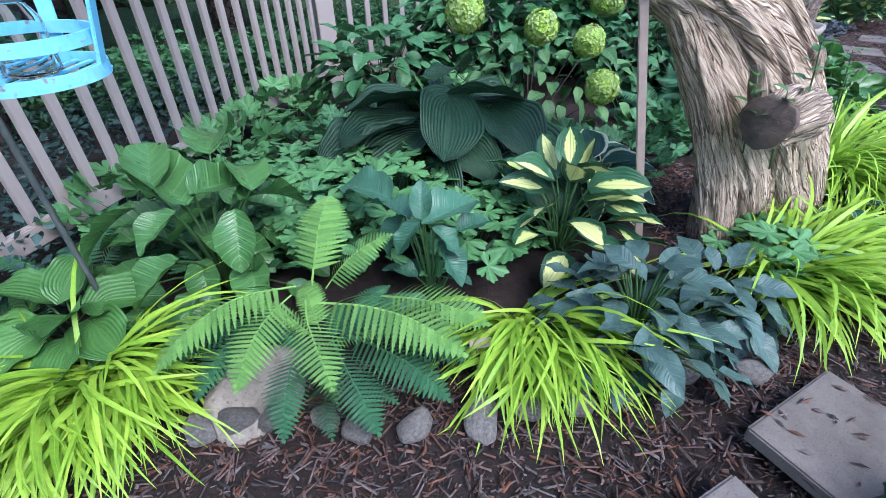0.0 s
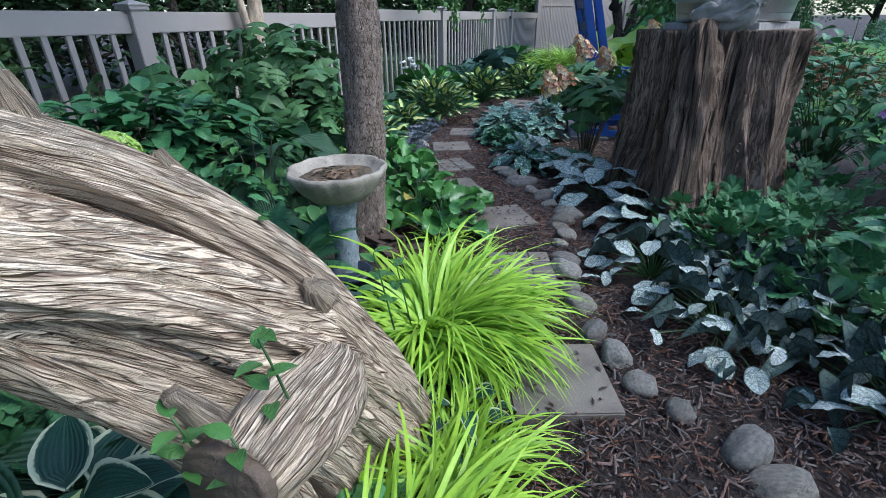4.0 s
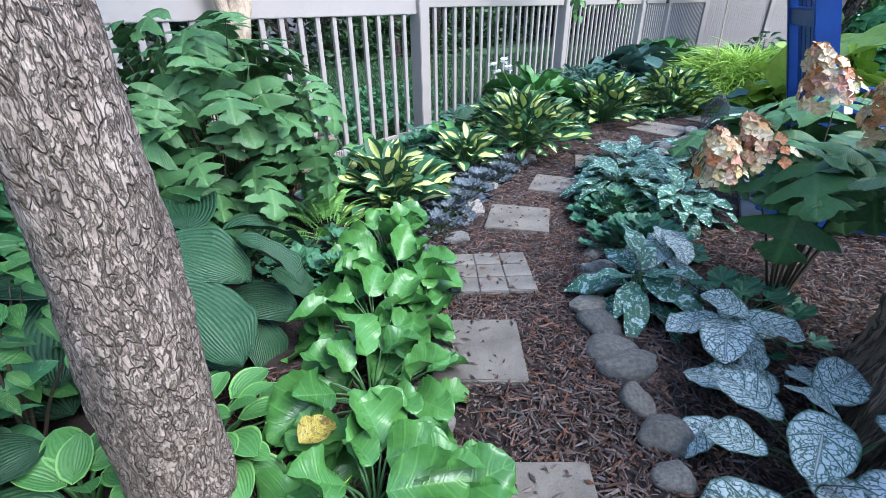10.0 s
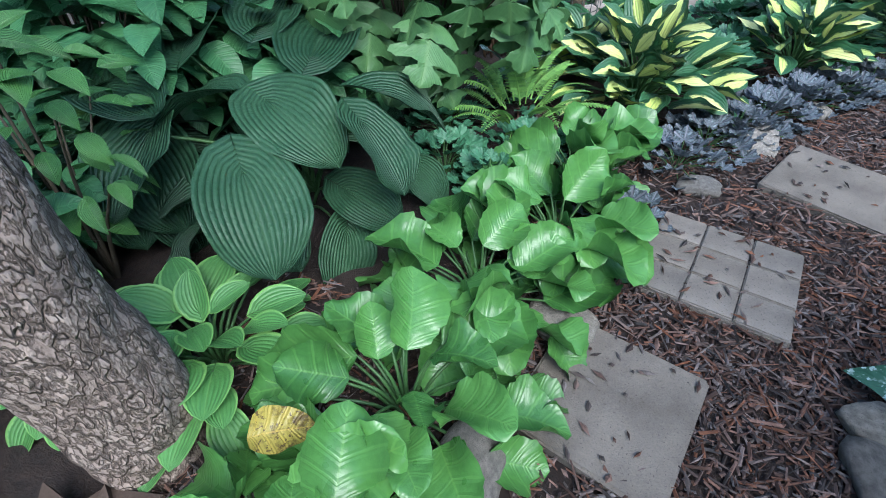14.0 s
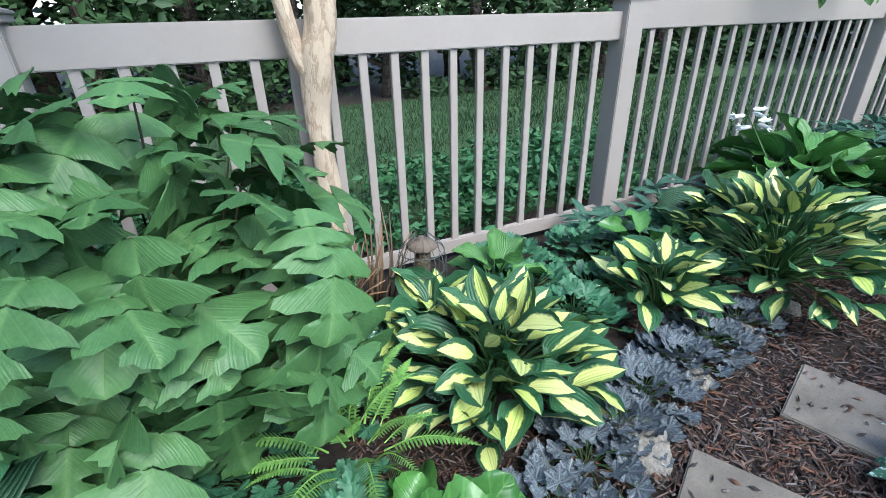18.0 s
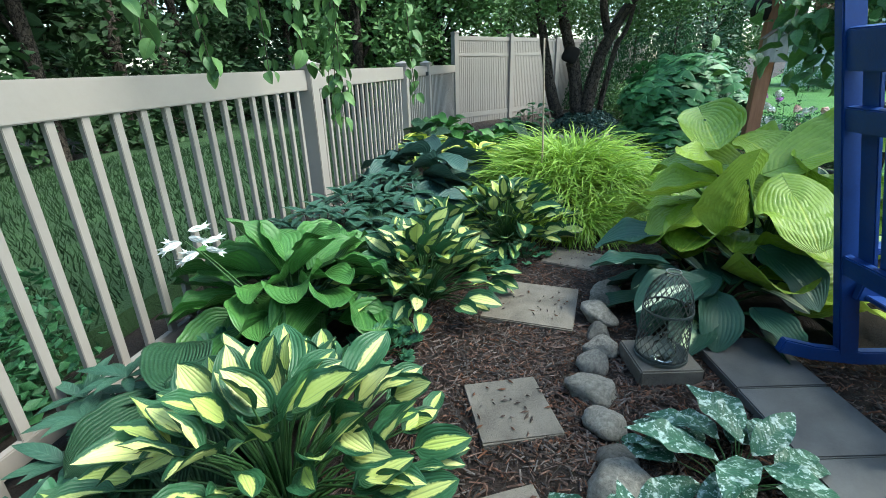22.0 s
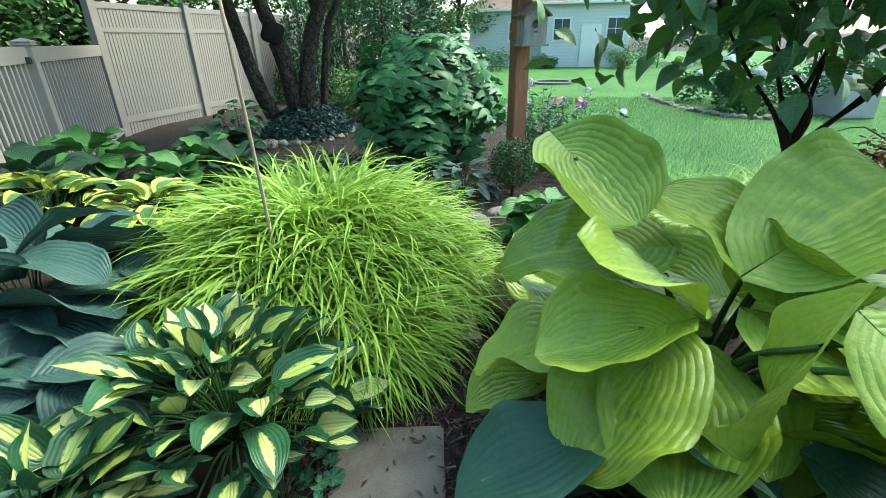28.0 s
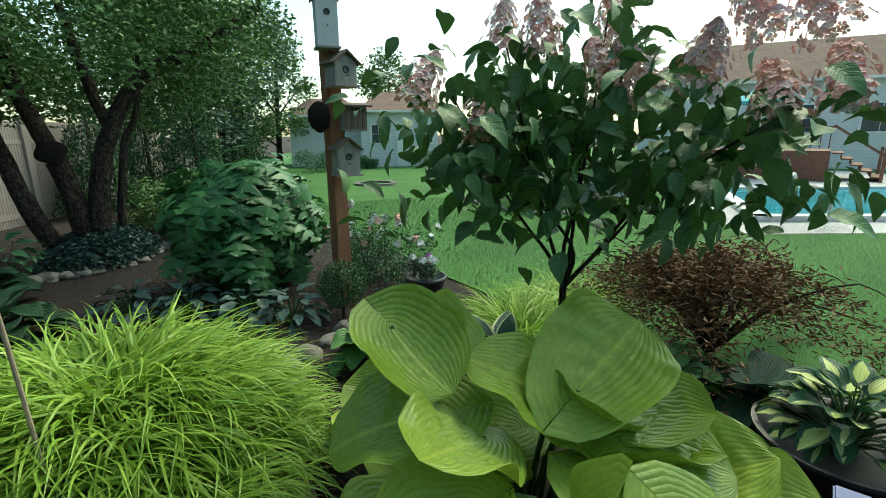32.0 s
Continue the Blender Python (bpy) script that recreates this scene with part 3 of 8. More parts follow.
def joined(name, items, material, parent, label=""):
    """Many small leaves as one mesh: items are (mesh, pose)."""
    v, f, uv, o = [], [], [], 0
    for me, m in items:
        co, faces, u = RAW[me.name]
        v.append((co @ np.array(m).T)[:, :3])
        f += [tuple(i + o for i in q) for q in faces]
        uv += u
        o += len(co)
    return tagged(link_mesh(name, np.vstack(v).tolist(), f, material, parent, label, uv), kind="stuff")


def palmate(name, material, R, lobes=5, depth=0.35, teeth=3, seed=0, cup=0.15, span=300):
    """A round lobed leaf about its stalk; its middle lobe points along +y."""
    r = random.Random(seed)
    n, rings = lobes * 14, 3
    verts, uvs, faces = [(0, 0, 0)], [(0.5, 0.5)], []
    for k in range(1, rings + 1):
        for i in range(n + 1):
            s = i / n
            a = radians(90 + (s - 0.5) * span)
            lobe = abs(math.cos(math.pi * lobes * (s - 0.5) + (0 if lobes % 2 else math.pi / 2)))
            edge = 1 - depth * (1 - lobe ** 0.45) + 0.07 * math.cos((s - 0.5) * lobes * teeth * 2 * math.pi)
            edge *= 0.82 + 0.18 * math.cos(a - math.pi / 2)
            q = R * (k / rings) * (1 + (edge - 1) * (k / rings) ** 1.5)
            verts.append((q * math.cos(a), q * math.sin(a), cup * R * (k / rings) ** 2 * (0.5 + 0.5 * lobe) - 0.03 * R * (1 - lobe) * k + 0.04 * R * math.sin(a * 3 + seed)))
            uvs.append((0.5 + 0.5 * (k / rings) * (1 - lobe), k / rings))
    w = n + 1
    for i in range(n):
        faces.append((0, 1 + i, 2 + i))
    for k in range(rings - 1):
        for i in range(n):
            a = 1 + k * w + i
            faces.append((a, a + w, a + w + 1, a + 1))
    return keep(name, verts, faces, material, uvs)


def frond(name, material, L, W, pairs=20, arch=0.5, seed=0, fine=6):
    """A fern frond: an arched midrib with toothed leaflets."""
    r = random.Random(seed)
    v, f, uv = [], [], []

    def spine(t):
        return Vector((0.03 * L * math.sin(t * 3 + seed), L * t * (1 - 0.12 * t), L * (0.55 * t - arch * 1.1 * t * t)))
    for i in range(pairs):
        t = 0.1 + 0.9 * (i + 0.5) / pairs
        p, d = spine(t), (spine(min(1, t + 0.02)) - spine(t - 0.02)).normalized()
        w = W / 2 * math.sin(math.pi * min(1, t * 0.75 + 0.25)) ** 0.8 * r.uniform(0.92, 1.05)
        for s in (-1, 1):
            out = (Vector((s, 0.28, 0)).normalized() + d * 0.15)
            out.z += -0.12
            out.normalize()
            along = d
            nrm = out.cross(along) * s
            o = len(v)
            for q in range(2 * fine + 1):
                a = q / (2 * fine)
                wid = 0.5 * L * 0.9 / pairs * (1 - 0.9 * a ** 2.6) * (1.0 if q % 2 else 0.66) * r.uniform(0.93, 1.06)
                mid = p + out * (w * a) - nrm * (0.14 * w * a * a)
                v += [mid + along * wid + nrm * wid * 0.55, mid - nrm * wid * 0.05, mid - along * wid - nrm * wid * 0.4]
                uv += [(1.0, a), (0.5, a), (0.0, a)]
                if q:
                    c = o + 3 * q
                    f += [(c - 3, c, c + 1, c - 2), (c - 2, c + 1, c + 2, c - 1)]
    tv, tf, tu = tube([(*spine(x), 0.004 * (1.1 - x)) for x in (0, 0.33, 0.66, 1)], 8, 4)
    o = len(v)
    v += [Vector(q) for q in tv]
    f += [tuple(i + o for i in q) for q in tf]
    uv += [(0.5, 0.5)] * len(tv)
    me = bpy.data.meshes.new(name)
    me.from_pydata([tuple(q) for q in v], [], f)
    return finish(me, material, uv, False)


def clump(name, at, meshes, n, R, H, label, category, tilt=(55, -20), reach=0.2, size=(0.75, 1.1), stems=True, seed=0, group="", lean=(0, 0), yaw0=0.0, roll=16, stem_r=0.005, bias=1.0, wild=14, turn=22, skirt=0.74, part_name="leaf", pack=0.5, merge=False):
    """A mound of leaves that rise from one crown."""
    r = random.Random(seed * 131 + 5)
    ob = empty(name, (at[0], at[1], at[2] if len(at) > 2 else 0.0), label, category, group)
    soup, many = Soup(), []
    for i in range(n):
        q = ((i + 0.5) / n) ** pack
        a = yaw0 + i * 2.39996 + r.uniform(-0.3, 0.3)
        d = q * max(0.02, R - reach) * r.uniform(0.85, 1.1)
        x, y = d * math.sin(a) + lean[0] * q, d * math.cos(a) + lean[1] * q
        z = H * (1 - skirt * q ** (1.7 * bias)) * r.uniform(0.82, 1.08)
        pitch = tilt[0] + (tilt[1] - tilt[0]) * q + r.uniform(-wild, wild)
        s = r.uniform(*size) * (0.82 + 0.18 * math.sin(math.pi * min(1, q)))
        m = Matrix.Translation((x, y, z)) @ pose(0, 0, 0, pitch, r.uniform(-roll, roll), -math.degrees(a) + r.uniform(-turn, turn)) @ Matrix.Scale(s, 4)
        if merge:
            many.append((r.choice(meshes), m))
        else:
            shared(part_name, r.choice(meshes), ob, m)
        if stems:
            soup.tube([(x * 0.1, y * 0.1, -0.02, stem_r * 1.4), (x * 0.45, y * 0.45, z * 0.62, stem_r), (x, y, z, stem_r * 0.7)], 5, 5, cap=False)
    if stems:
        tagged(soup.make("stem_mass", M["stem"], ob), kind="stuff")
    if many:
        joined("foliage", many, meshes[0].materials[0], ob)
    return ob


def shrub(name, at, meshes, n, size3, label, category, base_z=0.12, seed=0, group="", shell=0.5, scale=(0.7, 1.15), droop=(-35, 25), stem="twig", stem_every=3, part_name="leaf", stem_r=0.008, merge=False):
    """A bush: leaves through an upright ellipsoid, on stems from the ground."""
    r = random.Random(seed * 77 + 3)
    ob = empty(name, at, label, category, group)
    soup, many = Soup(), []
    rx, ry, rz = size3
    for i in range(n):
        zc = 1 - 2 * (i + 0.5) / n
        a = i * 2.39996 + r.uniform(-0.4, 0.4)
        q = math.sqrt(max(0, 1 - zc * zc))
        s = (shell + (1 - shell) * r.random() ** 0.6) * r.uniform(0.85, 1.12)
        x, y, z = rx * q * math.sin(a) * s, ry * q * math.cos(a) * s, base_z + rz * (1 + zc * s)
        pitch = r.uniform(*droop) + 25 * zc
        m = Matrix.Translation((x, y, z)) @ pose(0, 0, 0, pitch, r.uniform(-25, 25), -math.degrees(a) + r.uniform(-50, 50)) @ Matrix.Scale(r.uniform(*scale), 4)
        if merge:
            many.append((r.choice(meshes), m))
        else:
            shared(part_name, r.choice(meshes), ob, m)
        if i % (stem_every * 2) == 0:
            soup.tube([(x * 0.08, y * 0.08, -0.02, stem_r), (x * 0.5, y * 0.5, z * 0.55, stem_r * 0.7), (x, y, z, stem_r * 0.3)], 5, 5, cap=False)
    tagged(soup.make("stem_mass", M[stem], ob), kind="stuff")
    if many:
        joined("foliage", many, meshes[0].materials[0], ob)
    return ob


def grass_clump(name, at, n, L, spread, label, seed=0, mat="grass", lean=(0, 0), width=0.011, rise=0.55, foot=0.12, fall=1.0, dome=0.0):
    """A mound of long thin blades that rise, bend over and hang, one mesh under its thing."""
    r = random.Random(seed * 37 + 11)
    ob = empty(name, at, label, "ornamental grass")
    v, f, uv = [], [], []
    seg = 8
    for i in range(n):
        a = r.uniform(0, 2 * math.pi)
        q = r.random() ** 0.5
        ln = L * r.uniform(0.55, 1.12) * (1.1 - 0.3 * q)
        b = a + r.gauss(0, 0.95)
        dx, dy = math.sin(b) + lean[0] * r.uniform(0.6, 1.6), math.cos(b) + lean[1] * r.uniform(0.6, 1.6)
        h = math.hypot(dx, dy) or 1.0
        b = math.atan2(dx / h, dy / h)
        t0, t1 = radians(r.uniform(2, 26) + 26 * q), radians(r.uniform(80, 150) + 10 * q) * fall
        turn, w, tw = r.uniform(-1.0, 1.0), width * r.uniform(0.6, 1.15), r.uniform(-0.9, 0.9)
        x, y, z = foot * q * math.sin(a), foot * q * math.cos(a), dome * (1 - q * q)
        o = len(v)
        for k in range(seg + 1):
            t = k / seg
            th, bb = t0 + (t1 - t0) * t ** 1.25, b + turn * t
            if k:
                x += math.sin(bb) * math.sin(th) * ln / seg
                y += math.cos(bb) * math.sin(th) * ln / seg
                z = max(z + math.cos(th) * ln / seg, 0.012 + 0.01 * t)
            px, py = math.cos(bb), -math.sin(bb)
            ww = w * min(1.0, 0.55 + 1.6 * t) * (1 - t ** 2.2) * 0.5 + 0.0004
            tz = ww * tw
            v += [(x - px * ww, y - py * ww, z - tz), (x + px * ww, y + py * ww, z + tz)]
            uv += [(0.2, t), (0.8, t)]
            if k:
                c = o + 2 * k
                f.append((c - 2, c - 1, c + 1, c))
    link_mesh("blades", v, f, M[mat], ob, "", uv)
    return ob


def leaf_cloud(name, pts, size, material, parent=None, label="", seed=0, flat=0.5, m=None, aspect=0.5):
    """Many small leaves, each a folded lozenge, as one mesh."""
    g = np.random.default_rng(seed)
    pts = np.asarray(pts, float)
    n = len(pts)
    d = g.normal(size=(n, 3))
    d[:, 2] *= flat
    d /= np.linalg.norm(d, axis=1)[:, None]
    e = np.cross(d, g.normal(size=(n, 3)))
    e /= np.linalg.norm(e, axis=1)[:, None]
    nn = np.cross(d, e)
    s = size * g.uniform(0.55, 1.25, n)[:, None]
    a, b = pts - d * s * 0.5, pts + d * s * 0.5
    lft, rgt = pts + e * s * aspect * 0.5 + nn * s * 0.12 - d * s * 0.08, pts - e * s * aspect * 0.5 + nn * s * 0.12 - d * s * 0.08
    verts = np.stack([a, lft, b, rgt], 1).reshape(-1, 3)
    i = np.arange(n) * 4
    faces = np.concatenate([np.stack([i, i + 1, i + 2], 1), np.stack([i, i + 2, i + 3], 1)])
    uv = np.tile(np.array([[0.5, 0], [0, 0.5], [0.5, 1], [1, 0.5]]), (n, 1))
    return link_mesh(name, verts.tolist(), faces.tolist(), material, parent, label, uv, True, m)


def puffs(centres, radii, per, seed=0, squash=0.8):
    """Points in lumps: an uneven crown with gaps."""
    g = np.random.default_rng(seed)
    out = []
    for c, r in zip(centres, radii):
        d = g.normal(size=(per, 3))
        d /= np.linalg.norm(d, axis=1)[:, None]
        out.append(np.array(c) + d * (r * g.random((per, 1)) ** 0.45) * np.array([1, 1, squash]))
    return np.vstack(out)


def flower_head(name, material, R, H, n, parent, m, seed=0, cone=True, petal=0.02, label="", loose=0.62):
    """A head of many four-petalled florets."""
    g = random.Random(seed)
    s = Soup()
    for i in range(n):
        t = (i + 0.5) / n
        a = i * 2.39996
        if cone:
            z, r = H * t, R * (1 - t ** 1.6) ** 0.6 * (loose + (1.12 - loose) * g.random())
            nrm = Vector((math.sin(a), math.cos(a), 0.5)).normalized()
        else:
            zc = 1 - 2 * t
            q = math.sqrt(1 - zc * zc)
            rr = R * g.uniform(0.88, 1.06)
            z, r = H / 2 + rr * zc * H / (2 * R), rr * q
            nrm = Vector((q * math.sin(a), q * math.cos(a), zc))
        p = Vector((r * math.sin(a), r * math.cos(a), z))
        e = nrm.orthogonal().normalized()
        o = nrm.cross(e)
        b = g.uniform(0, 1.6)
        fv, ff = [p], []
        for k in range(4):
            c = b + k * math.pi / 2
            d = e * math.cos(c) + o * math.sin(c)
            w = nrm.cross(d)
            ps = petal * g.uniform(0.8, 1.2)
            ff.append((0, 3 * k + 1, 3 * k + 2, 3 * k + 3))
            fv += [p + d * ps * 0.6 + w * ps * 0.5 + nrm * ps * 0.25, p + d * ps + nrm * ps * 0.1, p + d * ps * 0.6 - w * ps * 0.5 + nrm * ps * 0.25]
        s.add(fv, ff)
    return s.make(name, material, parent, label, False, m)


def rock_mesh(name, seed, material):
    """A rounded stone about 1 across, flat below."""
    bm = bmesh.new()
    bmesh.ops.create_icosphere(bm, subdivisions=3, radius=0.5)
    for v in bm.verts:
        p = v.co.copy()
        k = 1 + 0.34 * noise.noise(p * 2.1 + Vector((seed * 7.3, 0, 0))) + 0.10 * noise.noise(p * 6 + Vector((0, seed * 3.1, 0)))
        v.co = p * k
        v.co.z *= 0.72
        if v.co.z < -0.2:
            v.co.z = -0.2 - (v.co.z + 0.2) * -0.15
    me = bpy.data.meshes.new(name)
    bm.to_mesh(me)
    bm.free()
    return finish(me, material)


# ---- the setting ----
def ground_z(x, y):
    """The path lies at zero; the ground falls a little towards the fence and at the start."""
    s = (x - 3.942) * -0.5084 + (y - 7.445) * 0.8611
    return -0.02 - 0.06 * max(0.0, min(1.0, (2.2 - x) / 1.5)) - 0.2 * max(0.0, min(1.0, (s + 0.5) / 1.5))


def ground_sheet():
    xs = sorted(set([-900, -300, -100, -50, -25, -14, -9] + [round(-6 + 0.25 * i, 3) for i in range(93)] + [20, 24, 30, 45, 80, 150, 300, 900]))
    ys = sorted(set([-900, -300, -100, -50, -25, -15, -10, -6, -4] + [round(-2.5 + 0.25 * i, 3) for i in range(70)] + [17, 20, 25, 35, 60, 120, 300, 900]))
    v = [(x, y, (ground_z(x, y) if -8 < x < 22 and -4 < y < 17 else (-0.27 if (y - 7.0) * 0.88 > (x - 4.1) * 0.47 else -0.04)) + 0.012 * noise.noise((x * 2.1, y * 2.1, 0))) for y in ys for x in xs]
    k = len(xs)
    f = [(j * k + i, j * k + i + 1, (j + 1) * k + i + 1, (j + 1) * k + i) for j in range(len(ys) - 1) for i in range(k - 1)]
    tagged(link_mesh("ground", v, f, M["mulch"]), "dark brown shredded bark mulch over garden soil", "ground", kind="structure")


def sheet(name, pts, z, material, label, thick=0.03):
    bm = bmesh.new()
    top = [bm.verts.new((x, y, z)) for x, y in pts]
    low = [bm.verts.new((x, y, z - thick)) for x, y in pts]
    bm.faces.new(top)
    for i in range(len(pts)):
        j = (i + 1) % len(pts)
        bm.faces.new((top[j], top[i], low[i], low[j]))
    bmesh.ops.recalc_face_normals(bm, faces=bm.faces)
    return tagged(part(name, bm, material), label, name.split("_")[0], kind="structure")


ground_sheet()
LAWN = [(7.4, -3), (7.8, 1.6), (8.7, 2.9), (10.0, 4.0), (11.4, 4.8), (12.6, 5.3), (14.6, 5.9), (16.5, 6.9), (20, 8.4), (26, 9.6), (60, 12), (60, -40), (8, -40)]
sheet("lawn", LAWN, 0.0, M["lawn"], "mown green lawn beyond the garden bed", 0.1)
FB, FD = Vector((3.942, 7.445)), Vector((0.8611, 0.5084))
FN = Vector((-FD.y, FD.x))
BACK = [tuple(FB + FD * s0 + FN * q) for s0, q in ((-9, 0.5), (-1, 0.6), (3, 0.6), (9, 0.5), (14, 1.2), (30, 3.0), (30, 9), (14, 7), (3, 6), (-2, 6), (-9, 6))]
sheet("lawn_behind", BACK, 0.0, M["lawn_shade"], "green lawn behind the fence with shade painted into its colour", 0.3)


def inside(x, y, poly):
    c = False
    for (x0, y0), (x1, y1) in zip(poly, poly[1:] + poly[:1]):
        if (y0 > y) != (y1 > y) and x < (x1 - x0) * (y - y0) / (y1 - y0) + x0:
            c = not c
    return c


def blades(name, poly, boxed, n, h, label, seed, mat="blade"):
    """Short lawn grass over a stretch of lawn."""
    g = random.Random(seed)
    v, f = [], []
    x0, y0, x1, y1 = boxed
    while len(f) < n:
        x, y = g.uniform(x0, x1), g.uniform(y0, y1)
        if not inside(x, y, poly):
            continue
        a, hh = g.uniform(0, 6.3), h * g.uniform(0.6, 1.3)
        dx, dy, w = 0.5 * hh * math.cos(a), 0.5 * hh * math.sin(a), 0.006
        o = len(v)
        v += [(x - w, y + w, 0), (x + w, y - w, 0), (x + dx, y + dy, hh)]
        f.append((o, o + 1, o + 2))
    tagged(link_mesh(name, v, f, M[mat], smooth=False), label, "grass", kind="stuff")


blades("lawn_grass", LAWN, (8.5, -3, 20, 9), 42000, 0.055, "short mown green lawn grass", 3)
# These blades take the same green with the shade painted in.
blades("back_lawn_grass", BACK, (-4, 2.5, 14, 16), 22000, 0.09, "rough grass behind the fence with shade painted into its colour", 4, "lawn_shade")

# ---- fence ----

def fence_run(name, a, b, z0, z1, label, gap=0.135, posts=(True, True), parent_posts=None):
    """A picket panel between two post centres: rails, balusters and a capped post at its start."""
    a, b = Vector(a), Vector(b)
    d = b - a
    L = d.length
    yaw = math.degrees(math.atan2(d.y, d.x))
    ob = empty(name, pose(a.x, a.y, 0, 0, 0, yaw), label, "fence", "fence panels", "structure")
    h = z1 - z0
    part("top_rail", box_bm(L, 0.055, 0.17, (L / 2, 0, z1 - 0.145), 0.006), M["fence"], ob)
    part("bottom_rail", box_bm(L, 0.045, 0.10, (L / 2, 0, z0 + 0.08), 0.006), M["fence"], ob)
    bal = bpy.data.meshes.new("baluster")
    bm = box_bm(0.046, 0.03, h - 0.26, (0, 0, z0 + 0.12 + (h - 0.26) / 2 - 0.02), 0.003)
    bm.to_mesh(bal)
    bm.free()
    finish(bal, M["fence"], None, False)
    n = int(round((L - 0.13) / gap)) - 1
    for i in range(n):
        shared("baluster", bal, ob, Matrix.Translation((0.065 + (L - 0.13) * (i + 1) / (n + 1), 0, 0)))
    for on, x in zip(posts, (0, L)):
        if on:
            fence_post(ob, x, z0 - 0.2, z1)
    return ob


def fence_post(ob, x, z0, z1, w=0.15):
    part("post", box_bm(w, w, z1 - 0.03 - z0, (x, 0, (z0 + z1 - 0.03) / 2), 0.006), M["fence"], ob)
    bm = box_bm(w + 0.035, w + 0.035, 0.03, (x, 0, z1 - 0.035), 0.004)
    box_bm(w + 0.05, w + 0.05, 0.014, (x, 0, z1 - 0.012), 0.004, bm)
    q = bmesh.ops.create_cone(bm, segments=4, radius1=(w + 0.04) * 0.7, radius2=0.004, depth=0.035, cap_ends=True, matrix=Matrix.Translation((x, 0, z1 + 0.012)) @ Matrix.Rotation(radians(45), 4, "Z"))
    part("post_cap", bm, M["fence"], ob)


def on_fence(s):
    return FB + FD * s


FENCE = "tan vinyl picket fence panel with capped post"
P0 = on_fence(-5.82)
fence_run("fence", (-1.98, 1.05), (P0.x, P0.y), 0.0, 1.46, FENCE, 0.155, (True, False))
for s0, s1 in ((-5.82, -2.75), (-2.75, 0.56), (0.56, 3.83), (3.83, 7.17)):
    fence_run("fence", on_fence(s0), on_fence(s1), -0.06, 1.47 if s0 < -1 else 1.53, FENCE, 0.172, (True, s1 == 7.17))
gate = fence_run("garden_gate", on_fence(7.25), on_fence(8.88), -0.04, 1.54, "tan vinyl picket gate with black hinges", 0.14, (False, True))
for z in (1.34, 0.3):
    part("hinge", box_bm(0.07, 0.06, 0.06, (0.02, -0.05, z), 0.008), M["black_pot"], gate, "black hinge")
    part("latch", box_bm(0.05, 0.06, 0.07, (1.46, -0.05, z), 0.008), M["black_pot"], gate, "black latch")
fence_run("fence", on_fence(8.88), on_fence(12.2), -0.04, 1.54, FENCE, 0.14, (False, False))


def privacy(a, b, panels):
    a, b = Vector(a), Vector(b)
    d = (b - a) / panels
    for i in range(panels):
        p = a + d * i
        L = d.length
        ob = empty("privacy_fence", pose(p.x, p.y, 0, 0, 0, math.degrees(math.atan2(d.y, d.x))), "tall tan vinyl privacy fence panel with grooved boards", "fence", "privacy fence panels", "structure")
        for z, h in ((2.11, 0.1), (1.72, 0.08), (0.2, 0.12)):
            part("rail", box_bm(L - 0.02, 0.05, h, (L / 2, 0, z), 0.005), M["fence"], ob)
        n = int(L / 0.07)
        me = bpy.data.meshes.new("board")
        bm = box_bm(L / n - 0.006, 0.022, 2.34, (0, 0, 0.97), 0.004)
        bm.to_mesh(me)
        bm.free()
        finish(me, M["fence"], None, False)
        for j in range(n):
            shared("board", me, ob, Matrix.Translation(((j + 0.5) * L / n, 0, 0)))
        part("backing", box_bm(L, 0.008, 2.3, (L / 2, 0.004, 0.97)), M["fence"], ob)
        part("post", box_bm(0.15, 0.15, 2.4, (0, 0, 1.02), 0.006), M["fence"], ob)
        part("post_cap", box_bm(0.18, 0.18, 0.03, (0, 0, 2.235), 0.006), M["fence"], ob)


V0 = on_fence(12.37)
privacy((V0.x, V0.y), (20.9, 12.85), 3)
privacy((20.9, 12.85), (29.0, 13.9), 3)

# ---- stepping stones ----
PAVERS = [  # centre x, y, size along and across, turn in degrees, slab or not
    (1.13, 0.70, 0.42, 0.42, 30, 0), (0.66, 0.38, 0.4, 0.4, 28, 0), (1.82, 1.22, 0.42, 0.42, -26, 0), (2.32, 1.83, 0.42, 0.42, -35, 0),
    (2.86, 2.58, 0.37, 0.42, -38, 1), (3.32, 3.24, 0.40, 0.40, -21, 0), (3.47, 4.0, 0.39, 0.40, -20, 0), (3.80, 4.57, 0.45, 0.42, -18, 1),
    (4.30, 5.17, 0.42, 0.42, -32, 0), (4.91, 5.66, 0.40, 0.40, -41, 0), (5.57, 6.06, 0.36, 0.40, -34, 0), (6.13, 6.42, 0.36, 0.40, -40, 0),
    (7.07, 6.87, 0.56, 0.56, -68, 0), (7.92, 7.0, 0.42, 0.36, -80, 0), (8.9, 6.95, 0.42, 0.4, -75, 0)]


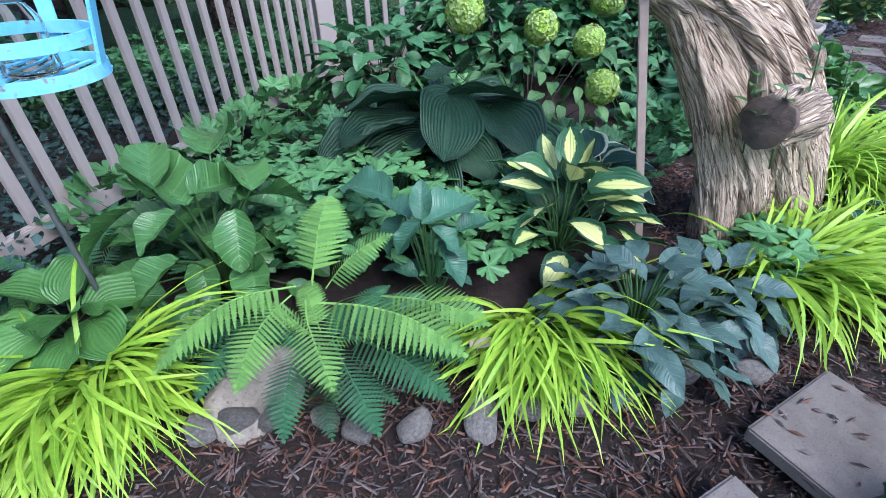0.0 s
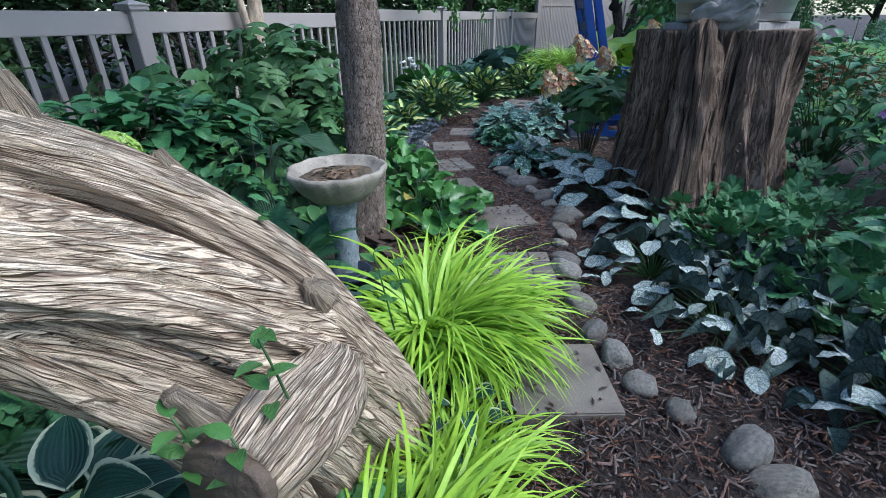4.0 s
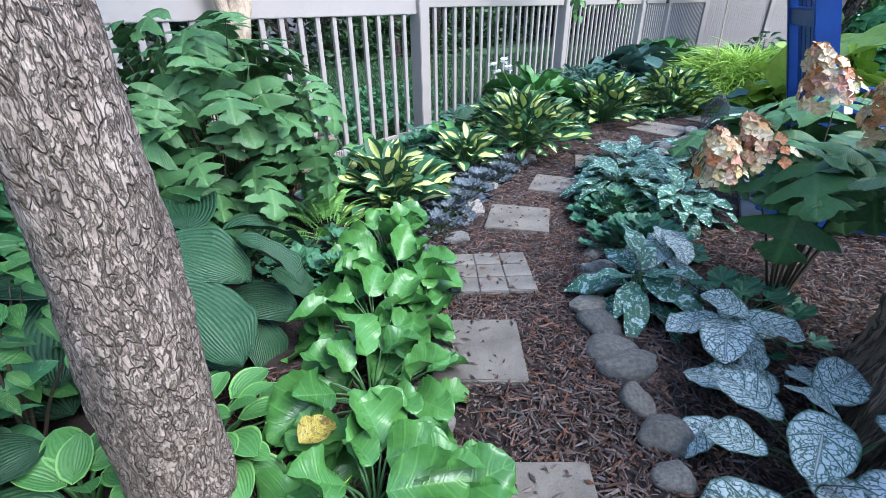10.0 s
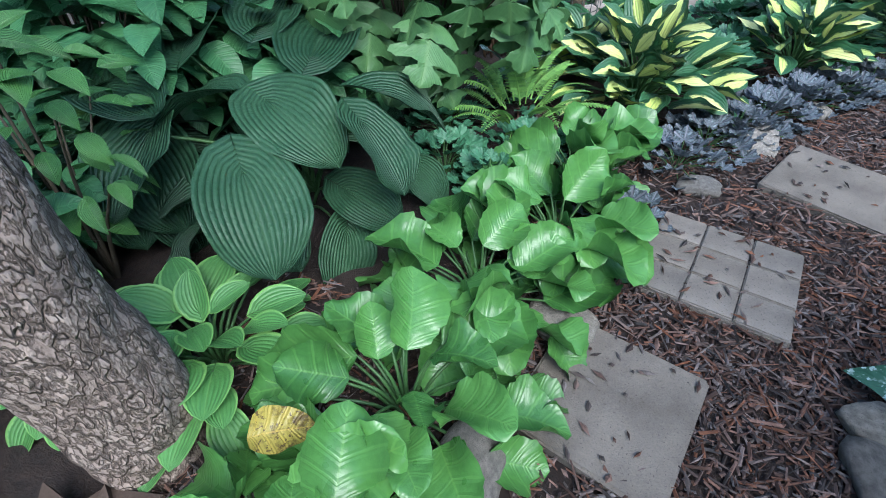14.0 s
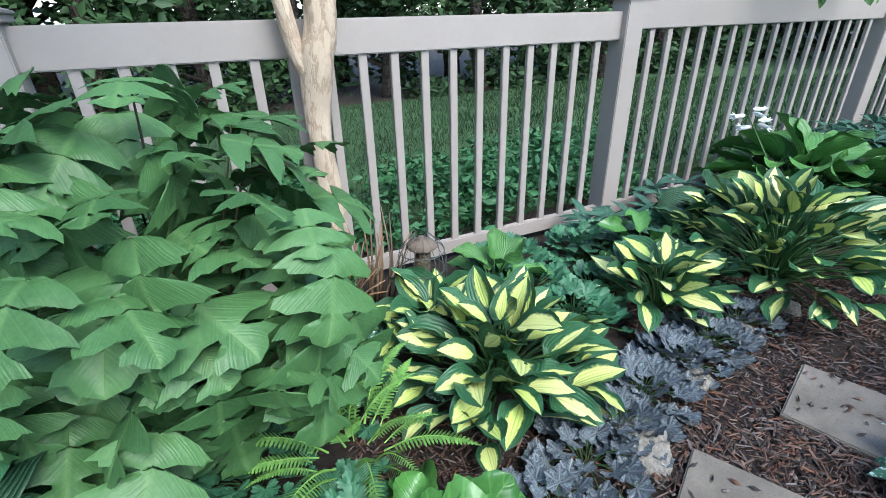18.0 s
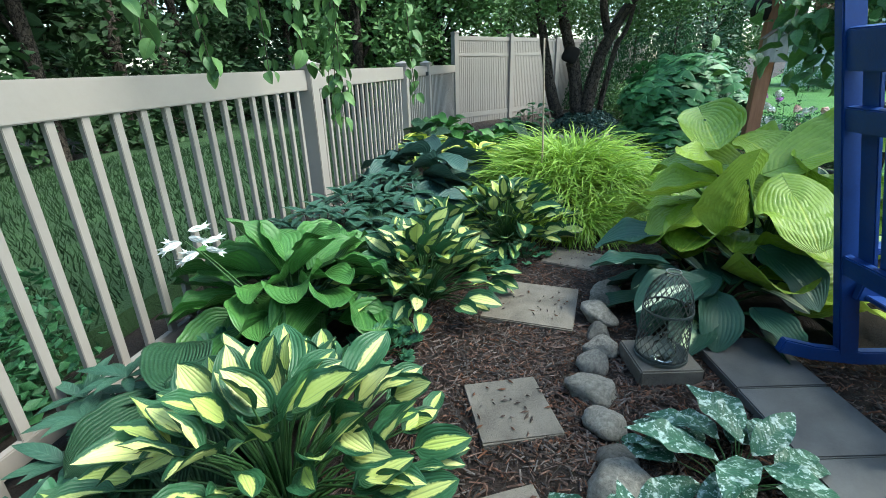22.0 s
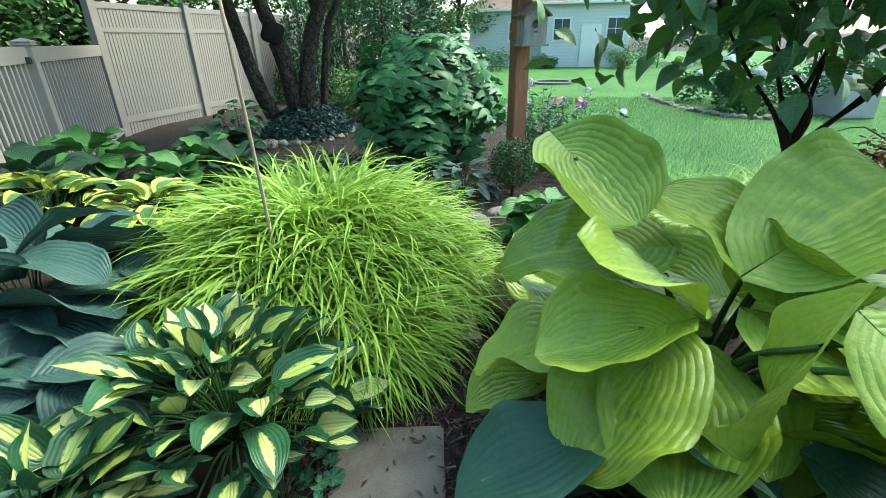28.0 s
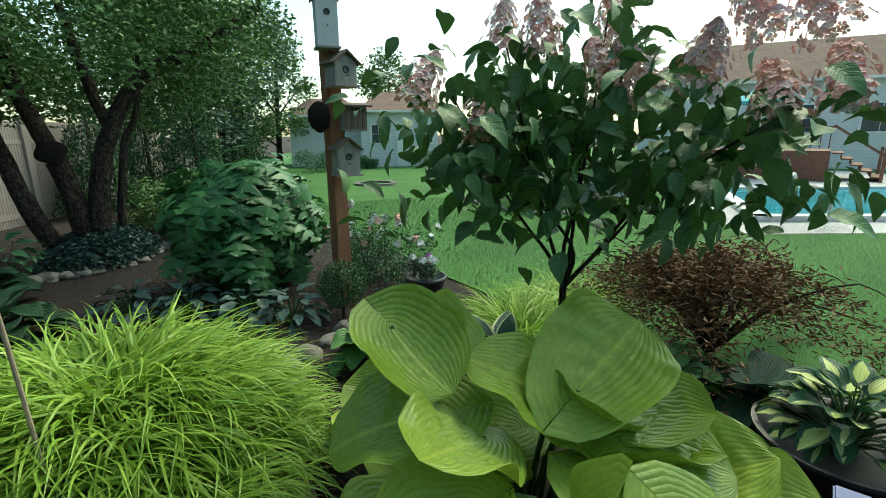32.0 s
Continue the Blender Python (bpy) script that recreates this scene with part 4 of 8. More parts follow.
def paver(x, y, w, d, yaw, cut, seed):
    r = random.Random(seed)
    ob = empty("stepping_stone", pose(x, y, -0.014, r.uniform(-0.8, 0.8), r.uniform(-0.8, 0.8), yaw), "square grey concrete stepping stone with bits of mulch on it" if not cut else "square concrete stepping stone scored into small tiles", "stepping stone", "stepping stones")
    if cut:
        part("body", box_bm(w, d, 0.04, (0, 0, -0.004), 0.004), M["paver"], ob)
        me = bpy.data.meshes.new("tile")
        bm = box_bm(w / 3 - 0.004, d / 3 - 0.004, 0.02, (0, 0, 0.018), 0.004)
        bm.to_mesh(me)
        bm.free()
        finish(me, M["paver"], None, False)
        for i in range(3):
            for j in range(3):
                shared("tile", me, ob, Matrix.Translation(((i - 1) * w / 3, (j - 1) * d / 3, 0)))
    else:
        bm = box_bm(w, d, 0.05, (0, 0, 0.002), 0.006)
        for v in bm.verts:
            v.co += Vector((r.uniform(-1, 1), r.uniform(-1, 1), 0)) * 0.004
        part("body", bm, M["paver"], ob)


for i, p in enumerate(PAVERS):
    paver(*p, i)


def slab(x, y, w, d, yaw, z=0.02):
    ob = part("stone_slab", box_bm(w, d, 0.05, (0, 0, 0), 0.006), M["slab"], None, "", m=pose(x, y, z, 0, 0, yaw))
    tagged(ob, "smooth blue grey stone slab lying on mulch", "paving slab", "slabs by the chair")


for x, y, yaw in ((7.18, 5.64, -48), (6.865, 5.36, -48.5), (6.55, 5.085, -47.5), (6.235, 4.805, -48), (5.92, 4.52, -48)):
    slab(x, y, 0.43, 0.415, yaw, 0.014)

# ---- border stones ----
ROCKS = [rock_mesh("stone", s, M["rock"]) for s in range(8)]


def border(pts, n, size, label, seed, group):
    """Stones along a bent line."""
    r = random.Random(seed)
    path = spline([(*p, 0, 0) for p in pts], n)
    for x, y, _, _ in path:
        s = r.uniform(*size)
        x, y = x + r.uniform(-0.03, 0.03), y + r.uniform(-0.03, 0.03)
        ob = new("border_stone", r.choice(ROCKS))
        ob.matrix_basis = pose(x, y, max(-0.05, ground_z(x, y)) + 0.12 * s, r.uniform(-15, 15), r.uniform(-15, 15), r.uniform(0, 360)) @ Matrix.Diagonal((s * r.uniform(0.85, 1.3), s * r.uniform(0.7, 1.0), s * r.uniform(0.75, 1.05), 1))
        tagged(ob, label, "stone", group)


border([(2.3, 0.72), (2.54, 1.12), (2.62, 1.75), (2.95, 2.3), (3.4, 2.72), (3.72, 3.02)], 17, (0.11, 0.19), "rounded grey-brown river stone edging the mulch path", 1, "path edging stones")
border([(3.72, 3.02), (3.95, 3.55), (4.08, 4.0), (4.45, 4.5), (4.95, 5.0), (5.6, 5.55)], 16, (0.12, 0.2), "rounded grey river stone edging the mulch path", 2, "path edging stones")
border([(5.9, 5.75), (6.2, 6.0), (6.65, 6.25), (7.1, 6.4), (7.5, 6.55)], 10, (0.15, 0.24), "rounded tan river stone edging the mulch path", 3, "path edging stones")
border([(-0.72, 0.82), (-0.5, 0.84), (-0.2, 0.82), (0.2, 0.88), (0.55, 0.95), (1.0, 1.02)], 11, (0.09, 0.14), "flat-sided grey fieldstone edging the bed", 4, "bed edging stones")
border([(2.95, 3.25), (3.3, 4.05), (3.55, 4.7), (4.0, 5.4), (4.5, 5.95), (5.1, 6.4)], 8, (0.1, 0.2), "pale grey stone half hidden by leaves", 5, "bed edging stones")
border([(9.3, 7.3), (9.9, 7.15), (10.4, 6.95), (10.9, 6.55), (11.4, 6.1), (11.9, 5.6)], 13, (0.15, 0.27), "smooth grey boulder edging the far bed", 6, "far edging stones")
for i in range(2):
    border([(x + 0.14 * i, y + 0.05 * i) for x, y in ((13.05, 10.7), (13.4, 10.5), (13.62, 10.2), (13.85, 9.85), (14.31, 9.54), (15.05, 9.42))], 17, (0.17, 0.26), "small rounded stone ringing the ivy bed", 7 + 20 * i, "ivy bed stones")


def chips(name, n, boxes, label, seed, size=(0.010, 0.085)):
    """Loose bark chips."""
    r = random.Random(seed)
    v, f = [], []
    tot = sum((b[2] - b[0]) * (b[3] - b[1]) for b in boxes)
    for x0, y0, x1, y1 in boxes:
        for _ in range(int(n * (x1 - x0) * (y1 - y0) / tot)):
            x, y = r.uniform(x0, x1), r.uniform(y0, y1)
            a = r.uniform(0, math.pi)
            l, w = (size[0] + (size[1] - size[0]) * r.random() ** 1.8) / 2, r.uniform(0.002, 0.010) / 2
            dx, dy = math.cos(a), math.sin(a)
            t1, t2, z = r.uniform(-0.35, 0.35) * l, r.uniform(-0.6, 0.6) * w, ground_z(x, y) + r.uniform(0.006, 0.022)
            o = len(v)
            h = r.uniform(0.002, 0.006)
            v += [(x - dx * l - dy * w, y - dy * l + dx * w, z - t1 - t2), (x - dx * l * 0.9 + dy * w, y - dy * l * 0.9 - dx * w, z - t1 + t2),
                  (x + dx * l + dy * w * 0.6, y + dy * l - dx * w * 0.6, z + t1 + t2), (x + dx * l * 0.85 - dy * w, y + dy * l * 0.85 + dx * w, z + t1 - t2),
                  (x - dx * l * 0.5, y - dy * l * 0.5, z + h - t1 * 0.5), (x + dx * l * 0.5, y + dy * l * 0.5, z + h + t1 * 0.5)]
            f += [(o, o + 1, o + 4), (o + 1, o + 2, o + 5, o + 4), (o + 2, o + 3, o + 5), (o + 3, o, o + 4, o + 5)]
    tagged(link_mesh(name, v, f, M["chip"], smooth=False), label, "mulch", kind="stuff")


chips("mulch_chips", 100000, [(-1.2, 0.2, 1.2, 1.1), (1.0, 0.2, 3.2, 2.6), (2.4, 2.2, 4.6, 4.2), (3.0, 4.0, 5.2, 5.6), (4.2, 5.2, 7.0, 6.8), (6.0, 6.0, 9.0, 7.5), (3.4, 2.4, 6.6, 4.8), (6.0, 4.2, 7.6, 6.0)], "loose red-brown shredded bark mulch chips", 5)
chips("far_mulch", 5000, [(9.0, 6.0, 13.5, 9.0)], "loose mulch and twigs on the far bed", 6, (0.03, 0.12))


def grit(n, seed):
    r = random.Random(seed)
    s = Soup()
    for _ in range(n):
        x, y, w, d, yaw, cut = r.choice(PAVERS[:14])
        px, py = x + r.uniform(-0.22, 0.22), y + r.uniform(-0.22, 0.22)
        a, l = r.uniform(0, 3.14), r.uniform(0.006, 0.03)
        w2 = r.uniform(0.003, 0.009)
        dx, dy = math.cos(a) * l, math.sin(a) * l
        z = 0.02
        s.add([(px - dx - dy * 0.2, py - dy + dx * 0.2, z), (px + dy * w2 / l, py - dx * w2 / l, z), (px + dx, py + dy, z), (px - dy * w2 / l, py + dx * w2 / l, z), (px, py, z + 0.006)], [(0, 1, 4), (1, 2, 4), (2, 3, 4), (3, 0, 4)])
    tagged(s.make("stone_litter", M["chip"], smooth=False), "dark bits of bark scattered on the stepping stones", "litter", kind="stuff")


grit(520, 9)

# ---- leaf kinds ----
def kinds(n, fn):
    return [fn(i) for i in range(n)]


LF = {}
LF["var"] = kinds(5, lambda i: leaf("leaf", M["hosta_var"], 0.165, 0.108, heart=0.12, fold=0.1, droop=0.02 + 0.06 * i, cup=0.12, wave=0.05, seed=i, disc=0.40))
LF["cream"] = kinds(2, lambda i: leaf("leaf", M["hosta_cream"], 0.22, 0.15, 0.62, 0.75, 0.2, 0.25, 0.3, cup=0.1, wave=0.03, seed=i))
LF["blue"] = kinds(4, lambda i: leaf("leaf", M["hosta_blue"], 0.34, 0.32, heart=0.42, fold=0.12, droop=0.12 + 0.12 * i, cup=0.14, ribs=7, rib=0.005, wave=0.05, nu=18, nv=16, seed=i, disc=0.44, tip=0.62, quilt=0.01))
LF["dark"] = kinds(4, lambda i: leaf("leaf", M["hosta_dark"], 0.34, 0.31, heart=0.45, fold=0.14, droop=0.1 + 0.1 * i, cup=0.12, ribs=9, rib=0.007, wave=0.05, nu=20, nv=16, seed=i + 3, disc=0.44, tip=0.64, quilt=0.006))
LF["green"] = kinds(4, lambda i: leaf("leaf", M["hosta_green"], 0.26, 0.24, heart=0.36, fold=0.14, droop=0.04 + 0.1 * i, cup=0.2, ribs=7, rib=0.002, wave=0.08, nu=16, nv=14, seed=i, disc=0.42, quilt=0.004))
LF["lime"] = kinds(6, lambda i: leaf("leaf", M["hosta_lime"], 0.38, 0.40, heart=0.5, fold=0.1, droop=0.02 + 0.09 * (i % 4), cup=0.3 - 0.07 * i, ribs=9, rib=0.0018, wave=0.10, nu=24, nv=20, seed=i + 8, curl=0.07, disc=0.46, tip=0.58, quilt=0.022, dish=-0.06 + 0.05 * (i % 3), waves=7.0))
LF["gold"] = kinds(2, lambda i: leaf("leaf", M["hosta_gold"], 0.3, 0.22, 0.62, 0.7, 0.25, 0.15, 0.35, 0.1, 5, 0.008, 0.05, nu=12, nv=12, seed=i))
LF["white"] = kinds(3, lambda i: leaf("leaf", M["hosta_white"], 0.3, 0.26, heart=0.42, fold=0.14, droop=0.1 + 0.12 * i, cup=0.12, ribs=7, rib=0.002, wave=0.06, nu=16, nv=14, seed=i + 2, disc=0.42, quilt=0.005))
LF["small"] = kinds(2, lambda i: leaf("leaf", M["hosta_small"], 0.12, 0.10, heart=0.3, fold=0.1, droop=0.2, cup=0.1, seed=i, disc=0.42))
LF["berg"] = kinds(5, lambda i: leaf("leaf", M["bergenia"], 0.22, 0.17, 1.0, 0.5, 0.0, 0.1, 0.35 - 0.13 * i, 0.16, 6, 0.0, 0.12, 9, 0.04, nu=12, nv=16, seed=i, curl=0.16, quilt=0.010, waves=8.0))
LF["brun"] = kinds(5, lambda i: leaf("leaf", M["brunnera"], 0.18, 0.185, heart=0.5, fold=0.12, droop=0.1 + 0.08 * i, cup=0.03, wave=0.07, teeth=7, tooth=0.012, nu=14, nv=16, seed=i, curl=0.05, disc=0.40, quilt=0.006))
LF["wilt"] = kinds(3, lambda i: leaf("leaf", M["wilted"], 0.2, 0.17, 0.55, 0.65, 0.4, 0.5, 0.9, 0.5, 0, 0, 0.16, nu=10, nv=10, seed=i, curl=0.25))
LF["lung"] = kinds(3, lambda i: leaf("leaf", M["lungwort"], 0.26, 0.125, 0.85, 0.85, 0.08, 0.2, 0.35, 0, 0, 0, 0.06, nu=10, nv=14, seed=i))
LF["heuch"] = kinds(3, lambda i: palmate("leaf", M["heuchera"], 0.045, 5, 0.22, 2, i, 0.3))
LF["heuch_g"] = kinds(3, lambda i: palmate("leaf", M["heuchera_green"], 0.06, 5, 0.22, 3, i, 0.2))
LF["hell"] = kinds(3, lambda i: leaf("leaf", M["hellebore"], 0.145, 0.08, 0.9, 0.85, 0, 0.2, 0.3, wave=0.06, nu=6, nv=8, seed=i))
LF["rho"] = kinds(3, lambda i: leaf("leaf", M["rhodo"], 0.15, 0.05, 0.95, 0.85, 0, 0.2, 0.35, nu=6, nv=8, seed=i))
LF["hyd"] = kinds(4, lambda i: leaf("leaf", M["hydrangea"], 0.25, 0.15, heart=0.05, fold=0.2, droop=0.1 + 0.12 * i, cup=0.15, wave=0.05, teeth=18, tooth=0.012, nu=12, nv=20, seed=i, disc=0.5, quilt=0.008))
LF["young"] = kinds(3, lambda i: leaf("leaf", M["young_leaf"], 0.18, 0.105, heart=0.05, fold=0.25, droop=0.1 + 0.12 * i, cup=0.12, wave=0.06, nu=12, nv=16, seed=i + 5, disc=0.5, quilt=0.010, waves=9.0))
LF["vib"] = kinds(3, lambda i: leaf("leaf", M["viburnum"], 0.14, 0.105, 0.72, 0.75, 0.15, 0.3, 0.35, wave=0.03, nu=6, nv=8, seed=i))


def oak_leaf(name, material, L, seed=0, sag=0.2):
    """A deeply lobed leaf: two pairs of pointed side lobes and an end lobe, between round bays."""
    r = random.Random(seed + 70)
    half = [(0.0, 0.02), (0.0, 0.14), (0.05, 0.27), (0.13, 0.42), (0.23, 0.52), (0.25, 0.44), (0.31, 0.41), (0.32, 0.22), (0.36, 0.10), (0.40, 0.12), (0.45, 0.30), (0.53, 0.50), (0.63, 0.62), (0.645, 0.50), (0.70, 0.44), (0.69, 0.24), (0.72, 0.11), (0.76, 0.13), (0.81, 0.26), (0.88, 0.31), (0.90, 0.20), (0.96, 0.15), (1.0, 0.0)]
    verts, uvs, faces, rings = [], [], [], 3
    for side in (-1, 1):
        o = len(verts)
        for t, w in half:
            w = w * r.uniform(0.9, 1.1)
            root = max(0.0, min(1.0, t - 0.35 * w))
            for k in range(rings + 1):
                q = k / rings
                x, y = 1.12 * side * w * q * L, (root + (t - root) * q) * L
                z = -sag * L * (y / L) ** 2 + 0.1 * abs(x) - 0.5 * x * x / L + 0.02 * L * math.sin(9 * t + 4 * q + seed)
                verts.append((x, y, z))
                uvs.append((0.5 + 0.5 * side * w * q, y / L))
        n = rings + 1
        for a in range(len(half) - 1):
            for k in range(rings):
                c = o + a * n + k
                f = (c, c + 1, c + n + 1, c + n)
                faces.append(f if side < 0 else f[::-1])
    return keep(name, verts, faces, material, uvs)


LF["oak"] = kinds(5, lambda i: oak_leaf("leaf", M["oakleaf"], 0.22 + 0.02 * i, i, 0.1 + 0.1 * i))
LF["oak_d"] = kinds(3, lambda i: oak_leaf("leaf", M["oakleaf_dark"], 0.24 + 0.02 * i, i, 0.25))
LF["ger"] = kinds(3, lambda i: palmate("leaf", M["geranium"], 0.085, 5, 0.62, 3, i, 0.06))
LF["ger_d"] = kinds(3, lambda i: palmate("leaf", M["viburnum"], 0.06, 5, 0.4, 3, i, 0.1))
LF["fern"] = kinds(3, lambda i: frond("frond", M["fern"], 0.6, 0.25, 21, 0.42 + 0.08 * i, i, 9))
LF["fern_d"] = kinds(3, lambda i: frond("frond", M["fern_dark"], 0.58, 0.22, 21, 0.42 + 0.08 * i, i, 9))
LF["maiden"] = kinds(2, lambda i: frond("frond", M["fern"], 0.4, 0.09, 22, 0.55, i + 4, 2))
LF["pan"] = kinds(4, lambda i: leaf("leaf", M["panicle"], 0.19, 0.118, 0.82, 0.85, 0, 0.25, 0.5, wave=0.04, nu=6, nv=10, seed=i))
LF["yel"] = kinds(2, lambda i: leaf("leaf", M["yellow_leaf"], 0.2, 0.15, 1.0, 0.55, 0, 0.1, 0.5, 0.2, 0, 0, 0.1, nu=8, nv=10, seed=i))
LF["dogwood"] = kinds(3, lambda i: leaf("leaf", M["hosta_green"], 0.10, 0.058, 0.8, 0.9, 0, 0.25, 0.35, nu=6, nv=8, seed=i))


def gz(x, y, up=0.0):
    return (x, y, ground_z(x, y) + up)


def posed_leaves(ob, crown, meshes, length, leaves, stem_r=0.007):
    """Single large leaves of a plant: each from the joint of its stalk to its tip, with a roll."""
    base = ob.matrix_basis.translation
    for i, (bx, by, bz, tx, ty, tz, roll) in enumerate(leaves):
        a, b = Vector((bx, by, bz)) - base, Vector((tx, ty, tz)) - base
        y = (b - a).normalized()
        x = y.cross(Vector((0, 0, 1))).normalized()
        m = Matrix((x, y, x.cross(y))).transposed().to_4x4()
        shared("leaf", meshes[i % len(meshes)], ob, Matrix.Translation(a) @ m @ Matrix.Rotation(radians(roll), 4, "Y") @ Matrix.Scale((b - a).length / length, 4) @ Matrix.Diagonal((1.05, 1, 1, 1)))
        c, s = Vector(crown) - base, Soup()
        s.tube([(*c, stem_r * 1.3), (*(c.lerp(a, 0.5) + Vector((0, 0, 0.12 * (a - c).length))), stem_r), (*a, stem_r * 0.8)], 8, 6, cap=False)
        s.make("stalk", M["stem"], ob)


def posed_fronds(ob, meshes, length, fronds):
    """Single arching fronds of a fern: each from its crown to its tip, with a roll."""
    base = ob.matrix_basis.translation
    for i, (bx, by, bz, tx, ty, tz, roll) in enumerate(fronds):
        a, b = Vector((bx, by, bz)) - base, Vector((tx, ty, tz)) - base
        y = (b - a).normalized()
        x = y.cross(Vector((0, 0, 1))).normalized()
        m = Matrix((x, y, x.cross(y))).transposed().to_4x4()
        shared("frond", meshes[i % len(meshes)], ob, Matrix.Translation(a) @ m @ Matrix.Rotation(radians(roll), 4, "Y") @ Matrix.Scale((b - a).length / length / 0.88, 4) @ Matrix.Diagonal((1.25, 1, 1, 1)))


VAR = "variegated hosta clump, yellow-centred dark green leaves"
# ---- first bed ----
lh = clump("large_leaved_hydrangea", gz(-1.0, 1.6), LF["hyd"], 30, 0.55, 0.34, "young hydrangea with large ribbed light green leaves", "hydrangea", (30, -30), 0.15, (0.7, 1.0), seed=1, roll=26, turn=40)
posed_leaves(lh, gz(-0.92, 1.5), LF["hyd"], 0.25, ((-0.89, 1.37, 0.42, -1.16, 1.58, 0.5, 10), (-0.92, 1.34, 0.4, -1.03, 1.22, 0.33, -8), (-0.87, 1.4, 0.44, -0.72, 1.63, 0.44, 14), (-0.72, 1.43, 0.4, -0.59, 1.65, 0.38, -10), (-0.85, 1.46, 0.36, -1.03, 1.4, 0.25, 8), (-0.75, 1.41, 0.36, -0.73, 1.27, 0.2, -6), (-0.68, 1.43, 0.44, -0.79, 1.65, 0.5, 16), (-0.93, 1.7, 0.46, -1.03, 2.0, 0.54, -12), (-1.01, 1.4, 0.46, -1.09, 1.6, 0.56, 6), (-0.88, 1.2, 0.3, -1.06, 1.12, 0.18, -8), (-1.1, 1.4, 0.38, -1.3, 1.3, 0.3, 12), (-1.1, 1.6, 0.44, -1.34, 1.62, 0.46, -14)), 0.006)
lf = clump("fern", gz(-0.45, 1.14), LF["fern"], 5, 0.08, 0.12, "bright green shield fern with arching fronds", "fern", (34, 0), 0.05, (0.45, 0.6), False, 2, part_name="frond")
posed_fronds(lf, LF["fern"][1:2], 0.6, ((-0.5, 1.18, 0.2, -0.84, 0.87, 0.16, 8), (-0.47, 1.2, 0.2, -0.43, 1.55, 0.34, -6), (-0.41, 1.19, 0.2, -0.18, 1.28, 0.34, 6), (-0.4, 1.1, 0.22, 0.05, 0.92, 0.14, -8), (-0.43, 1.08, 0.24, -0.31, 0.76, 0.2, 4), (-0.22, 1.2, 0.16, 0.13, 1.07, 0.12, 10), (-0.5, 1.14, 0.2, -0.62, 0.84, 0.1, -6)))
df = clump("fern", gz(-0.4, 1.08), LF["fern_d"], 8, 0.16, 0.08, "dark green shield fern with arching fronds", "fern", (30, -5), 0.05, (0.5, 0.7), False, 3, part_name="frond")
posed_fronds(df, LF["fern_d"][1:2], 0.58, ((-0.58, 1.15, 0.12, -0.76, 0.86, 0.04, 0), (-0.31, 1.05, 0.12, 0.0, 0.84, 0.04, -5), (-0.6, 1.12, 0.12, -0.92, 0.95, 0.04, 5), (-0.44, 1.02, 0.12, -0.46, 0.72, 0.04, 0), (-0.25, 1.1, 0.12, 0.08, 0.98, 0.05, 5), (-0.35, 1.02, 0.12, -0.2, 0.74, 0.03, 0)))
clump("fern", gz(-1.55, 1.5), LF["fern_d"], 8, 0.14, 0.05, "dark green fern by the fence", "fern", (50, 5), 0.05, (0.6, 0.8), False, 4, part_name="frond")
grass_clump("golden_grass", gz(-1.15, 0.98), 460, 0.62, 0.42, "bright green hakone grass arching over stones", 1, lean=(0.4, -1.0), width=0.02)
clump("geranium", gz(-0.38, 2.02), LF["ger"], 120, 0.68, 0.36, "low mound of lobed geranium leaves", "geranium", (8, -16), 0.05, (0.85, 1.4), seed=5, stem_r=0.002, skirt=0.35, roll=20, wild=18, turn=90)
clump("geranium", gz(0.12, 1.72), LF["ger"], 34, 0.36, 0.28, "low mound of lobed geranium leaves", "geranium", (8, -16), 0.05, (0.85, 1.35), seed=6, stem_r=0.002, skirt=0.35, roll=20, wild=18, turn=90)
clump("blue_hosta", gz(0.0, 2.55), LF["dark"], 30, 0.85, 0.56, "large dark blue-green hosta with ribbed leaves", "hosta", (8, -24), 0.25, (0.85, 1.25), seed=7, roll=30, turn=45)
clump("variegated_hosta", gz(0.52, 1.8), LF["var"], 44, 0.52, 0.42, VAR, "hosta", (58, -6), 0.2, (0.95, 1.4), roll=34, wild=22, turn=40, seed=8, group="variegated hostas")
clump("hellebore", gz(0.66, 1.18), LF["hell"], 84, 0.44, 0.34, "hellebore with blue-grey leathery leaves", "hellebore", (50, -24), 0.14, (0.75, 1.15), seed=9, wild=28, turn=70, roll=30)
ys = clump("young_shrub", gz(-0.05, 1.4), LF["young"], 8, 0.22, 0.2, "young shrub with quilted blue-green leaves", "shrub", (40, 0), 0.1, (0.6, 0.8), seed=10)
posed_leaves(ys, gz(-0.06, 1.4), LF["young"], 0.18, ((-0.08, 1.36, 0.34, 0.11, 1.52, 0.36, 10), (-0.1, 1.36, 0.34, -0.19, 1.31, 0.25, -10), (-0.09, 1.36, 0.36, -0.09, 1.4, 0.48, 0), (-0.05, 1.35, 0.32, 0.05, 1.33, 0.22, 8), (-0.22, 1.53, 0.34, -0.43, 1.7, 0.36, -12), (-0.14, 1.41, 0.33, -0.27, 1.53, 0.38, 14), (-0.03, 1.35, 0.26, 0.06, 1.26, 0.14, -6), (0.04, 1.4, 0.28, 0.16, 1.48, 0.3, 8), (-0.16, 1.47, 0.3, -0.26, 1.4, 0.18, 12)), 0.004)
grass_clump("golden_grass", gz(0.3, 1.22), 300, 0.58, 0.42, "bright green hakone grass spilling over the path", 2, lean=(0.15, -1.3), width=0.02)
grass_clump("golden_grass", gz(1.36, 1.5), 360, 0.66, 0.55, "bright green hakone grass spilling over the path", 3, lean=(0.8, -0.5), width=0.021)
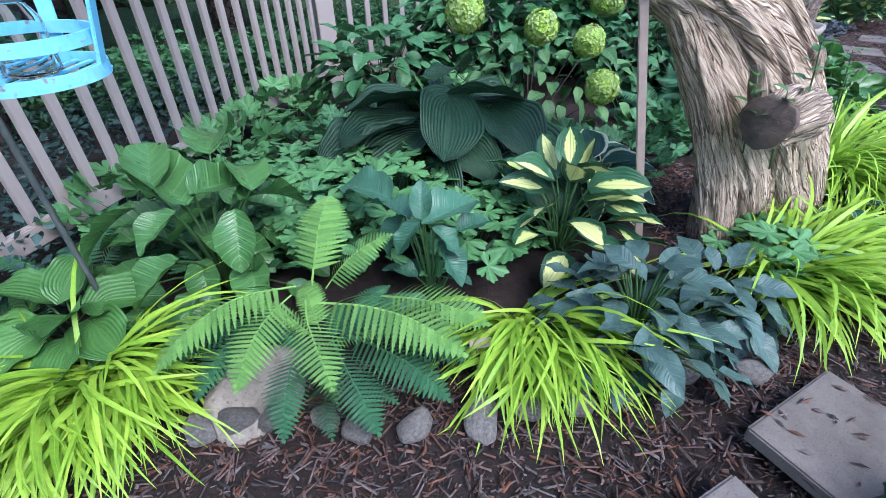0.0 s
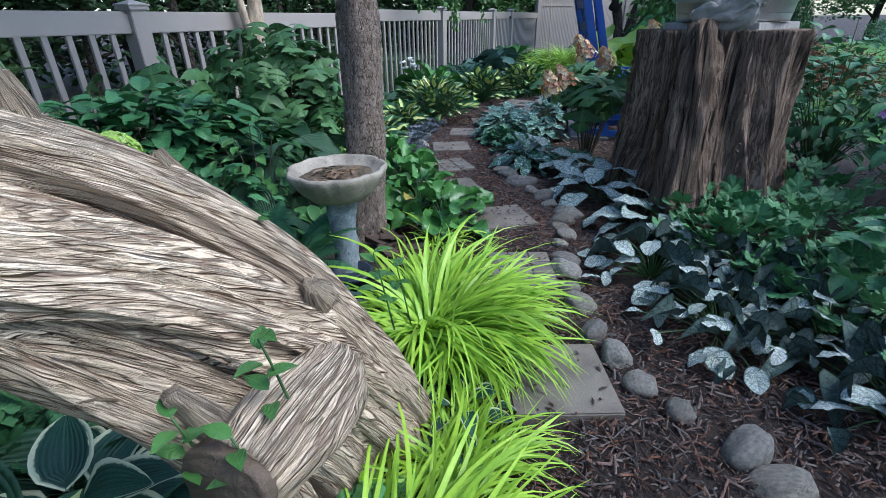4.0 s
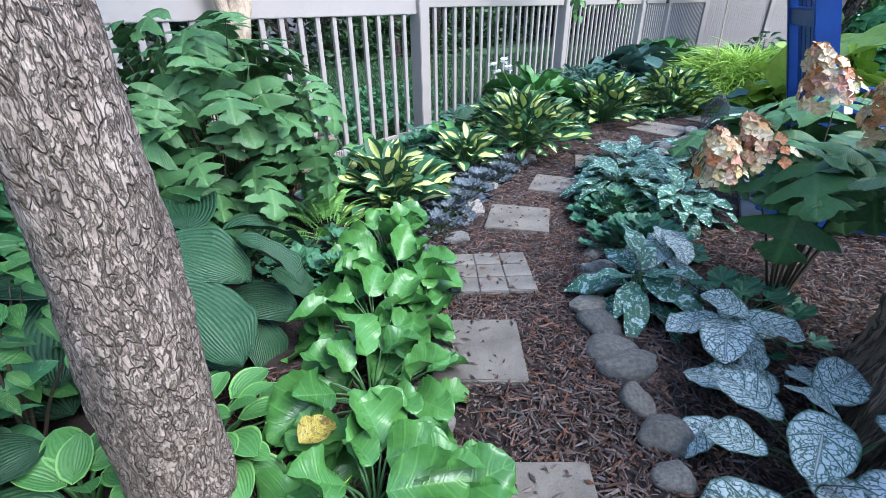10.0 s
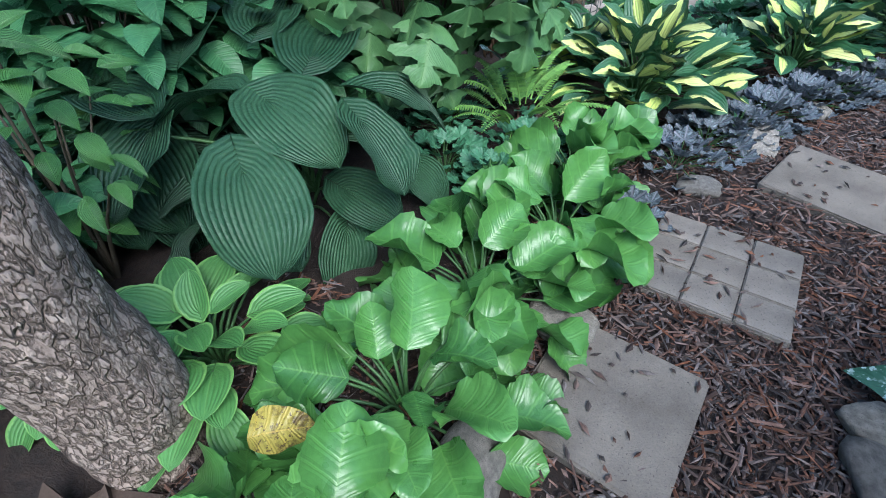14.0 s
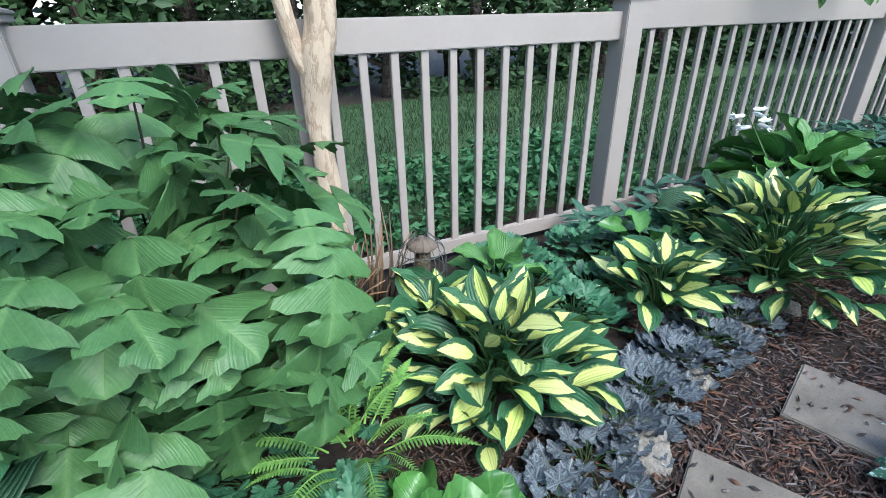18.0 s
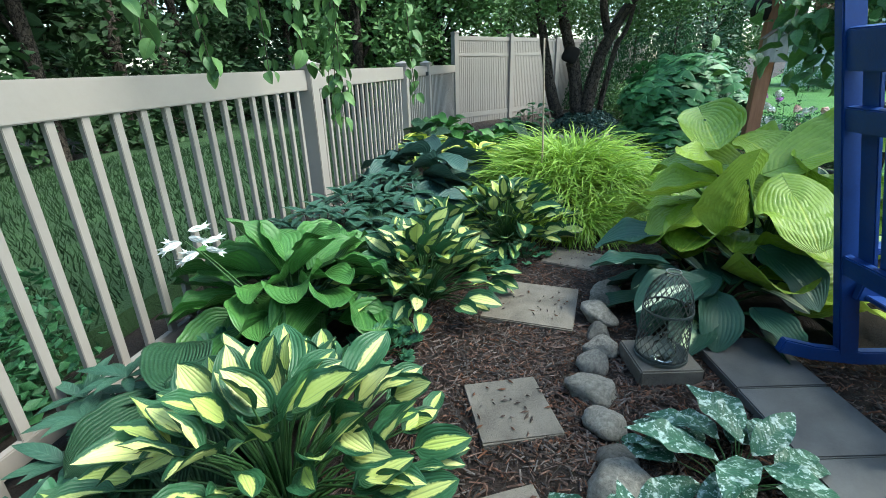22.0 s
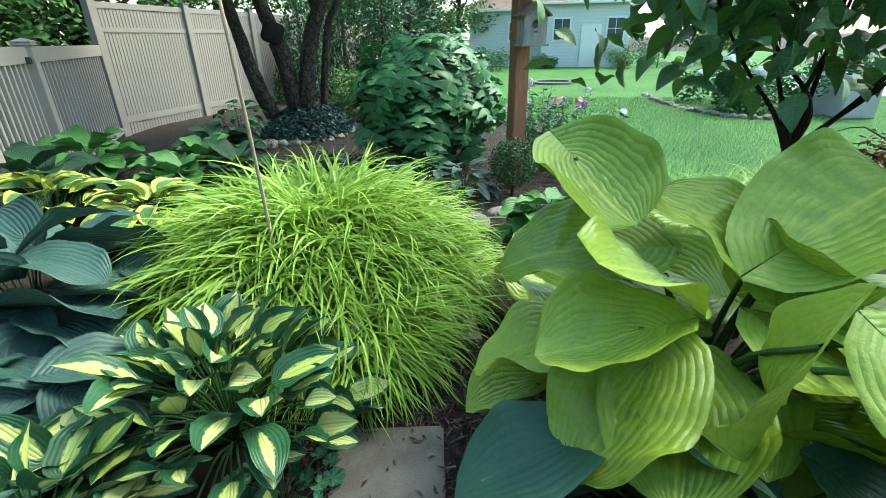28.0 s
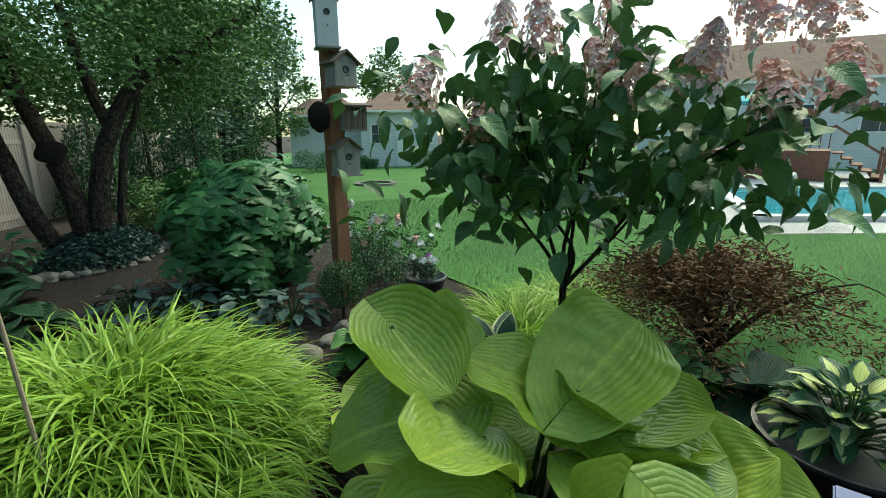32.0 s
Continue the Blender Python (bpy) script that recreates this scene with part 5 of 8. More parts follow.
grass_clump("golden_grass", gz(2.08, 2.34), 1050, 0.74, 0.45, "bright green hakone grass mound beside the path", 4, lean=(0.7, -0.25), width=0.02)
grass_clump("golden_grass", gz(1.75, 1.75), 200, 0.4, 0.3, "bright green hakone grass at the foot of the leaning trunk", 5, lean=(0.4, 0.3), width=0.014)
clump("geranium", gz(1.36, 1.58), LF["ger"], 26, 0.3, 0.2, "lobed geranium leaves at the foot of the leaning trunk", "geranium", (8, -20), 0.05, (0.75, 1.15), seed=11, stem_r=0.002, skirt=0.4, roll=20, wild=18, turn=90)
clump("cream_edged_hosta", gz(1.88, 1.9), LF["cream"], 22, 0.24, 0.16, "small hosta with cream-edged leaves under the grass", "hosta", (45, -10), 0.06, (0.3, 0.45), seed=12)
clump("cream_edged_hosta", gz(0.75, 2.2), LF["cream"], 22, 0.4, 0.3, "hosta with cream-edged dark leaves under the trunk", "hosta", (50, -20), 0.18, (0.8, 1.1), seed=13)
hb = shrub("hydrangea_bush", gz(0.55, 3.05), LF["pan"], 110, (0.65, 0.3, 0.3), "hydrangea bush with round lime-green flower heads", "hydrangea", 0.1, 14, scale=(0.5, 0.8))
for i, (x, y, z, R) in enumerate(((0.10, 2.78, 0.78, 0.10), (0.52, 2.78, 0.70, 0.085), (0.80, 2.80, 0.62, 0.08), (0.86, 2.62, 0.42, 0.085), (1.1, 3.55, 0.75, 0.12))):
    flower_head("flower_head", M["petal_green"], R, 2 * R, 300, hb, Matrix.Translation((x - 0.55, y - 3.05, z - R - ground_z(0.55, 3.05))), i, False, 0.026, "round lime-green flower head")
clump("hosta", gz(-0.35, 2.75), LF["dark"], 16, 0.4, 0.3, "dark green hosta by the fence", "hosta", (20, -35), 0.2, (0.6, 0.9), seed=15)

clump("hellebore", gz(0.95, 1.28), LF["hell"], 40, 0.36, 0.26, "hellebore with blue-grey leathery leaves", "hellebore", (40, -35), 0.14, (0.8, 1.2), seed=16)
clump("geranium", gz(-0.9, 2.2), LF["ger"], 60, 0.5, 0.28, "low mound of lobed geranium leaves by the fence", "geranium", (8, -16), 0.05, (0.8, 1.25), seed=17, stem_r=0.002, skirt=0.35, roll=20, wild=18, turn=90)
clump("hosta", gz(-1.35, 1.2), LF["green"], 16, 0.4, 0.24, "green hosta at the foot of the fence", "hosta", (40, -20), 0.16, (0.6, 0.9), seed=18)

# ---- along the fence, by the bird bath ----
for i, (x, y, rx, rz, n) in enumerate(((1.3, 4.75, 0.75, 0.46, 700), (0.3, 4.2, 0.7, 0.42, 520), (2.1, 5.0, 0.4, 0.3, 120), (-0.5, 3.7, 0.5, 0.3, 160))):
    shrub("viburnum", gz(x, y), LF["vib"], n, (rx, 0.4, rz), "dense shrub with soft oval green leaves against the fence", "shrub", 0.06, 20 + i, shell=0.45, scale=(0.8, 1.25), merge=True)
shrub("viburnum", gz(1.5, 3.95), LF["vib"], 300, (0.46, 0.36, 0.26), "leafy shrub with oval green leaves behind the bird bath", "shrub", 0.06, 26, scale=(0.5, 0.85), merge=True)
clump("blue_hosta", gz(1.75, 3.7), LF["dark"], 9, 0.34, 0.3, "blue-green hosta beside the bird bath", "hosta", (40, -20), 0.2, (0.6, 0.85), seed=27)
clump("fern", gz(1.74, 3.12, 0.18), LF["fern_d"], 16, 0.1, 0.06, "dark green fern growing in the glazed pot", "fern", (55, 0), 0.05, (0.5, 0.75), False, 128, part_name="frond")
clump("fern", gz(1.55, 3.25), LF["fern_d"], 14, 0.12, 0.1, "dark green fern beside the bird bath", "fern", (48, 0), 0.05, (0.75, 1.05), False, 28, part_name="frond")
clump("hellebore", gz(1.75, 2.75), LF["hell"], 30, 0.26, 0.16, "low hellebore with blue-grey leaves", "hellebore", (40, -30), 0.1, (0.8, 1.1), seed=29)
# ---- bergenia bank ----
for i, (x, y, n, R) in enumerate(((2.9, 3.42, 15, 0.3), (2.98, 3.85, 16, 0.3), (3.08, 4.25, 16, 0.3), (3.28, 4.55, 12, 0.26), (3.3, 4.95, 10, 0.24))):
    clump("bergenia", gz(x, y), LF["berg"], n + 17, R + 0.08, 0.22, "bergenia with large glossy rounded green leaves", "bergenia", (48, -22), 0.12, (0.6, 1.15), roll=34, wild=26, turn=60, seed=30 + i, group="bergenias")
grass_clump("golden_grass", gz(2.72, 3.2), 60, 0.36, 0.3, "small tuft of bright green hakone grass", 8, lean=(0.5, -0.1), width=0.013)
yl = new("yellowing_leaf", LF["yel"][0])
yl.matrix_basis = pose(2.72, 3.62, 0.16, 10, 15, -60) @ Matrix.Scale(0.65, 4)
tagged(yl, "yellow and brown dying bergenia leaf", "leaf")
clump("small_hosta", gz(2.42, 3.85), LF["small"], 44, 0.34, 0.22, "small hosta with lime-edged rounded leaves", "hosta", (50, -15), 0.08, (0.8, 1.15), seed=36)
clump("small_hosta", gz(2.1, 3.75), LF["small"], 26, 0.26, 0.18, "small hosta with lime-edged rounded leaves", "hosta", (50, -15), 0.08, (0.8, 1.15), seed=37)
bh = clump("blue_hosta", gz(2.3, 4.6), LF["dark"], 16, 0.7, 0.34, "very large blue-green hosta with deeply ribbed leaves", "hosta", (20, -30), 0.22, (0.5, 0.75), seed=38, roll=28, turn=50)
posed_leaves(bh, gz(2.3, 4.65), LF["dark"], 0.34, ((1.98, 4.33, 0.37, 2, 4.05, 0.25, 8), (2.41, 4.2, 0.38, 2.59, 4, 0.24, -10), (2.36, 4.46, 0.46, 2.62, 4.34, 0.41, 14), (2.62, 4.67, 0.43, 2.86, 4.76, 0.37, -8), (2.37, 4.73, 0.5, 2.31, 5.03, 0.54, 10), (2.66, 4.47, 0.42, 2.84, 4.38, 0.29, -18), (1.94, 4.63, 0.52, 1.76, 4.93, 0.54, -12), (2.15, 4.5, 0.45, 1.91, 4.42, 0.41, 10), (2.15, 4.8, 0.56, 2.07, 5.08, 0.59, 6)))
clump("blue_hosta", gz(1.72, 4.45), LF["dark"], 20, 0.5, 0.5, "large blue-green hosta with deeply ribbed leaves", "hosta", (8, -42), 0.26, (0.8, 1.1), seed=39)
shrub("dogwood", gz(1.85, 4.05), LF["dogwood"], 90, (0.32, 0.3, 0.3), "young shrub with bright green pointed leaves", "shrub", 0.25, 40, scale=(0.8, 1.2))
shrub("oakleaf_hydrangea", gz(2.52, 5.35), LF["oak"], 250, (0.58, 0.46, 0.54), "oakleaf hydrangea with big lobed green leaves", "hydrangea", 0.26, 41, shell=0.6, scale=(0.5, 0.95), droop=(-95, 0))
shrub("oakleaf_hydrangea", gz(1.55, 5.35), LF["oak"], 60, (0.5, 0.3, 0.5), "oakleaf hydrangea with lobed green leaves at the fence", "hydrangea", 0.2, 42, shell=0.5, scale=(0.55, 0.9), droop=(-85, -20))
clump("maidenhair_fern", gz(3.02, 5.35), LF["maiden"], 30, 0.2, 0.16, "light green maidenhair fern with fine fronds", "fern", (60, 10), 0.05, (0.7, 1.05), False, 43, part_name="frond")
clump("green_heuchera", gz(2.98, 4.85), LF["heuch_g"], 30, 0.2, 0.14, "low dark green heuchera with ruffled leaves", "heuchera", (50, 0), 0.05, (0.6, 0.9), seed=44)
# ---- variegated row along the path ----
for i, (x, y, n, R, H) in enumerate(((3.55, 5.78, 84, 0.54, 0.34), (4.42, 6.42, 40, 0.4, 0.28), (5.2, 6.78, 120, 0.74, 0.5), (6.72, 7.5, 100, 0.62, 0.46), (7.45, 8.0, 44, 0.46, 0.34), (8.02, 7.7, 104, 0.7, 0.46), (3.25, 6.05, 26, 0.34, 0.26), (7.0, 7.95, 24, 0.36, 0.3))):
    clump("variegated_hosta", gz(x, y), LF["var"], int(n * 1.15), R, H, VAR, "hosta", (68, 6), 0.15, (0.9, 1.45), pack=0.56, roll=38, wild=22, turn=45, seed=50 + i, group="variegated hostas")
for i, (x, y, n) in enumerate(((4.0, 5.55, 60), (4.35, 5.95, 46), (3.72, 5.2, 26), (4.75, 6.25, 40), (3.45, 4.75, 20))):
    clump("silver_heuchera", gz(x, y), LF["heuch"], n, 0.22, 0.11, "low heuchera with silver-purple veined leaves", "heuchera", (50, 5), 0.03, (0.8, 1.35), seed=60 + i, group="silver heucheras", stem_r=0.002)
for i, (x, y, n) in enumerate(((4.1, 6.55, 30), (6.1, 7.25, 40), (7.35, 7.45, 40), (7.75, 7.35, 24))):
    clump("green_heuchera", gz(x, y), LF["heuch_g"], n, 0.26, 0.12, "low green heuchera with ruffled leaves", "heuchera", (50, 5), 0.05, (0.7, 1.1), seed=70 + i, stem_r=0.003)
clump("hosta", gz(5.98, 7.9), LF["green"], 44, 0.74, 0.52, "plain green hosta with broad ribbed leaves", "hosta", (58, -24), 0.2, (1.0, 1.4), seed=75, roll=30, wild=20, turn=45)
clump("hosta", gz(3.55, 6.5), LF["green"], 14, 0.36, 0.26, "green hosta at the foot of the fence", "hosta", (55, -10), 0.15, (0.5, 0.75), seed=76)
clump("bergenia", gz(4.45, 6.85), LF["berg"], 10, 0.3, 0.28, "bergenia with glossy green leaves at the fence post", "bergenia", (60, 5), 0.1, (0.7, 0.95), seed=77)


def whorls(name, at, n, R, H, label, seed):
    """A shrub whose leaves stand in rosettes at the twig ends."""
    r = random.Random(seed)
    ob = empty(name, at, label, "shrub", "rhododendrons")
    s = Soup()
    for i in range(n):
        a, q = i * 2.4, ((i + 0.5) / n) ** 0.5
        x, y, z = R * q * math.sin(a), R * q * math.cos(a), H * (1 - 0.45 * q) * r.uniform(0.8, 1.1)
        s.tube([(0, 0, 0, 0.008), (x * 0.6, y * 0.6, z * 0.5, 0.006), (x, y, z, 0.004)], 5, 5)
        for k in range(9):
            b = k * 40 + r.uniform(-12, 12)
            shared("leaf", r.choice(LF["rho"]), ob, Matrix.Translation((x, y, z)) @ pose(0, 0, 0, r.uniform(10, 55) * (1 if k % 2 else 0.55), 0, b) @ Matrix.Scale(r.uniform(0.95, 1.4), 4))
    tagged(s.make("stem_mass", M["twig"], ob), kind="stuff")


for i, (x, y, n, R, H) in enumerate(((4.35, 7.1, 8, 0.3, 0.24), (6.5, 8.45, 14, 0.4, 0.56), (7.15, 8.7, 16, 0.42, 0.6), (7.7, 8.95, 14, 0.4, 0.56), (5.0, 7.6, 8, 0.34, 0.3), (7.2, 8.1, 12, 0.36, 0.4))):
    whorls("rhododendron", gz(x, y), n, R, H, "rhododendron with dark leathery leaves in rosettes", 80 + i)
clump("blue_hosta", gz(8.5, 9.1), LF["blue"], 46, 1.05, 0.62, "large blue hosta with cupped ribbed leaves", "hosta", (38, -34), 0.26, (1.0, 1.35), seed=84, roll=26, wild=18, turn=40)
clump("gold_edged_hosta", gz(10.1, 10.6), LF["gold"], 24, 0.55, 0.5, "hosta with gold-edged broad leaves", "hosta", (45, -15), 0.2, (0.8, 1.15), seed=85)
clump("hosta", gz(11.2, 11.2), LF["green"], 40, 0.75, 0.55, "green hosta clump by the gate", "hosta", (45, -20), 0.2, (0.9, 1.3), seed=86)
clump("blue_hosta", gz(10.4, 11.0), LF["dark"], 20, 0.6, 0.6, "dark green hosta clump by the gate", "hosta", (45, -20), 0.2, (0.8, 1.1), seed=87)
grass_clump("golden_grass", gz(9.3, 7.8), 6000, 0.72, 0.5, "large golden hakone grass mound", 9, "grass_gold", width=0.018, foot=0.9, dome=0.42)
grass_clump("golden_grass", gz(8.62, 7.36), 1500, 0.7, 0.5, "golden hakone grass mound beside the path", 10, "grass_gold", lean=(-0.35, -0.6), width=0.016, foot=0.2)
grass_clump("golden_grass", gz(10.3, 5.05), 1500, 0.85, 0.55, "golden hakone grass mound behind the big hosta", 11, "grass_gold", width=0.013, foot=0.3)
grass_clump("golden_grass", gz(10.9, 4.3), 1000, 0.75, 0.55, "golden hakone grass mound near the lawn", 12, "grass_gold", width=0.013, foot=0.3)
ch_h = clump("chartreuse_hosta", gz(8.44, 5.72), LF["lime"], 30, 1.1, 0.7, "giant chartreuse hosta with broad puckered leaves", "hosta", (42, -6), 0.28, (0.85, 1.25), pack=0.56, seed=88, roll=34, wild=22, turn=60, stem_r=0.011, skirt=0.72)
posed_leaves(ch_h, gz(8.3, 5.85), LF["lime"], 0.38, ((8.47, 6.35, 1.07, 8.18, 6.17, 0.92, 14), (8.13, 5.71, 0.9, 8.3, 5.35, 1.09, 22), (8.2, 5.78, 0.8, 8.26, 6.06, 1.04, -24), (7.86, 6.16, 0.6, 7.62, 6.42, 0.46, 8), (8.1, 6.08, 0.78, 7.86, 6.34, 0.93, -12), (7.62, 5.68, 0.8, 7.38, 5.5, 0.62, 10), (7.86, 6.2, 0.72, 7.82, 6.5, 0.64, -10), (7.92, 6.04, 0.5, 7.53, 6.15, 0.44, 4), (8.25, 6.2, 0.8, 8.26, 6.62, 0.76, -14), (8.11, 6.34, 0.56, 8.1, 6.72, 0.46, 10), (8.08, 5.55, 0.7, 7.9, 5.2, 0.62, 12), (7.95, 5.7, 0.62, 7.62, 5.45, 0.52, -14), (8.75, 6.05, 0.85, 9.05, 6.3, 0.84, -8), (7.62, 5.9, 0.86, 7.66, 5.98, 0.52, 6)), 0.012)
wc = clump("white_centred_hosta", gz(7.66, 5.95), LF["white"], 22, 0.8, 0.34, "dark green hosta with white-streaked leaf centres", "hosta", (16, -30), 0.26, (0.8, 1.15), seed=89, wild=20, turn=45, stem_r=0.007)
posed_leaves(wc, gz(7.68, 5.95), LF["white"], 0.3, ((7.42, 6.3, 0.32, 7.28, 6.6, 0.3, 8), (7.25, 6.02, 0.32, 7.0, 6.2, 0.26, -8), (7.66, 5.68, 0.42, 7.52, 5.42, 0.32, 10), (7.79, 6.12, 0.46, 7.62, 5.84, 0.4, -14), (7.72, 6.4, 0.4, 7.6, 6.72, 0.34, -6)))
clump("striped_hosta", gz(9.3, 5.6), LF["cream"], 20, 0.5, 0.62, "hosta with cream-striped upright leaves", "hosta", (70, 20), 0.2, (0.9, 1.3), seed=90)
for i, (x, y, kk, n) in enumerate(((9.55, 4.75, "white", 22), (9.15, 4.45, "green", 24), (8.85, 4.0, "dark", 16), (9.9, 5.9, "dark", 18), (10.3, 6.3, "green", 20))):
    clump("hosta", gz(x, y), LF[kk], n, 0.5, 0.34, "shaded hosta filling the far bed behind the big one", "hosta", (25, -32), 0.2, (0.7, 1.0), seed=180 + i)
# ---- bed across the path ----
for i, (x, y, n, R) in enumerate(((4.25, 3.06, 22, 0.54), (4.45, 3.6, 9, 0.26), (3.86, 2.42, 16, 0.46), (4.62, 4.2, 10, 0.24))):
    clump("brunnera", gz(x, y), LF["brun"], n, R, 0.28, "brunnera with silver heart-shaped leaves and dark veins", "brunnera", (18, -14), 0.12, (0.65, 1.1), wild=16, turn=60, roll=18, seed=91 + i, group="brunneras", stem_r=0.003)
for i, (x, y, n) in enumerate(((3.2, 1.6, 20), (3.45, 2.1, 16), (3.45, 1.25, 16), (3.2, 0.95, 12), (3.75, 1.7, 16))):
    clump("brunnera", gz(x, y), LF["brun"] * 2 + LF["wilt"] * 2, n * 2 + 16, 0.5, 0.22, "wilting brunnera with silver and blackened leaves", "brunnera", (26, -16), 0.1, (0.35, 0.65), wild=26, turn=70, roll=28, seed=96 + i, group="brunneras", stem_r=0.003)
for i, (x, y, n, R) in enumerate(((6.28, 5.55, 30, 0.42), (5.55, 5.6, 54, 0.5), (5.15, 5.2, 52, 0.45), (4.35, 4.05, 20, 0.3), (5.35, 4.85, 34, 0.4))):
    clump("lungwort", gz(x, y), LF["lung"], n, R, 0.24, "lungwort with silver-spotted dark green leaves", "lungwort", (45, -15), 0.2, (0.75, 1.15), seed=101 + i, group="lungworts", stem_r=0.003)
for i, (x, y, n) in enumerate(((4.75, 4.5, 70), (4.95, 4.95, 80), (4.7, 3.75, 26))):
    clump("green_heuchera", gz(x, y), LF["heuch_g"], n, 0.36, 0.18, "green heuchera with scalloped leaves", "heuchera", (50, 0), 0.05, (0.9, 1.4), seed=106 + i, stem_r=0.003)
for i, (x, y, n) in enumerate(((3.9, 1.9, 100), (4.2, 2.2, 80), (3.75, 1.35, 100), (4.6, 1.7, 90), (4.5, 1.1, 90), (5.3, 2.0, 70), (3.5, 0.8, 70), (4.1, 0.6, 80))):
    shrub("anemone", gz(x, y), LF["ger_d"], n, (0.42, 0.42, 0.14), "low shaded green anemone foliage", "anemone", 0.06, 110 + i, shell=0.4, scale=(0.8, 1.5), droop=(0, 50), stem="stem", stem_every=2, stem_r=0.003, group="anemones", merge=True)
oh = shrub("oakleaf_hydrangea", gz(5.0, 3.82), LF["oak"], 60, (0.46, 0.42, 0.18), "oakleaf hydrangea with fading tan flower heads", "hydrangea", 0.62, 120, scale=(0.6, 0.95), droop=(-60, 5), stem_every=2)
for i, (x, y, z) in enumerate(((4.62, 3.66, 1.02), (4.72, 3.52, 0.94), (4.35, 3.78, 0.74), (5.1, 3.3, 1.12), (4.5, 3.72, 0.78))):
    flower_head("flower_head", M["petal_tan"], 0.085, 0.2, 70, oh, Matrix.Translation((x - 5.0, y - 3.82, z - ground_z(5, 3.82))) @ pose(0, 0, 0, RNG.uniform(-25, 25), RNG.uniform(-40, 0), 0), i, True, 0.025, "fading cream and rust flower head", 0.45)
ph = shrub("phlox", gz(5.6, 1.35), LF["vib"], 420, (0.75, 0.55, 0.62), "tall leafy phlox with a few purple flowers", "phlox", 0.1, 121, shell=0.3, scale=(0.45, 0.8), stem="stem", merge=True)
for i in range(4):
    flower_head("flower_head", M["petal_purple"], 0.05, 0.04, 20, ph, Matrix.Translation((RNG.uniform(-0.6, 0.4), RNG.uniform(-0.4, 0.4), RNG.uniform(0.7, 1.3))), i, True, 0.018)
wh = shrub("hydrangea_bush", gz(4.0, 1.15), LF["vib"], 60, (0.36, 0.3, 0.24), "low shrub with one white flower cone", "hydrangea", 0.06, 122)
flower_head("flower_head", M["petal_white"], 0.06, 0.16, 120, wh, Matrix.Translation((-0.1, 0.1, 0.5)), 1, True, 0.022, "white cone-shaped flower head")

# ---- fillers that close the beds ----
for i, (x, y, n) in enumerate(((-0.65, 2.85, 90), (-0.15, 2.75, 90), (0.45, 2.6, 90), (-1.05, 1.75, 80), (0.95, 2.45, 70), (-0.6, 1.75, 70), (1.35, 2.85, 70))):
    shrub("geranium", gz(x, y), LF["ger_d"], n, (0.38, 0.34, 0.12), "low shaded green ground cover by the fence", "ground cover", 0.04, 200 + i, shell=0.4, scale=(0.8, 1.3), droop=(0, 50), stem="stem", stem_every=3, stem_r=0.003, merge=True)
for i, (x, y, n) in enumerate(((2.78, 4.92, 40), (2.7, 5.25, 40), (3.1, 5.1, 30), (2.95, 5.65, 36))):
    clump("green_heuchera", gz(x, y), LF["heuch_g"], n, 0.26, 0.14, "low dark green heuchera with ruffled leaves", "heuchera", (45, 0), 0.05, (0.7, 1.1), seed=190 + i, stem_r=0.002, merge=True)
for i, (x, y, sx, sy, n) in enumerate(((-1.35, 2.7, 0.4, 0.5, 60), (-1.15, 3.4, 0.4, 0.45, 60), (-1.6, 2.0, 0.3, 0.35, 40), (0.0, 3.4, 0.6, 0.4, 80))):
    shrub("geranium", gz(x, y), LF["ger"], n, (sx, sy, 0.13), "low mound of lobed geranium leaves by the fence", "geranium", 0.06, 130 + i, shell=0.4, scale=(0.8, 1.3), droop=(0, 55), stem="stem", stem_every=2, stem_r=0.003, merge=True)
clump("hosta", gz(1.22, 0.36), LF["dark"], 8, 0.34, 0.3, "dark green hosta at the path's edge", "hosta", (35, -10), 0.2, (0.5, 0.7), seed=135)
for i, (x, y, n) in enumerate(((3.95, 6.25, 40), (4.75, 6.75, 40), (3.75, 6.5, 30), (5.6, 7.3, 40))):
    clump("green_heuchera", gz(x, y), LF["heuch_g"], n, 0.32, 0.16, "low green heuchera with ruffled leaves", "heuchera", (50, 5), 0.05, (0.8, 1.3), seed=140 + i, stem_r=0.003)
for i, (x, y, n) in enumerate(((4.15, 5.75, 44), (4.55, 6.1, 44), (3.85, 5.4, 30))):
    clump("silver_heuchera", gz(x, y), LF["heuch"], n, 0.24, 0.1, "low heuchera with silver-purple veined leaves", "heuchera", (40, 5), 0.03, (0.9, 1.6), seed=145 + i, group="silver heucheras", stem_r=0.002)
for i, (x, y, k, n) in enumerate(((5.1, 7.35, "dark", 16), (7.9, 8.4, "blue", 14), (9.1, 8.9, "blue", 16), (7.0, 8.35, "dark", 14), (6.35, 8.2, "green", 16))):
    clump("hosta", gz(x, y), LF[k], n, 0.5, 0.36, "broad-leaved hosta filling the bed by the fence", "hosta", (22, -38), 0.2, (0.7, 1.0), seed=150 + i)
for i, (x, y, rx, rz, n) in enumerate(((6.4, 2.3, 0.6, 0.6, 420), (6.9, 1.3, 0.7, 0.7, 420), (6.1, 0.5, 0.7, 0.62, 360), (7.3, 3.2, 0.5, 0.5, 300))):
    shrub("phlox", gz(x, y), LF["vib"], n, (rx, rx, rz), "tall leafy green perennial behind the stump", "phlox", 0.1, 156 + i, shell=0.3, scale=(0.5, 0.85), stem="stem", merge=True)
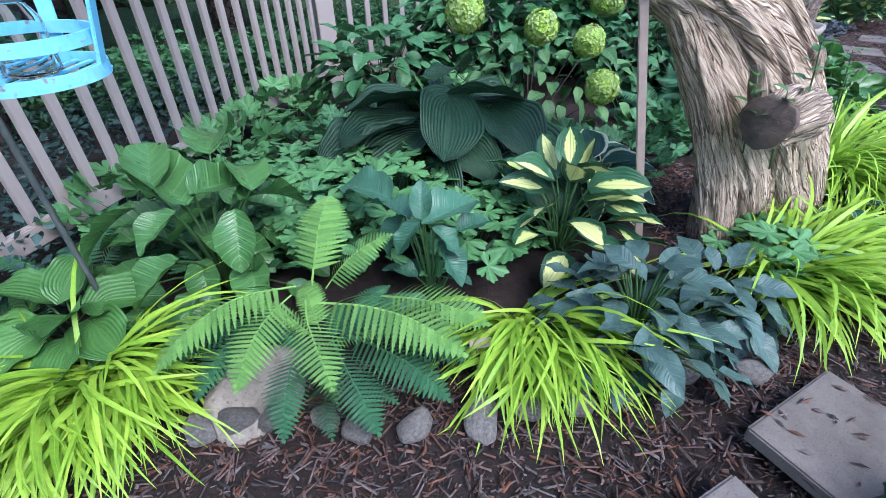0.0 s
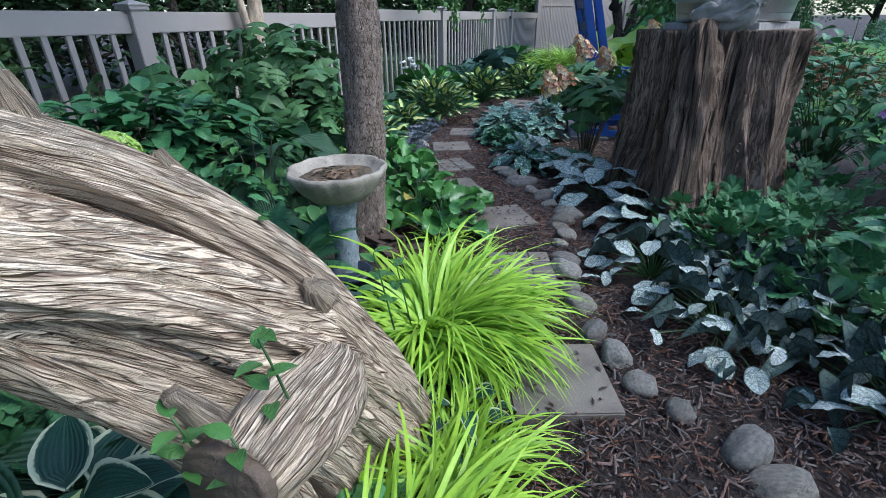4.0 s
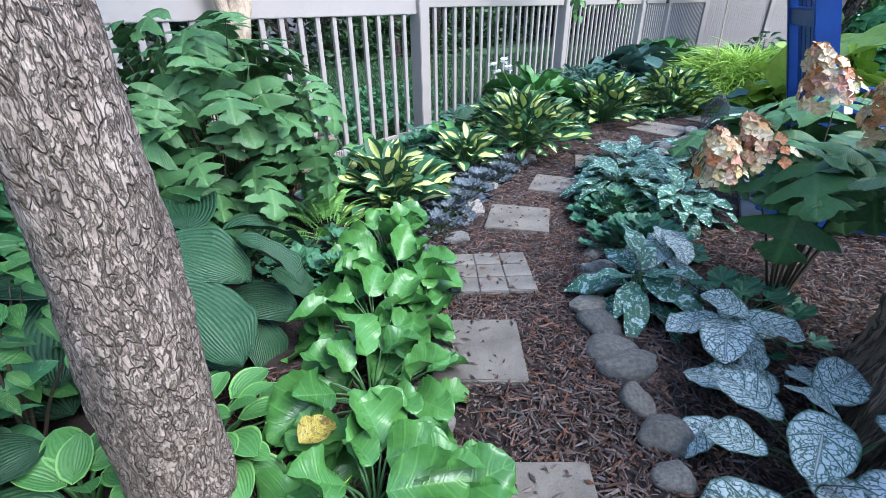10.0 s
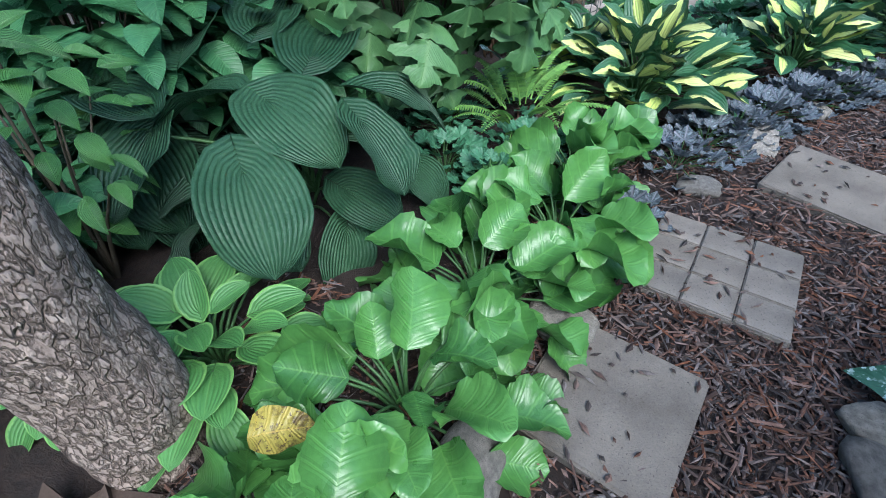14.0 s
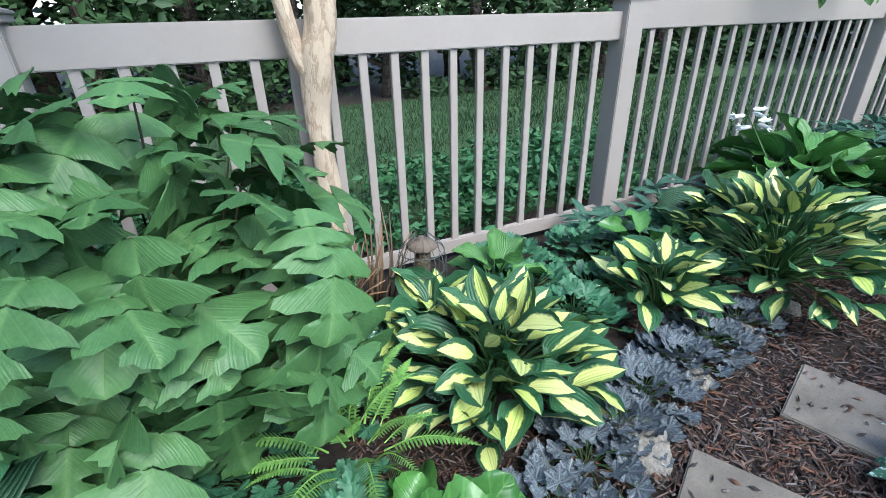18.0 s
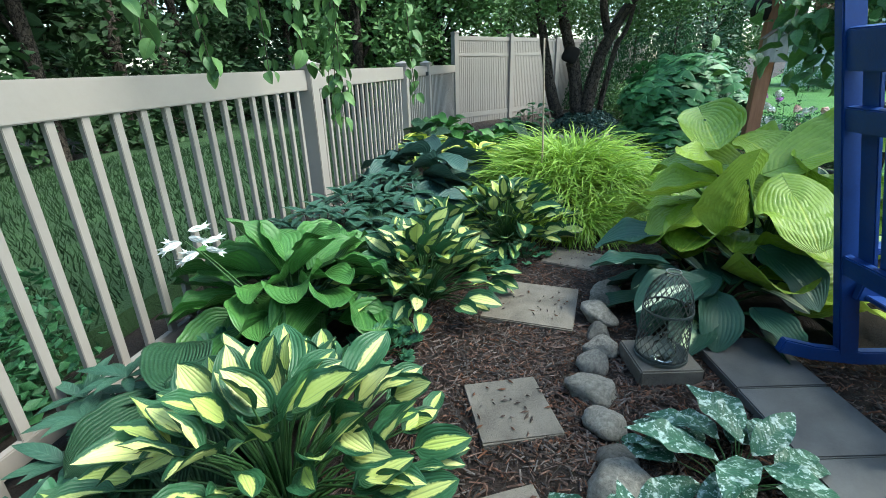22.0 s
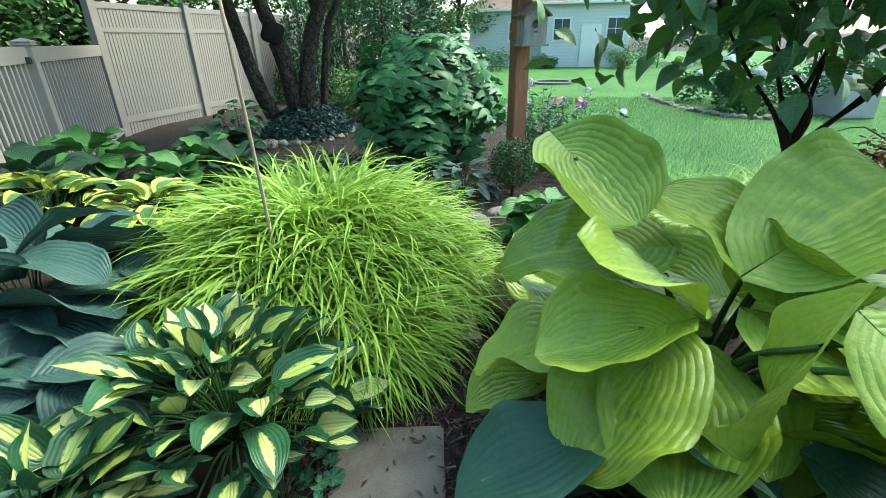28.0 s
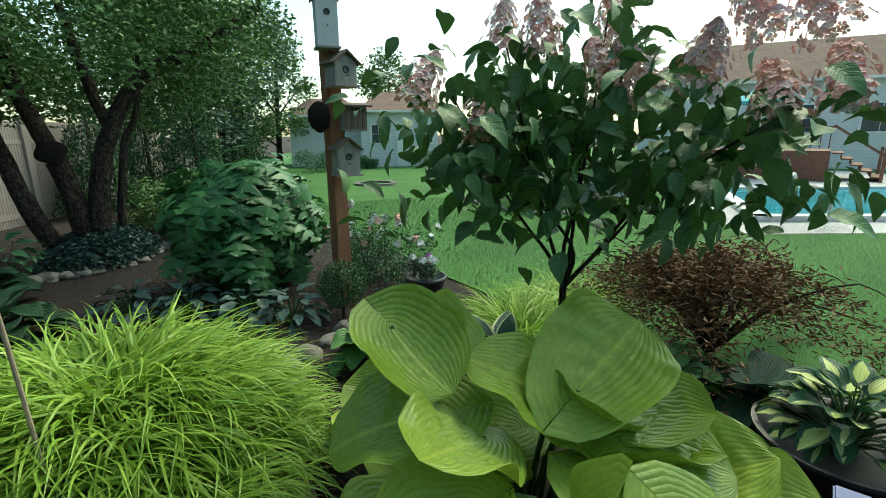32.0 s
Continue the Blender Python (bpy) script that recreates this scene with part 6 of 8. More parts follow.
clump("lungwort", gz(2.98, 5.75), LF["lung"], 9, 0.3, 0.2, "silver-grey lance-leaved plant at the foot of the fence", "lungwort", (60, 20), 0.1, (0.7, 1.0), seed=162)

for i in range(9):
    q = FB + FD * (-0.6 + 0.52 * i) - FN * (0.42 + 0.1 * (i % 3))
    clump("green_heuchera", gz(q.x, q.y), LF["heuch_g"], 40, 0.32, 0.2, "low green heuchera with ruffled leaves", "heuchera", (50, 5), 0.05, (0.9, 1.5), seed=260 + i, stem_r=0.003, merge=True)

# ---- trunks and trees ----
def fibrous(seed, amp, turn=26, slow=1.6):
    """Skin of stringy bark: ridges that run along and wander."""
    def f(a, l, r):
        p = Vector((math.cos(a) * 1.2, math.sin(a) * 1.2, l * slow + seed))
        w = noise.noise(p * 1.3) * 2.2
        ridge = 1 - abs(noise.noise(Vector((math.cos(a + 0.12 * w) * turn * 0.16, math.sin(a + 0.12 * w) * turn * 0.16, l * slow * 1.1 + seed))))
        return amp * (ridge ** 3 - 0.5) + amp * 1.2 * noise.noise(p * 2.0)
    return f


def plated(seed, amp):
    def f(a, l, r):
        p = Vector((math.cos(a) * 5, math.sin(a) * 5, l * 11 + seed))
        return amp * (abs(noise.noise(p)) ** 0.7 - 0.4) + amp * 1.3 * noise.noise(p * 0.23)
    return f


lt = empty("leaning_cedar", (1.75, 2.25, -0.05), "leaning old cedar trunk with pale stringy bark", "tree trunk")
o = Vector((1.75, 2.25, -0.05))


def rel(pts, origin):
    return [(x - origin.x, y - origin.y, z - origin.z, r) for x, y, z, r in pts]


def strand(name, pts, n, seg, seed, amp, turn, label=""):
    v, f, uv = tube(rel(pts, o), n, seg, fibrous(seed, amp, turn))
    return link_mesh(name, v, f, M["cedar"], lt, label, uv)


strand("trunk", [(1.66, 2.02, -0.12, 0.14), (1.54, 1.98, 0.22, 0.125), (1.36, 1.92, 0.55, 0.115), (1.2, 1.89, 0.73, 0.118), (1.06, 1.88, 0.86, 0.12), (0.9, 1.87, 0.97, 0.125), (0.6, 1.83, 1.17, 0.135), (0.2, 1.75, 1.45, 0.15), (-0.45, 1.58, 1.95, 0.16), (-1.3, 1.25, 2.9, 0.15), (-1.8, 1.0, 4.2, 0.13)], 170, 150, 1, 0.022, 34)
strand("lower_strand", [(1.25, 1.86, -0.12, 0.095), (1.18, 1.86, 0.25, 0.08), (1.05, 1.84, 0.56, 0.075), (0.92, 1.84, 0.8, 0.073), (0.8, 1.82, 0.98, 0.07), (0.5, 1.79, 1.22, 0.06)], 90, 90, 5, 0.015, 26)
strand("upper_strand", [(1.76, 2.0, -0.12, 0.09), (1.68, 1.97, 0.14, 0.078), (1.55, 1.95, 0.43, 0.072), (1.42, 1.94, 0.68, 0.07), (1.29, 1.95, 0.86, 0.068), (1.1, 1.96, 1.04, 0.07), (0.92, 1.96, 1.16, 0.075), (0.5, 1.92, 1.42, 0.08), (-0.2, 1.78, 1.9, 0.08)], 100, 80, 9, 0.013, 24)
strand("middle_strand", [(1.44, 1.95, -0.12, 0.11), (1.36, 1.92, 0.2, 0.1), (1.2, 1.88, 0.5, 0.095), (1.04, 1.86, 0.74, 0.09), (0.84, 1.84, 0.96, 0.09), (0.5, 1.8, 1.2, 0.085)], 90, 80, 17, 0.015, 26)
strand("stub", [(1.42, 1.86, 0.5, 0.07), (1.34, 1.72, 0.58, 0.09), (1.22, 1.63, 0.61, 0.1), (1.115, 1.566, 0.612, 0.092)], 34, 48, 13, 0.018, 40, "sawn-off stub of a limb")
d = Vector((-0.8, -0.55, 0.14)).normalized()
part("cut_face", lathe_bm([(0.084, -0.03), (0.088, 0.012), (0.084, 0.02), (0.074, 0.016), (0.07, 0.02), (0.05, 0.018), (0.046, 0.021), (0.024, 0.017), (0.01, 0.02)], 32, lambda a, z: 0.08 * math.sin(3 * a) + 0.03 * math.sin(11 * a)), M["cut_wood"], lt, "dark weathered sawn face", True, Matrix.Translation(Vector((1.1, 1.556, 0.613)) - o) @ d.to_track_quat("Z", "Y").to_matrix().to_4x4())
for i, (p, q, r) in enumerate((((1.13, 1.66, 0.60), (1.06, 1.64, 0.78), 0.034), ((1.27, 1.74, 0.56), (1.24, 1.7, 0.68), 0.045), ((1.41, 1.9, 0.70), (1.38, 1.84, 0.78), 0.045), ((1.2, 1.97, 1.0), (1.16, 1.97, 1.1), 0.026), ((0.98, 1.97, 1.16), (0.97, 1.96, 1.26), 0.03), ((0.86, 1.95, 1.22), (0.87, 1.94, 1.3), 0.022))):
    strand("knot", [(*p, r), (*[(a + b) / 2 for a, b in zip(p, q)], r * 0.85), (*q, r * 0.45)], 10, 16, i, 0.01, 30, "broken knot of old wood")
s = Soup()
r = random.Random(4)
for i in range(70):
    t = r.random()
    base = Vector((1.5, 1.97, 0.32)).lerp(Vector((0.3, 1.76, 1.38)), t)
    a = r.uniform(0, 6.28)
    n1 = Vector((-0.1, -0.95, 0.1))
    p = base + (n1.normalized() * math.cos(a) + Vector((0.3, 0.1, 0.9)).normalized() * math.sin(a)) * 0.135 - o
    dr = Vector((-0.7, -0.15, 0.6)) * r.uniform(0.04, 0.14) + Vector((r.uniform(-1, 1), r.uniform(-1, 1), r.uniform(-1, 0.3))) * 0.025
    s.tube([(*p, 0.003), (*(p + dr * 0.5 + Vector((0, 0, 0.008))), 0.0035), (*(p + dr), 0.001)], 4, 4)
tagged(s.make("bark_shreds", M["cedar"], lt, "loose shreds of pale bark"), kind="stuff")
st = part("metal_stake", box_bm(0.034, 0.012, 1.3, (0, 0, 0.5), 0.003), M["brown_iron"], None, "", m=pose(0.89, 1.77, -0.08, 0, -12, 0))
tagged(st, "thin flat brown stake stuck in the bed", "stake")

tw = empty("trunk_sprouts", (1.6, 1.95, 0.0), "young leafy shoots sprouting beside the leaning trunk", "sprout")
for i, (x, y, z) in enumerate(((1.05, 1.62, 0.75), (1.12, 1.55, 0.72), (1.3, 1.95, 0.95), (0.98, 1.98, 1.28), (1.75, 2.1, 0.62), (1.2, 1.6, 0.86), (1.6, 1.95, 0.75))):
    s = Soup()
    s.tube([(x - 1.55, y - 1.95, z - 0.28, 0.004), (x - 1.58, y - 1.95, z - 0.1, 0.003), (x - 1.6, y - 1.95, z, 0.002)], 4, 4)
    s.make("stem", M["stem"], tw)
    for k in range(6):
        shared("leaf", LF["dogwood"][k % 3], tw, Matrix.Translation((x - 1.6, y - 1.95, z - 0.03 * k)) @ pose(0, 0, 0, 30, 0, 137 * k + i * 40) @ Matrix.Scale(0.55, 4))

t2 = empty("tree", (2.4, 3.62, -0.05), "upright garden tree with rough grey-brown bark", "tree")
v, f, uv = tube([(0.0, 0.0, -0.1, 0.15), (0.0, 0.0, 0.12, 0.136), (0.03, -0.02, 0.7, 0.124), (0.05, -0.03, 1.4, 0.118), (0.05, -0.01, 1.75, 0.12), (-0.02, 0.03, 2.4, 0.09), (-0.2, 0.08, 4.2, 0.06)], 110, 64, plated(2, 0.014))
link_mesh("trunk", v, f, M["oak_bark"], t2, "", uv)
v, f, uv = tube([(0.06, -0.01, 1.42, 0.07), (0.16, 0.02, 1.6, 0.06), (0.28, 0.06, 1.95, 0.05), (0.6, 0.16, 3.4, 0.03)], 24, 24, plated(6, 0.008))
link_mesh("limb", v, f, M["oak_bark"], t2, "", uv)

# Crown and limbs are unseen, added overhead to shade the bed by the fence.
g = np.random.default_rng(77)
cc = [(g.uniform(-1.5, 0.3), g.uniform(0.0, 1.9), g.uniform(3.3, 4.6)) for _ in range(16)]
leaf_cloud("crown", puffs(cc, [0.65] * len(cc), 420, 31), 0.11, M["tree_leaf"], t2, seed=32)
for i, (x, y, z) in enumerate(cc[::3]):
    v, f, uv = tube([(-0.1, 0.08, 2.1, 0.05), (x * 0.5 - 0.1, y * 0.5, z * 0.85, 0.03), (x, y, z, 0.012)], 10, 8)
    link_mesh("limb", v, f, M["oak_bark"], t2, "", uv)

pt = empty("pale_tree", (2.7, 6.48, -0.02), "young tree with pale smooth bark cut short", "tree")
v, f, uv = tube([(0, 0, -0.1, 0.075), (0.0, 0.0, 0.4, 0.06), (-0.03, 0.02, 0.9, 0.062), (0.0, 0.03, 1.25, 0.075), (0.04, 0.05, 1.5, 0.07), (0.06, 0.06, 2.6, 0.05)], 50, 28, lambda a, l, r: 0.012 * noise.noise((math.cos(a) * 1.5, math.sin(a) * 1.5, l * 4)))
link_mesh("trunk", v, f, M["pale_bark"], pt, "", uv)
v, f, uv = tube([(-0.01, 0.02, 1.15, 0.045), (-0.1, 0.0, 1.4, 0.04), (-0.2, 0.0, 2.4, 0.025)], 20, 18)
link_mesh("limb", v, f, M["pale_bark"], pt, "", uv)
s = Soup()
r = random.Random(6)
for i in range(60):
    a, b = r.uniform(0, 6.28), r.uniform(0.05, 0.22)
    s.tube([(b * math.cos(a), b * math.sin(a), 0, 0.008), (b * 1.2 * math.cos(a), b * 1.2 * math.sin(a), 0.2, 0.007), (b * 1.6 * math.cos(a + 0.4), b * 1.6 * math.sin(a + 0.4), r.uniform(0.25, 0.5), 0.003)], 4, 5)
tagged(s.make("dry_stalks", M["dry_leaf"], m=Matrix.Translation((2.8, 6.36, -0.02))), "bundle of dry brown stalks at the foot of the pale tree", "dry stalks", kind="stuff")

# ---- the stump and its tub ----
sp = empty("tree_stump", (4.9, 2.7, 0.0), "huge weathered dark tree stump with deep cracks", "stump")


def stump_skin(a, l, r):
    a += 0.10 * noise.noise((math.cos(a) * 2, math.sin(a) * 2, l * 1.6))
    p = Vector((math.cos(a) * 2.2, math.sin(a) * 2.2, l * 0.35))
    q = Vector((math.cos(a) * 5.5, math.sin(a) * 5.5, l * 0.55 + 4))
    flute = (1 - abs(noise.noise(q))) ** 3
    fine = (1 - abs(noise.noise(Vector((q.x * 2.6, q.y * 2.6, q.z * 1.8))))) ** 2
    return 0.10 * noise.noise(p) + 0.11 * (flute - 0.5) + 0.035 * (fine - 0.5) - 0.10 * max(0, noise.noise(q * 0.8 + Vector((3, 1, 7))) - 0.12)


v, f, uv = tube([(0, 0, -0.1, 0.64), (0, 0, 0.1, 0.61), (0, 0, 0.5, 0.55), (0, 0, 0.95, 0.515), (0.0, 0.0, 1.24, 0.505)], 70, 300, stump_skin)
link_mesh("trunk", v, f, M["stump"], sp, "", uv)
v, f, uv = tube([(-0.84, -0.36, -0.1, 0.17), (-0.76, -0.3, 0.35, 0.14), (-0.66, -0.22, 0.85, 0.12), (-0.58, -0.16, 1.2, 0.09), (-0.55, -0.15, 1.3, 0.04)], 40, 60, fibrous(21, 0.045, 40))
link_mesh("buttress", v, f, M["stump"], sp, "upright slab of split grey wood", uv)
v, f, uv = tube([(-0.17, 0, 0, 0.05), (-0.1, 0.01, 0.01, 0.085), (0.05, 0, -0.01, 0.1), (0.16, 0.01, 0.02, 0.07), (0.22, 0, 0.03, 0.02)], 40, 60, fibrous(33, 0.045, 50, 5.0))
link_mesh("bark_slab", v, f, M["grey_wood"], sp, "broken slab of pale weathered wood", uv, True, pose(-0.46, -0.2, 1.33, 20, -20, -62) @ Matrix.Diagonal((1, 0.4, 1, 1)))
s = Soup()
for i in range(34):
    a, z = r.uniform(2.6, 4.4), r.choice((0.35, 0.45, 0.6, 0.85)) + r.uniform(-0.12, 0.12)
    q = 0.58 - 0.05 * z
    p = (q * math.cos(a), q * math.sin(a), z)
    w = r.uniform(0.006, 0.014)
    s.tube([(p[0], p[1], p[2], w), (p[0] * 1.03, p[1] * 1.03, p[2], w * 0.9), (p[0] * 1.04, p[1] * 1.04, p[2], w * 0.2)], 4, 8)
tagged(s.make("fungus", M["silt"], sp, "small pale bracket fungi"), kind="stuff")
tub = empty("metal_tub", (5.0, 2.72, 1.29), "galvanised steel wash tub standing on the stump", "tub")
part("body", lathe_bm([(0.36, 0), (0.365, 0.02), (0.38, 0.12), (0.386, 0.125), (0.384, 0.13), (0.4, 0.30), (0.41, 0.44), (0.425, 0.445), (0.425, 0.465), (0.40, 0.465), (0.37, 0.05), (0.02, 0.04)], 56), M["zinc"], tub, smooth=True)
part("base", box_bm(0.66, 0.66, 0.05, (0.02, 0, -0.03), 0.006), M["grey_wood"], tub, "weathered board under the tub")
for q in (70, 250):
    s = Soup()
    s.tube([(0.41, -0.09, 0.36, 0.009), (0.46, -0.07, 0.34, 0.009), (0.46, 0.07, 0.34, 0.009), (0.41, 0.09, 0.36, 0.009)], 10, 8)
    s.make("handle", M["zinc"], tub, m=pose(0, 0, 0, 0, 0, q))

# ---- bird bath and pots ----
bb = empty("bird_bath", (2.02, 3.13, -0.09), "cast concrete bird bath with scalloped rim and blue-grey stem", "bird bath")
scal = lambda a, z: (0.075 * abs(math.sin(4.5 * a)) ** 0.7 + 0.03 * math.sin(2 * a + 1) + 0.012 * math.sin(23 * a + z * 40)) * max(0, min(1, (z - 0.58) * 8))
part("stem", lathe_bm([(0.14, 0), (0.145, 0.03), (0.11, 0.07), (0.076, 0.12), (0.07, 0.18), (0.066, 0.24), (0.068, 0.3), (0.066, 0.36), (0.07, 0.42), (0.074, 0.48), (0.09, 0.56), (0.11, 0.6)], 40, lambda a, z: 0.16 * math.sin(3 * a + z * 9) * math.sin(z * 30 + a * 2)), M["blue_concrete"], bb, "blue-tinted carved stem", True)
part("bowl", lathe_bm([(0.1, 0.57), (0.16, 0.585), (0.2, 0.63), (0.226, 0.68), (0.238, 0.705), (0.242, 0.725), (0.236, 0.738), (0.226, 0.738), (0.216, 0.722), (0.19, 0.69), (0.11, 0.668), (0.02, 0.67)], 72, scal), M["concrete"], bb, "pale scalloped bowl", True)
part("sediment", lathe_bm([(0.2, 0.68), (0.195, 0.69), (0.1, 0.686), (0.02, 0.684)], 40, lambda a, z: 0.06 * math.sin(5 * a)), M["silt"], bb, "dried leaf litter in the bowl", True)
s = Soup()
r = random.Random(17)
for i in range(120):
    a, q, l = r.uniform(0, 6.28), r.uniform(0, 0.17), r.uniform(0.008, 0.035)
    x, y, c = q * math.cos(a), q * math.sin(a), r.uniform(0, 6.28)
    dx, dy = l * math.cos(c), l * math.sin(c)
    s.add([(x - dx, y - dy, 0.694), (x + dy * 0.3, y - dx * 0.3, 0.7), (x + dx, y + dy, 0.697), (x - dy * 0.3, y + dx * 0.3, 0.706)], [(0, 1, 2, 3)])
tagged(s.make("leaf_litter", M["dry_leaf"], bb, "dry leaves and twigs in the bowl"), kind="stuff")
pot = empty("glazed_pot", pose(1.74, 3.12, -0.06) @ Matrix.Scale(0.85, 4), "dark blue glazed plant pot", "plant pot")
part("body", lathe_bm([(0.11, 0), (0.13, 0.02), (0.155, 0.14), (0.165, 0.2), (0.175, 0.205), (0.175, 0.235), (0.15, 0.235), (0.14, 0.19), (0.02, 0.18)], 36), M["blue_pot"], pot, smooth=True)
part("band", lathe_bm([(0.168, 0.165), (0.17, 0.17), (0.171, 0.185), (0.168, 0.19)], 36, lambda a, z: 0.01 * math.sin(20 * a)), M["slab"], pot, "pale zigzag band", True)
pot = empty("small_pot", (1.98, 3.0, -0.04), "small dark pot with a looped wire handle", "plant pot")
part("body", lathe_bm([(0.08, 0), (0.1, 0.02), (0.11, 0.12), (0.118, 0.125), (0.118, 0.145), (0.1, 0.145), (0.095, 0.1), (0.02, 0.09)], 32), M["blue_pot"], pot, smooth=True)
s = Soup()
s.tube([(-0.09, -0.06, 0.13, 0.006), (-0.15, -0.09, 0.1, 0.006), (-0.17, -0.08, 0.0, 0.006), (-0.12, -0.09, -0.0, 0.006), (-0.13, -0.09, 0.07, 0.006)], 16, 6)
s.make("handle", M["tin"], pot)
s = Soup()
for i in range(26):
    x, y = 2.25 + r.uniform(-0.35, 0.3), 3.2 + r.uniform(-0.2, 0.25)
    a, l = r.uniform(0, 6.28), r.uniform(0.05, 0.13)
    dx, dy = math.cos(a) * l, math.sin(a) * l
    z = r.uniform(0.0, 0.05)
    s.add([(x - dx, y - dy, z), (x + dy * 0.5, y - dx * 0.5, z + 0.02), (x + dx, y + dy, z + r.uniform(0, 0.05)), (x - dy * 0.5, y + dx * 0.5, z + 0.01), (x - dx, y - dy, z - 0.012), (x + dy * 0.5, y - dx * 0.5, z + 0.008), (x + dx, y + dy, z), (x - dy * 0.5, y + dx * 0.5, z - 0.002)], [(0, 1, 2, 3), (7, 6, 5, 4), (0, 4, 5, 1), (1, 5, 6, 2), (2, 6, 7, 3), (3, 7, 4, 0)])
tagged(s.make("bark_pieces", M["stump"], smooth=False), "flat dark pieces of fallen bark under the tree", "bark", kind="stuff")

# ---- lantern ----
ln = empty("hanging_lantern", (-0.91, 1.06, 0.915), "chipped sky-blue metal ring lantern holding a glass jar", "lantern")


def ring(R, r0, z, h, seg=48):
    return lathe_bm([(R - r0, z), (R, z), (R, z + h), (R - r0, z + h), (R - r0, z)], seg, None, False)


for R, z in ((0.145, 0.0), (0.145, 0.07)):
    part("ring", ring(R, 0.006, z, 0.028), M["lantern_blue"], ln)
for i in range(7):
    x = -0.12 + 0.04 * i
    w = math.sqrt(0.143 ** 2 - x * x)
    part("floor_bar", box_bm(0.012, 2 * w, 0.006, (x, 0, 0.008), 0.001), M["lantern_blue"], ln)
for i in range(4):
    a = radians(12 + 90 * i)
    part("upright", box_bm(0.035, 0.008, 0.5, (0, 0, 0.25), 0.002), M["lantern_blue"], ln, m=Matrix.Translation((0.135 * math.cos(a), 0.135 * math.sin(a), 0)) @ pose(0, 0, 0, 0, 0, math.degrees(a) + 90) @ pose(0, 0, 0, 12, 0, 0))
part("jar", lathe_bm([(0.045, 0.012), (0.055, 0.02), (0.056, 0.12), (0.04, 0.15), (0.038, 0.16), (0.036, 0.15), (0.052, 0.118), (0.05, 0.022), (0.02, 0.018)], 32), M["glass"], ln, "clear glass jar", True)
part("lid", lathe_bm([(0.042, 0.155), (0.044, 0.16), (0.044, 0.19), (0.04, 0.195), (0.01, 0.196)], 32), M["tin"], ln, "grey screw lid", True)
s = Soup()
s.tube([(0.0, 0.0, 0.5, 0.006), (-0.02, 0.05, 0.9, 0.006), (-0.1, 0.12, 1.2, 0.008)], 8, 6)
s.tube([(-0.1, 0.12, 1.2, 0.008), (-0.3, 0.2, 1.1, 0.01), (-0.36, 0.22, 0.3, 0.01), (-0.36, 0.22, -1.08, 0.01)], 14, 6)
s.make("hook", M["dark_iron"], ln, "dark iron shepherd's hook")

tg = empty("plant_tag", (0.12, 0.98, 0.0), "small brown plant label on wire legs", "plant label")
part("plate", box_bm(0.09, 0.004, 0.03, (0, 0, 0.11), 0.001), M["brown_iron"], tg, m=pose(0, 0, 0, -25, 0, 12))
for x in (-0.03, 0.03):
    s = Soup()
    s.tube([(x, 0.02, -0.05, 0.002), (x, 0.02, 0.05, 0.002), (x, 0.03, 0.1, 0.002)], 4, 5)
    s.make("leg", M["dark_iron"], tg)
cs = part("carved_stone", lathe_bm([(0.12, 0.0), (0.15, 0.03), (0.16, 0.09), (0.14, 0.14), (0.11, 0.15), (0.07, 0.11), (0.02, 0.09)], 36, lambda a, z: 0.12 * math.sin(2 * a + 0.5) + 0.05 * math.sin(5 * a)), M["concrete"], None, "", True, pose(-0.62, 0.98, -0.13, 20, -10, 30))
tagged(cs, "weathered grey carved stone dish among the edging stones", "stone ornament")

# ---- bird feeder, cloche, chair ----
fd = empty("bird_feeder", (3.18, 6.3, 0.06), "round wire-caged bird feeder with a purple-brown lid", "bird feeder")
part("tube", lathe_bm([(0.03, 0.1), (0.04, 0.1), (0.04, 0.30), (0.03, 0.31)], 24), M["silt"], fd, "clear tube filled with seed", True)
part("lid", lathe_bm([(0.075, 0.32), (0.08, 0.325), (0.06, 0.35), (0.012, 0.362), (0.012, 0.38)], 28), M["roof_wood"], fd, "purple-brown lid", True)
part("tray", lathe_bm([(0.03, 0.05), (0.07, 0.06), (0.08, 0.09), (0.075, 0.09), (0.05, 0.07)], 28), M["dark_iron"], fd, "", True)
for z in (0.1, 0.2, 0.3):
    part("cage_ring", ring(0.115, 0.004, z, 0.004), M["dark_iron"], fd)
for i in range(14):
    a = 2 * math.pi * i / 14
    s = Soup()
    s.tube([(0.05 * math.cos(a), 0.05 * math.sin(a), 0.04, 0.002), (0.115 * math.cos(a), 0.115 * math.sin(a), 0.12, 0.002), (0.115 * math.cos(a), 0.115 * math.sin(a), 0.3, 0.002), (0.03 * math.cos(a), 0.03 * math.sin(a), 0.4, 0.002)], 10, 4)
    s.make("cage_wire", M["dark_iron"], fd)

cl = empty("wire_cloche", (6.88, 6.01, 0.078), "dark wire mesh cloche standing over a glass jar", "cloche")
wire = Soup()


def cloche_r(z):
    return 0.125 - 0.012 * z / 0.26 if z < 0.26 else 0.108 * math.sqrt(max(0.02, 1 - ((z - 0.26) / 0.19) ** 2)) + 0.005


rows, cols = 16, 22
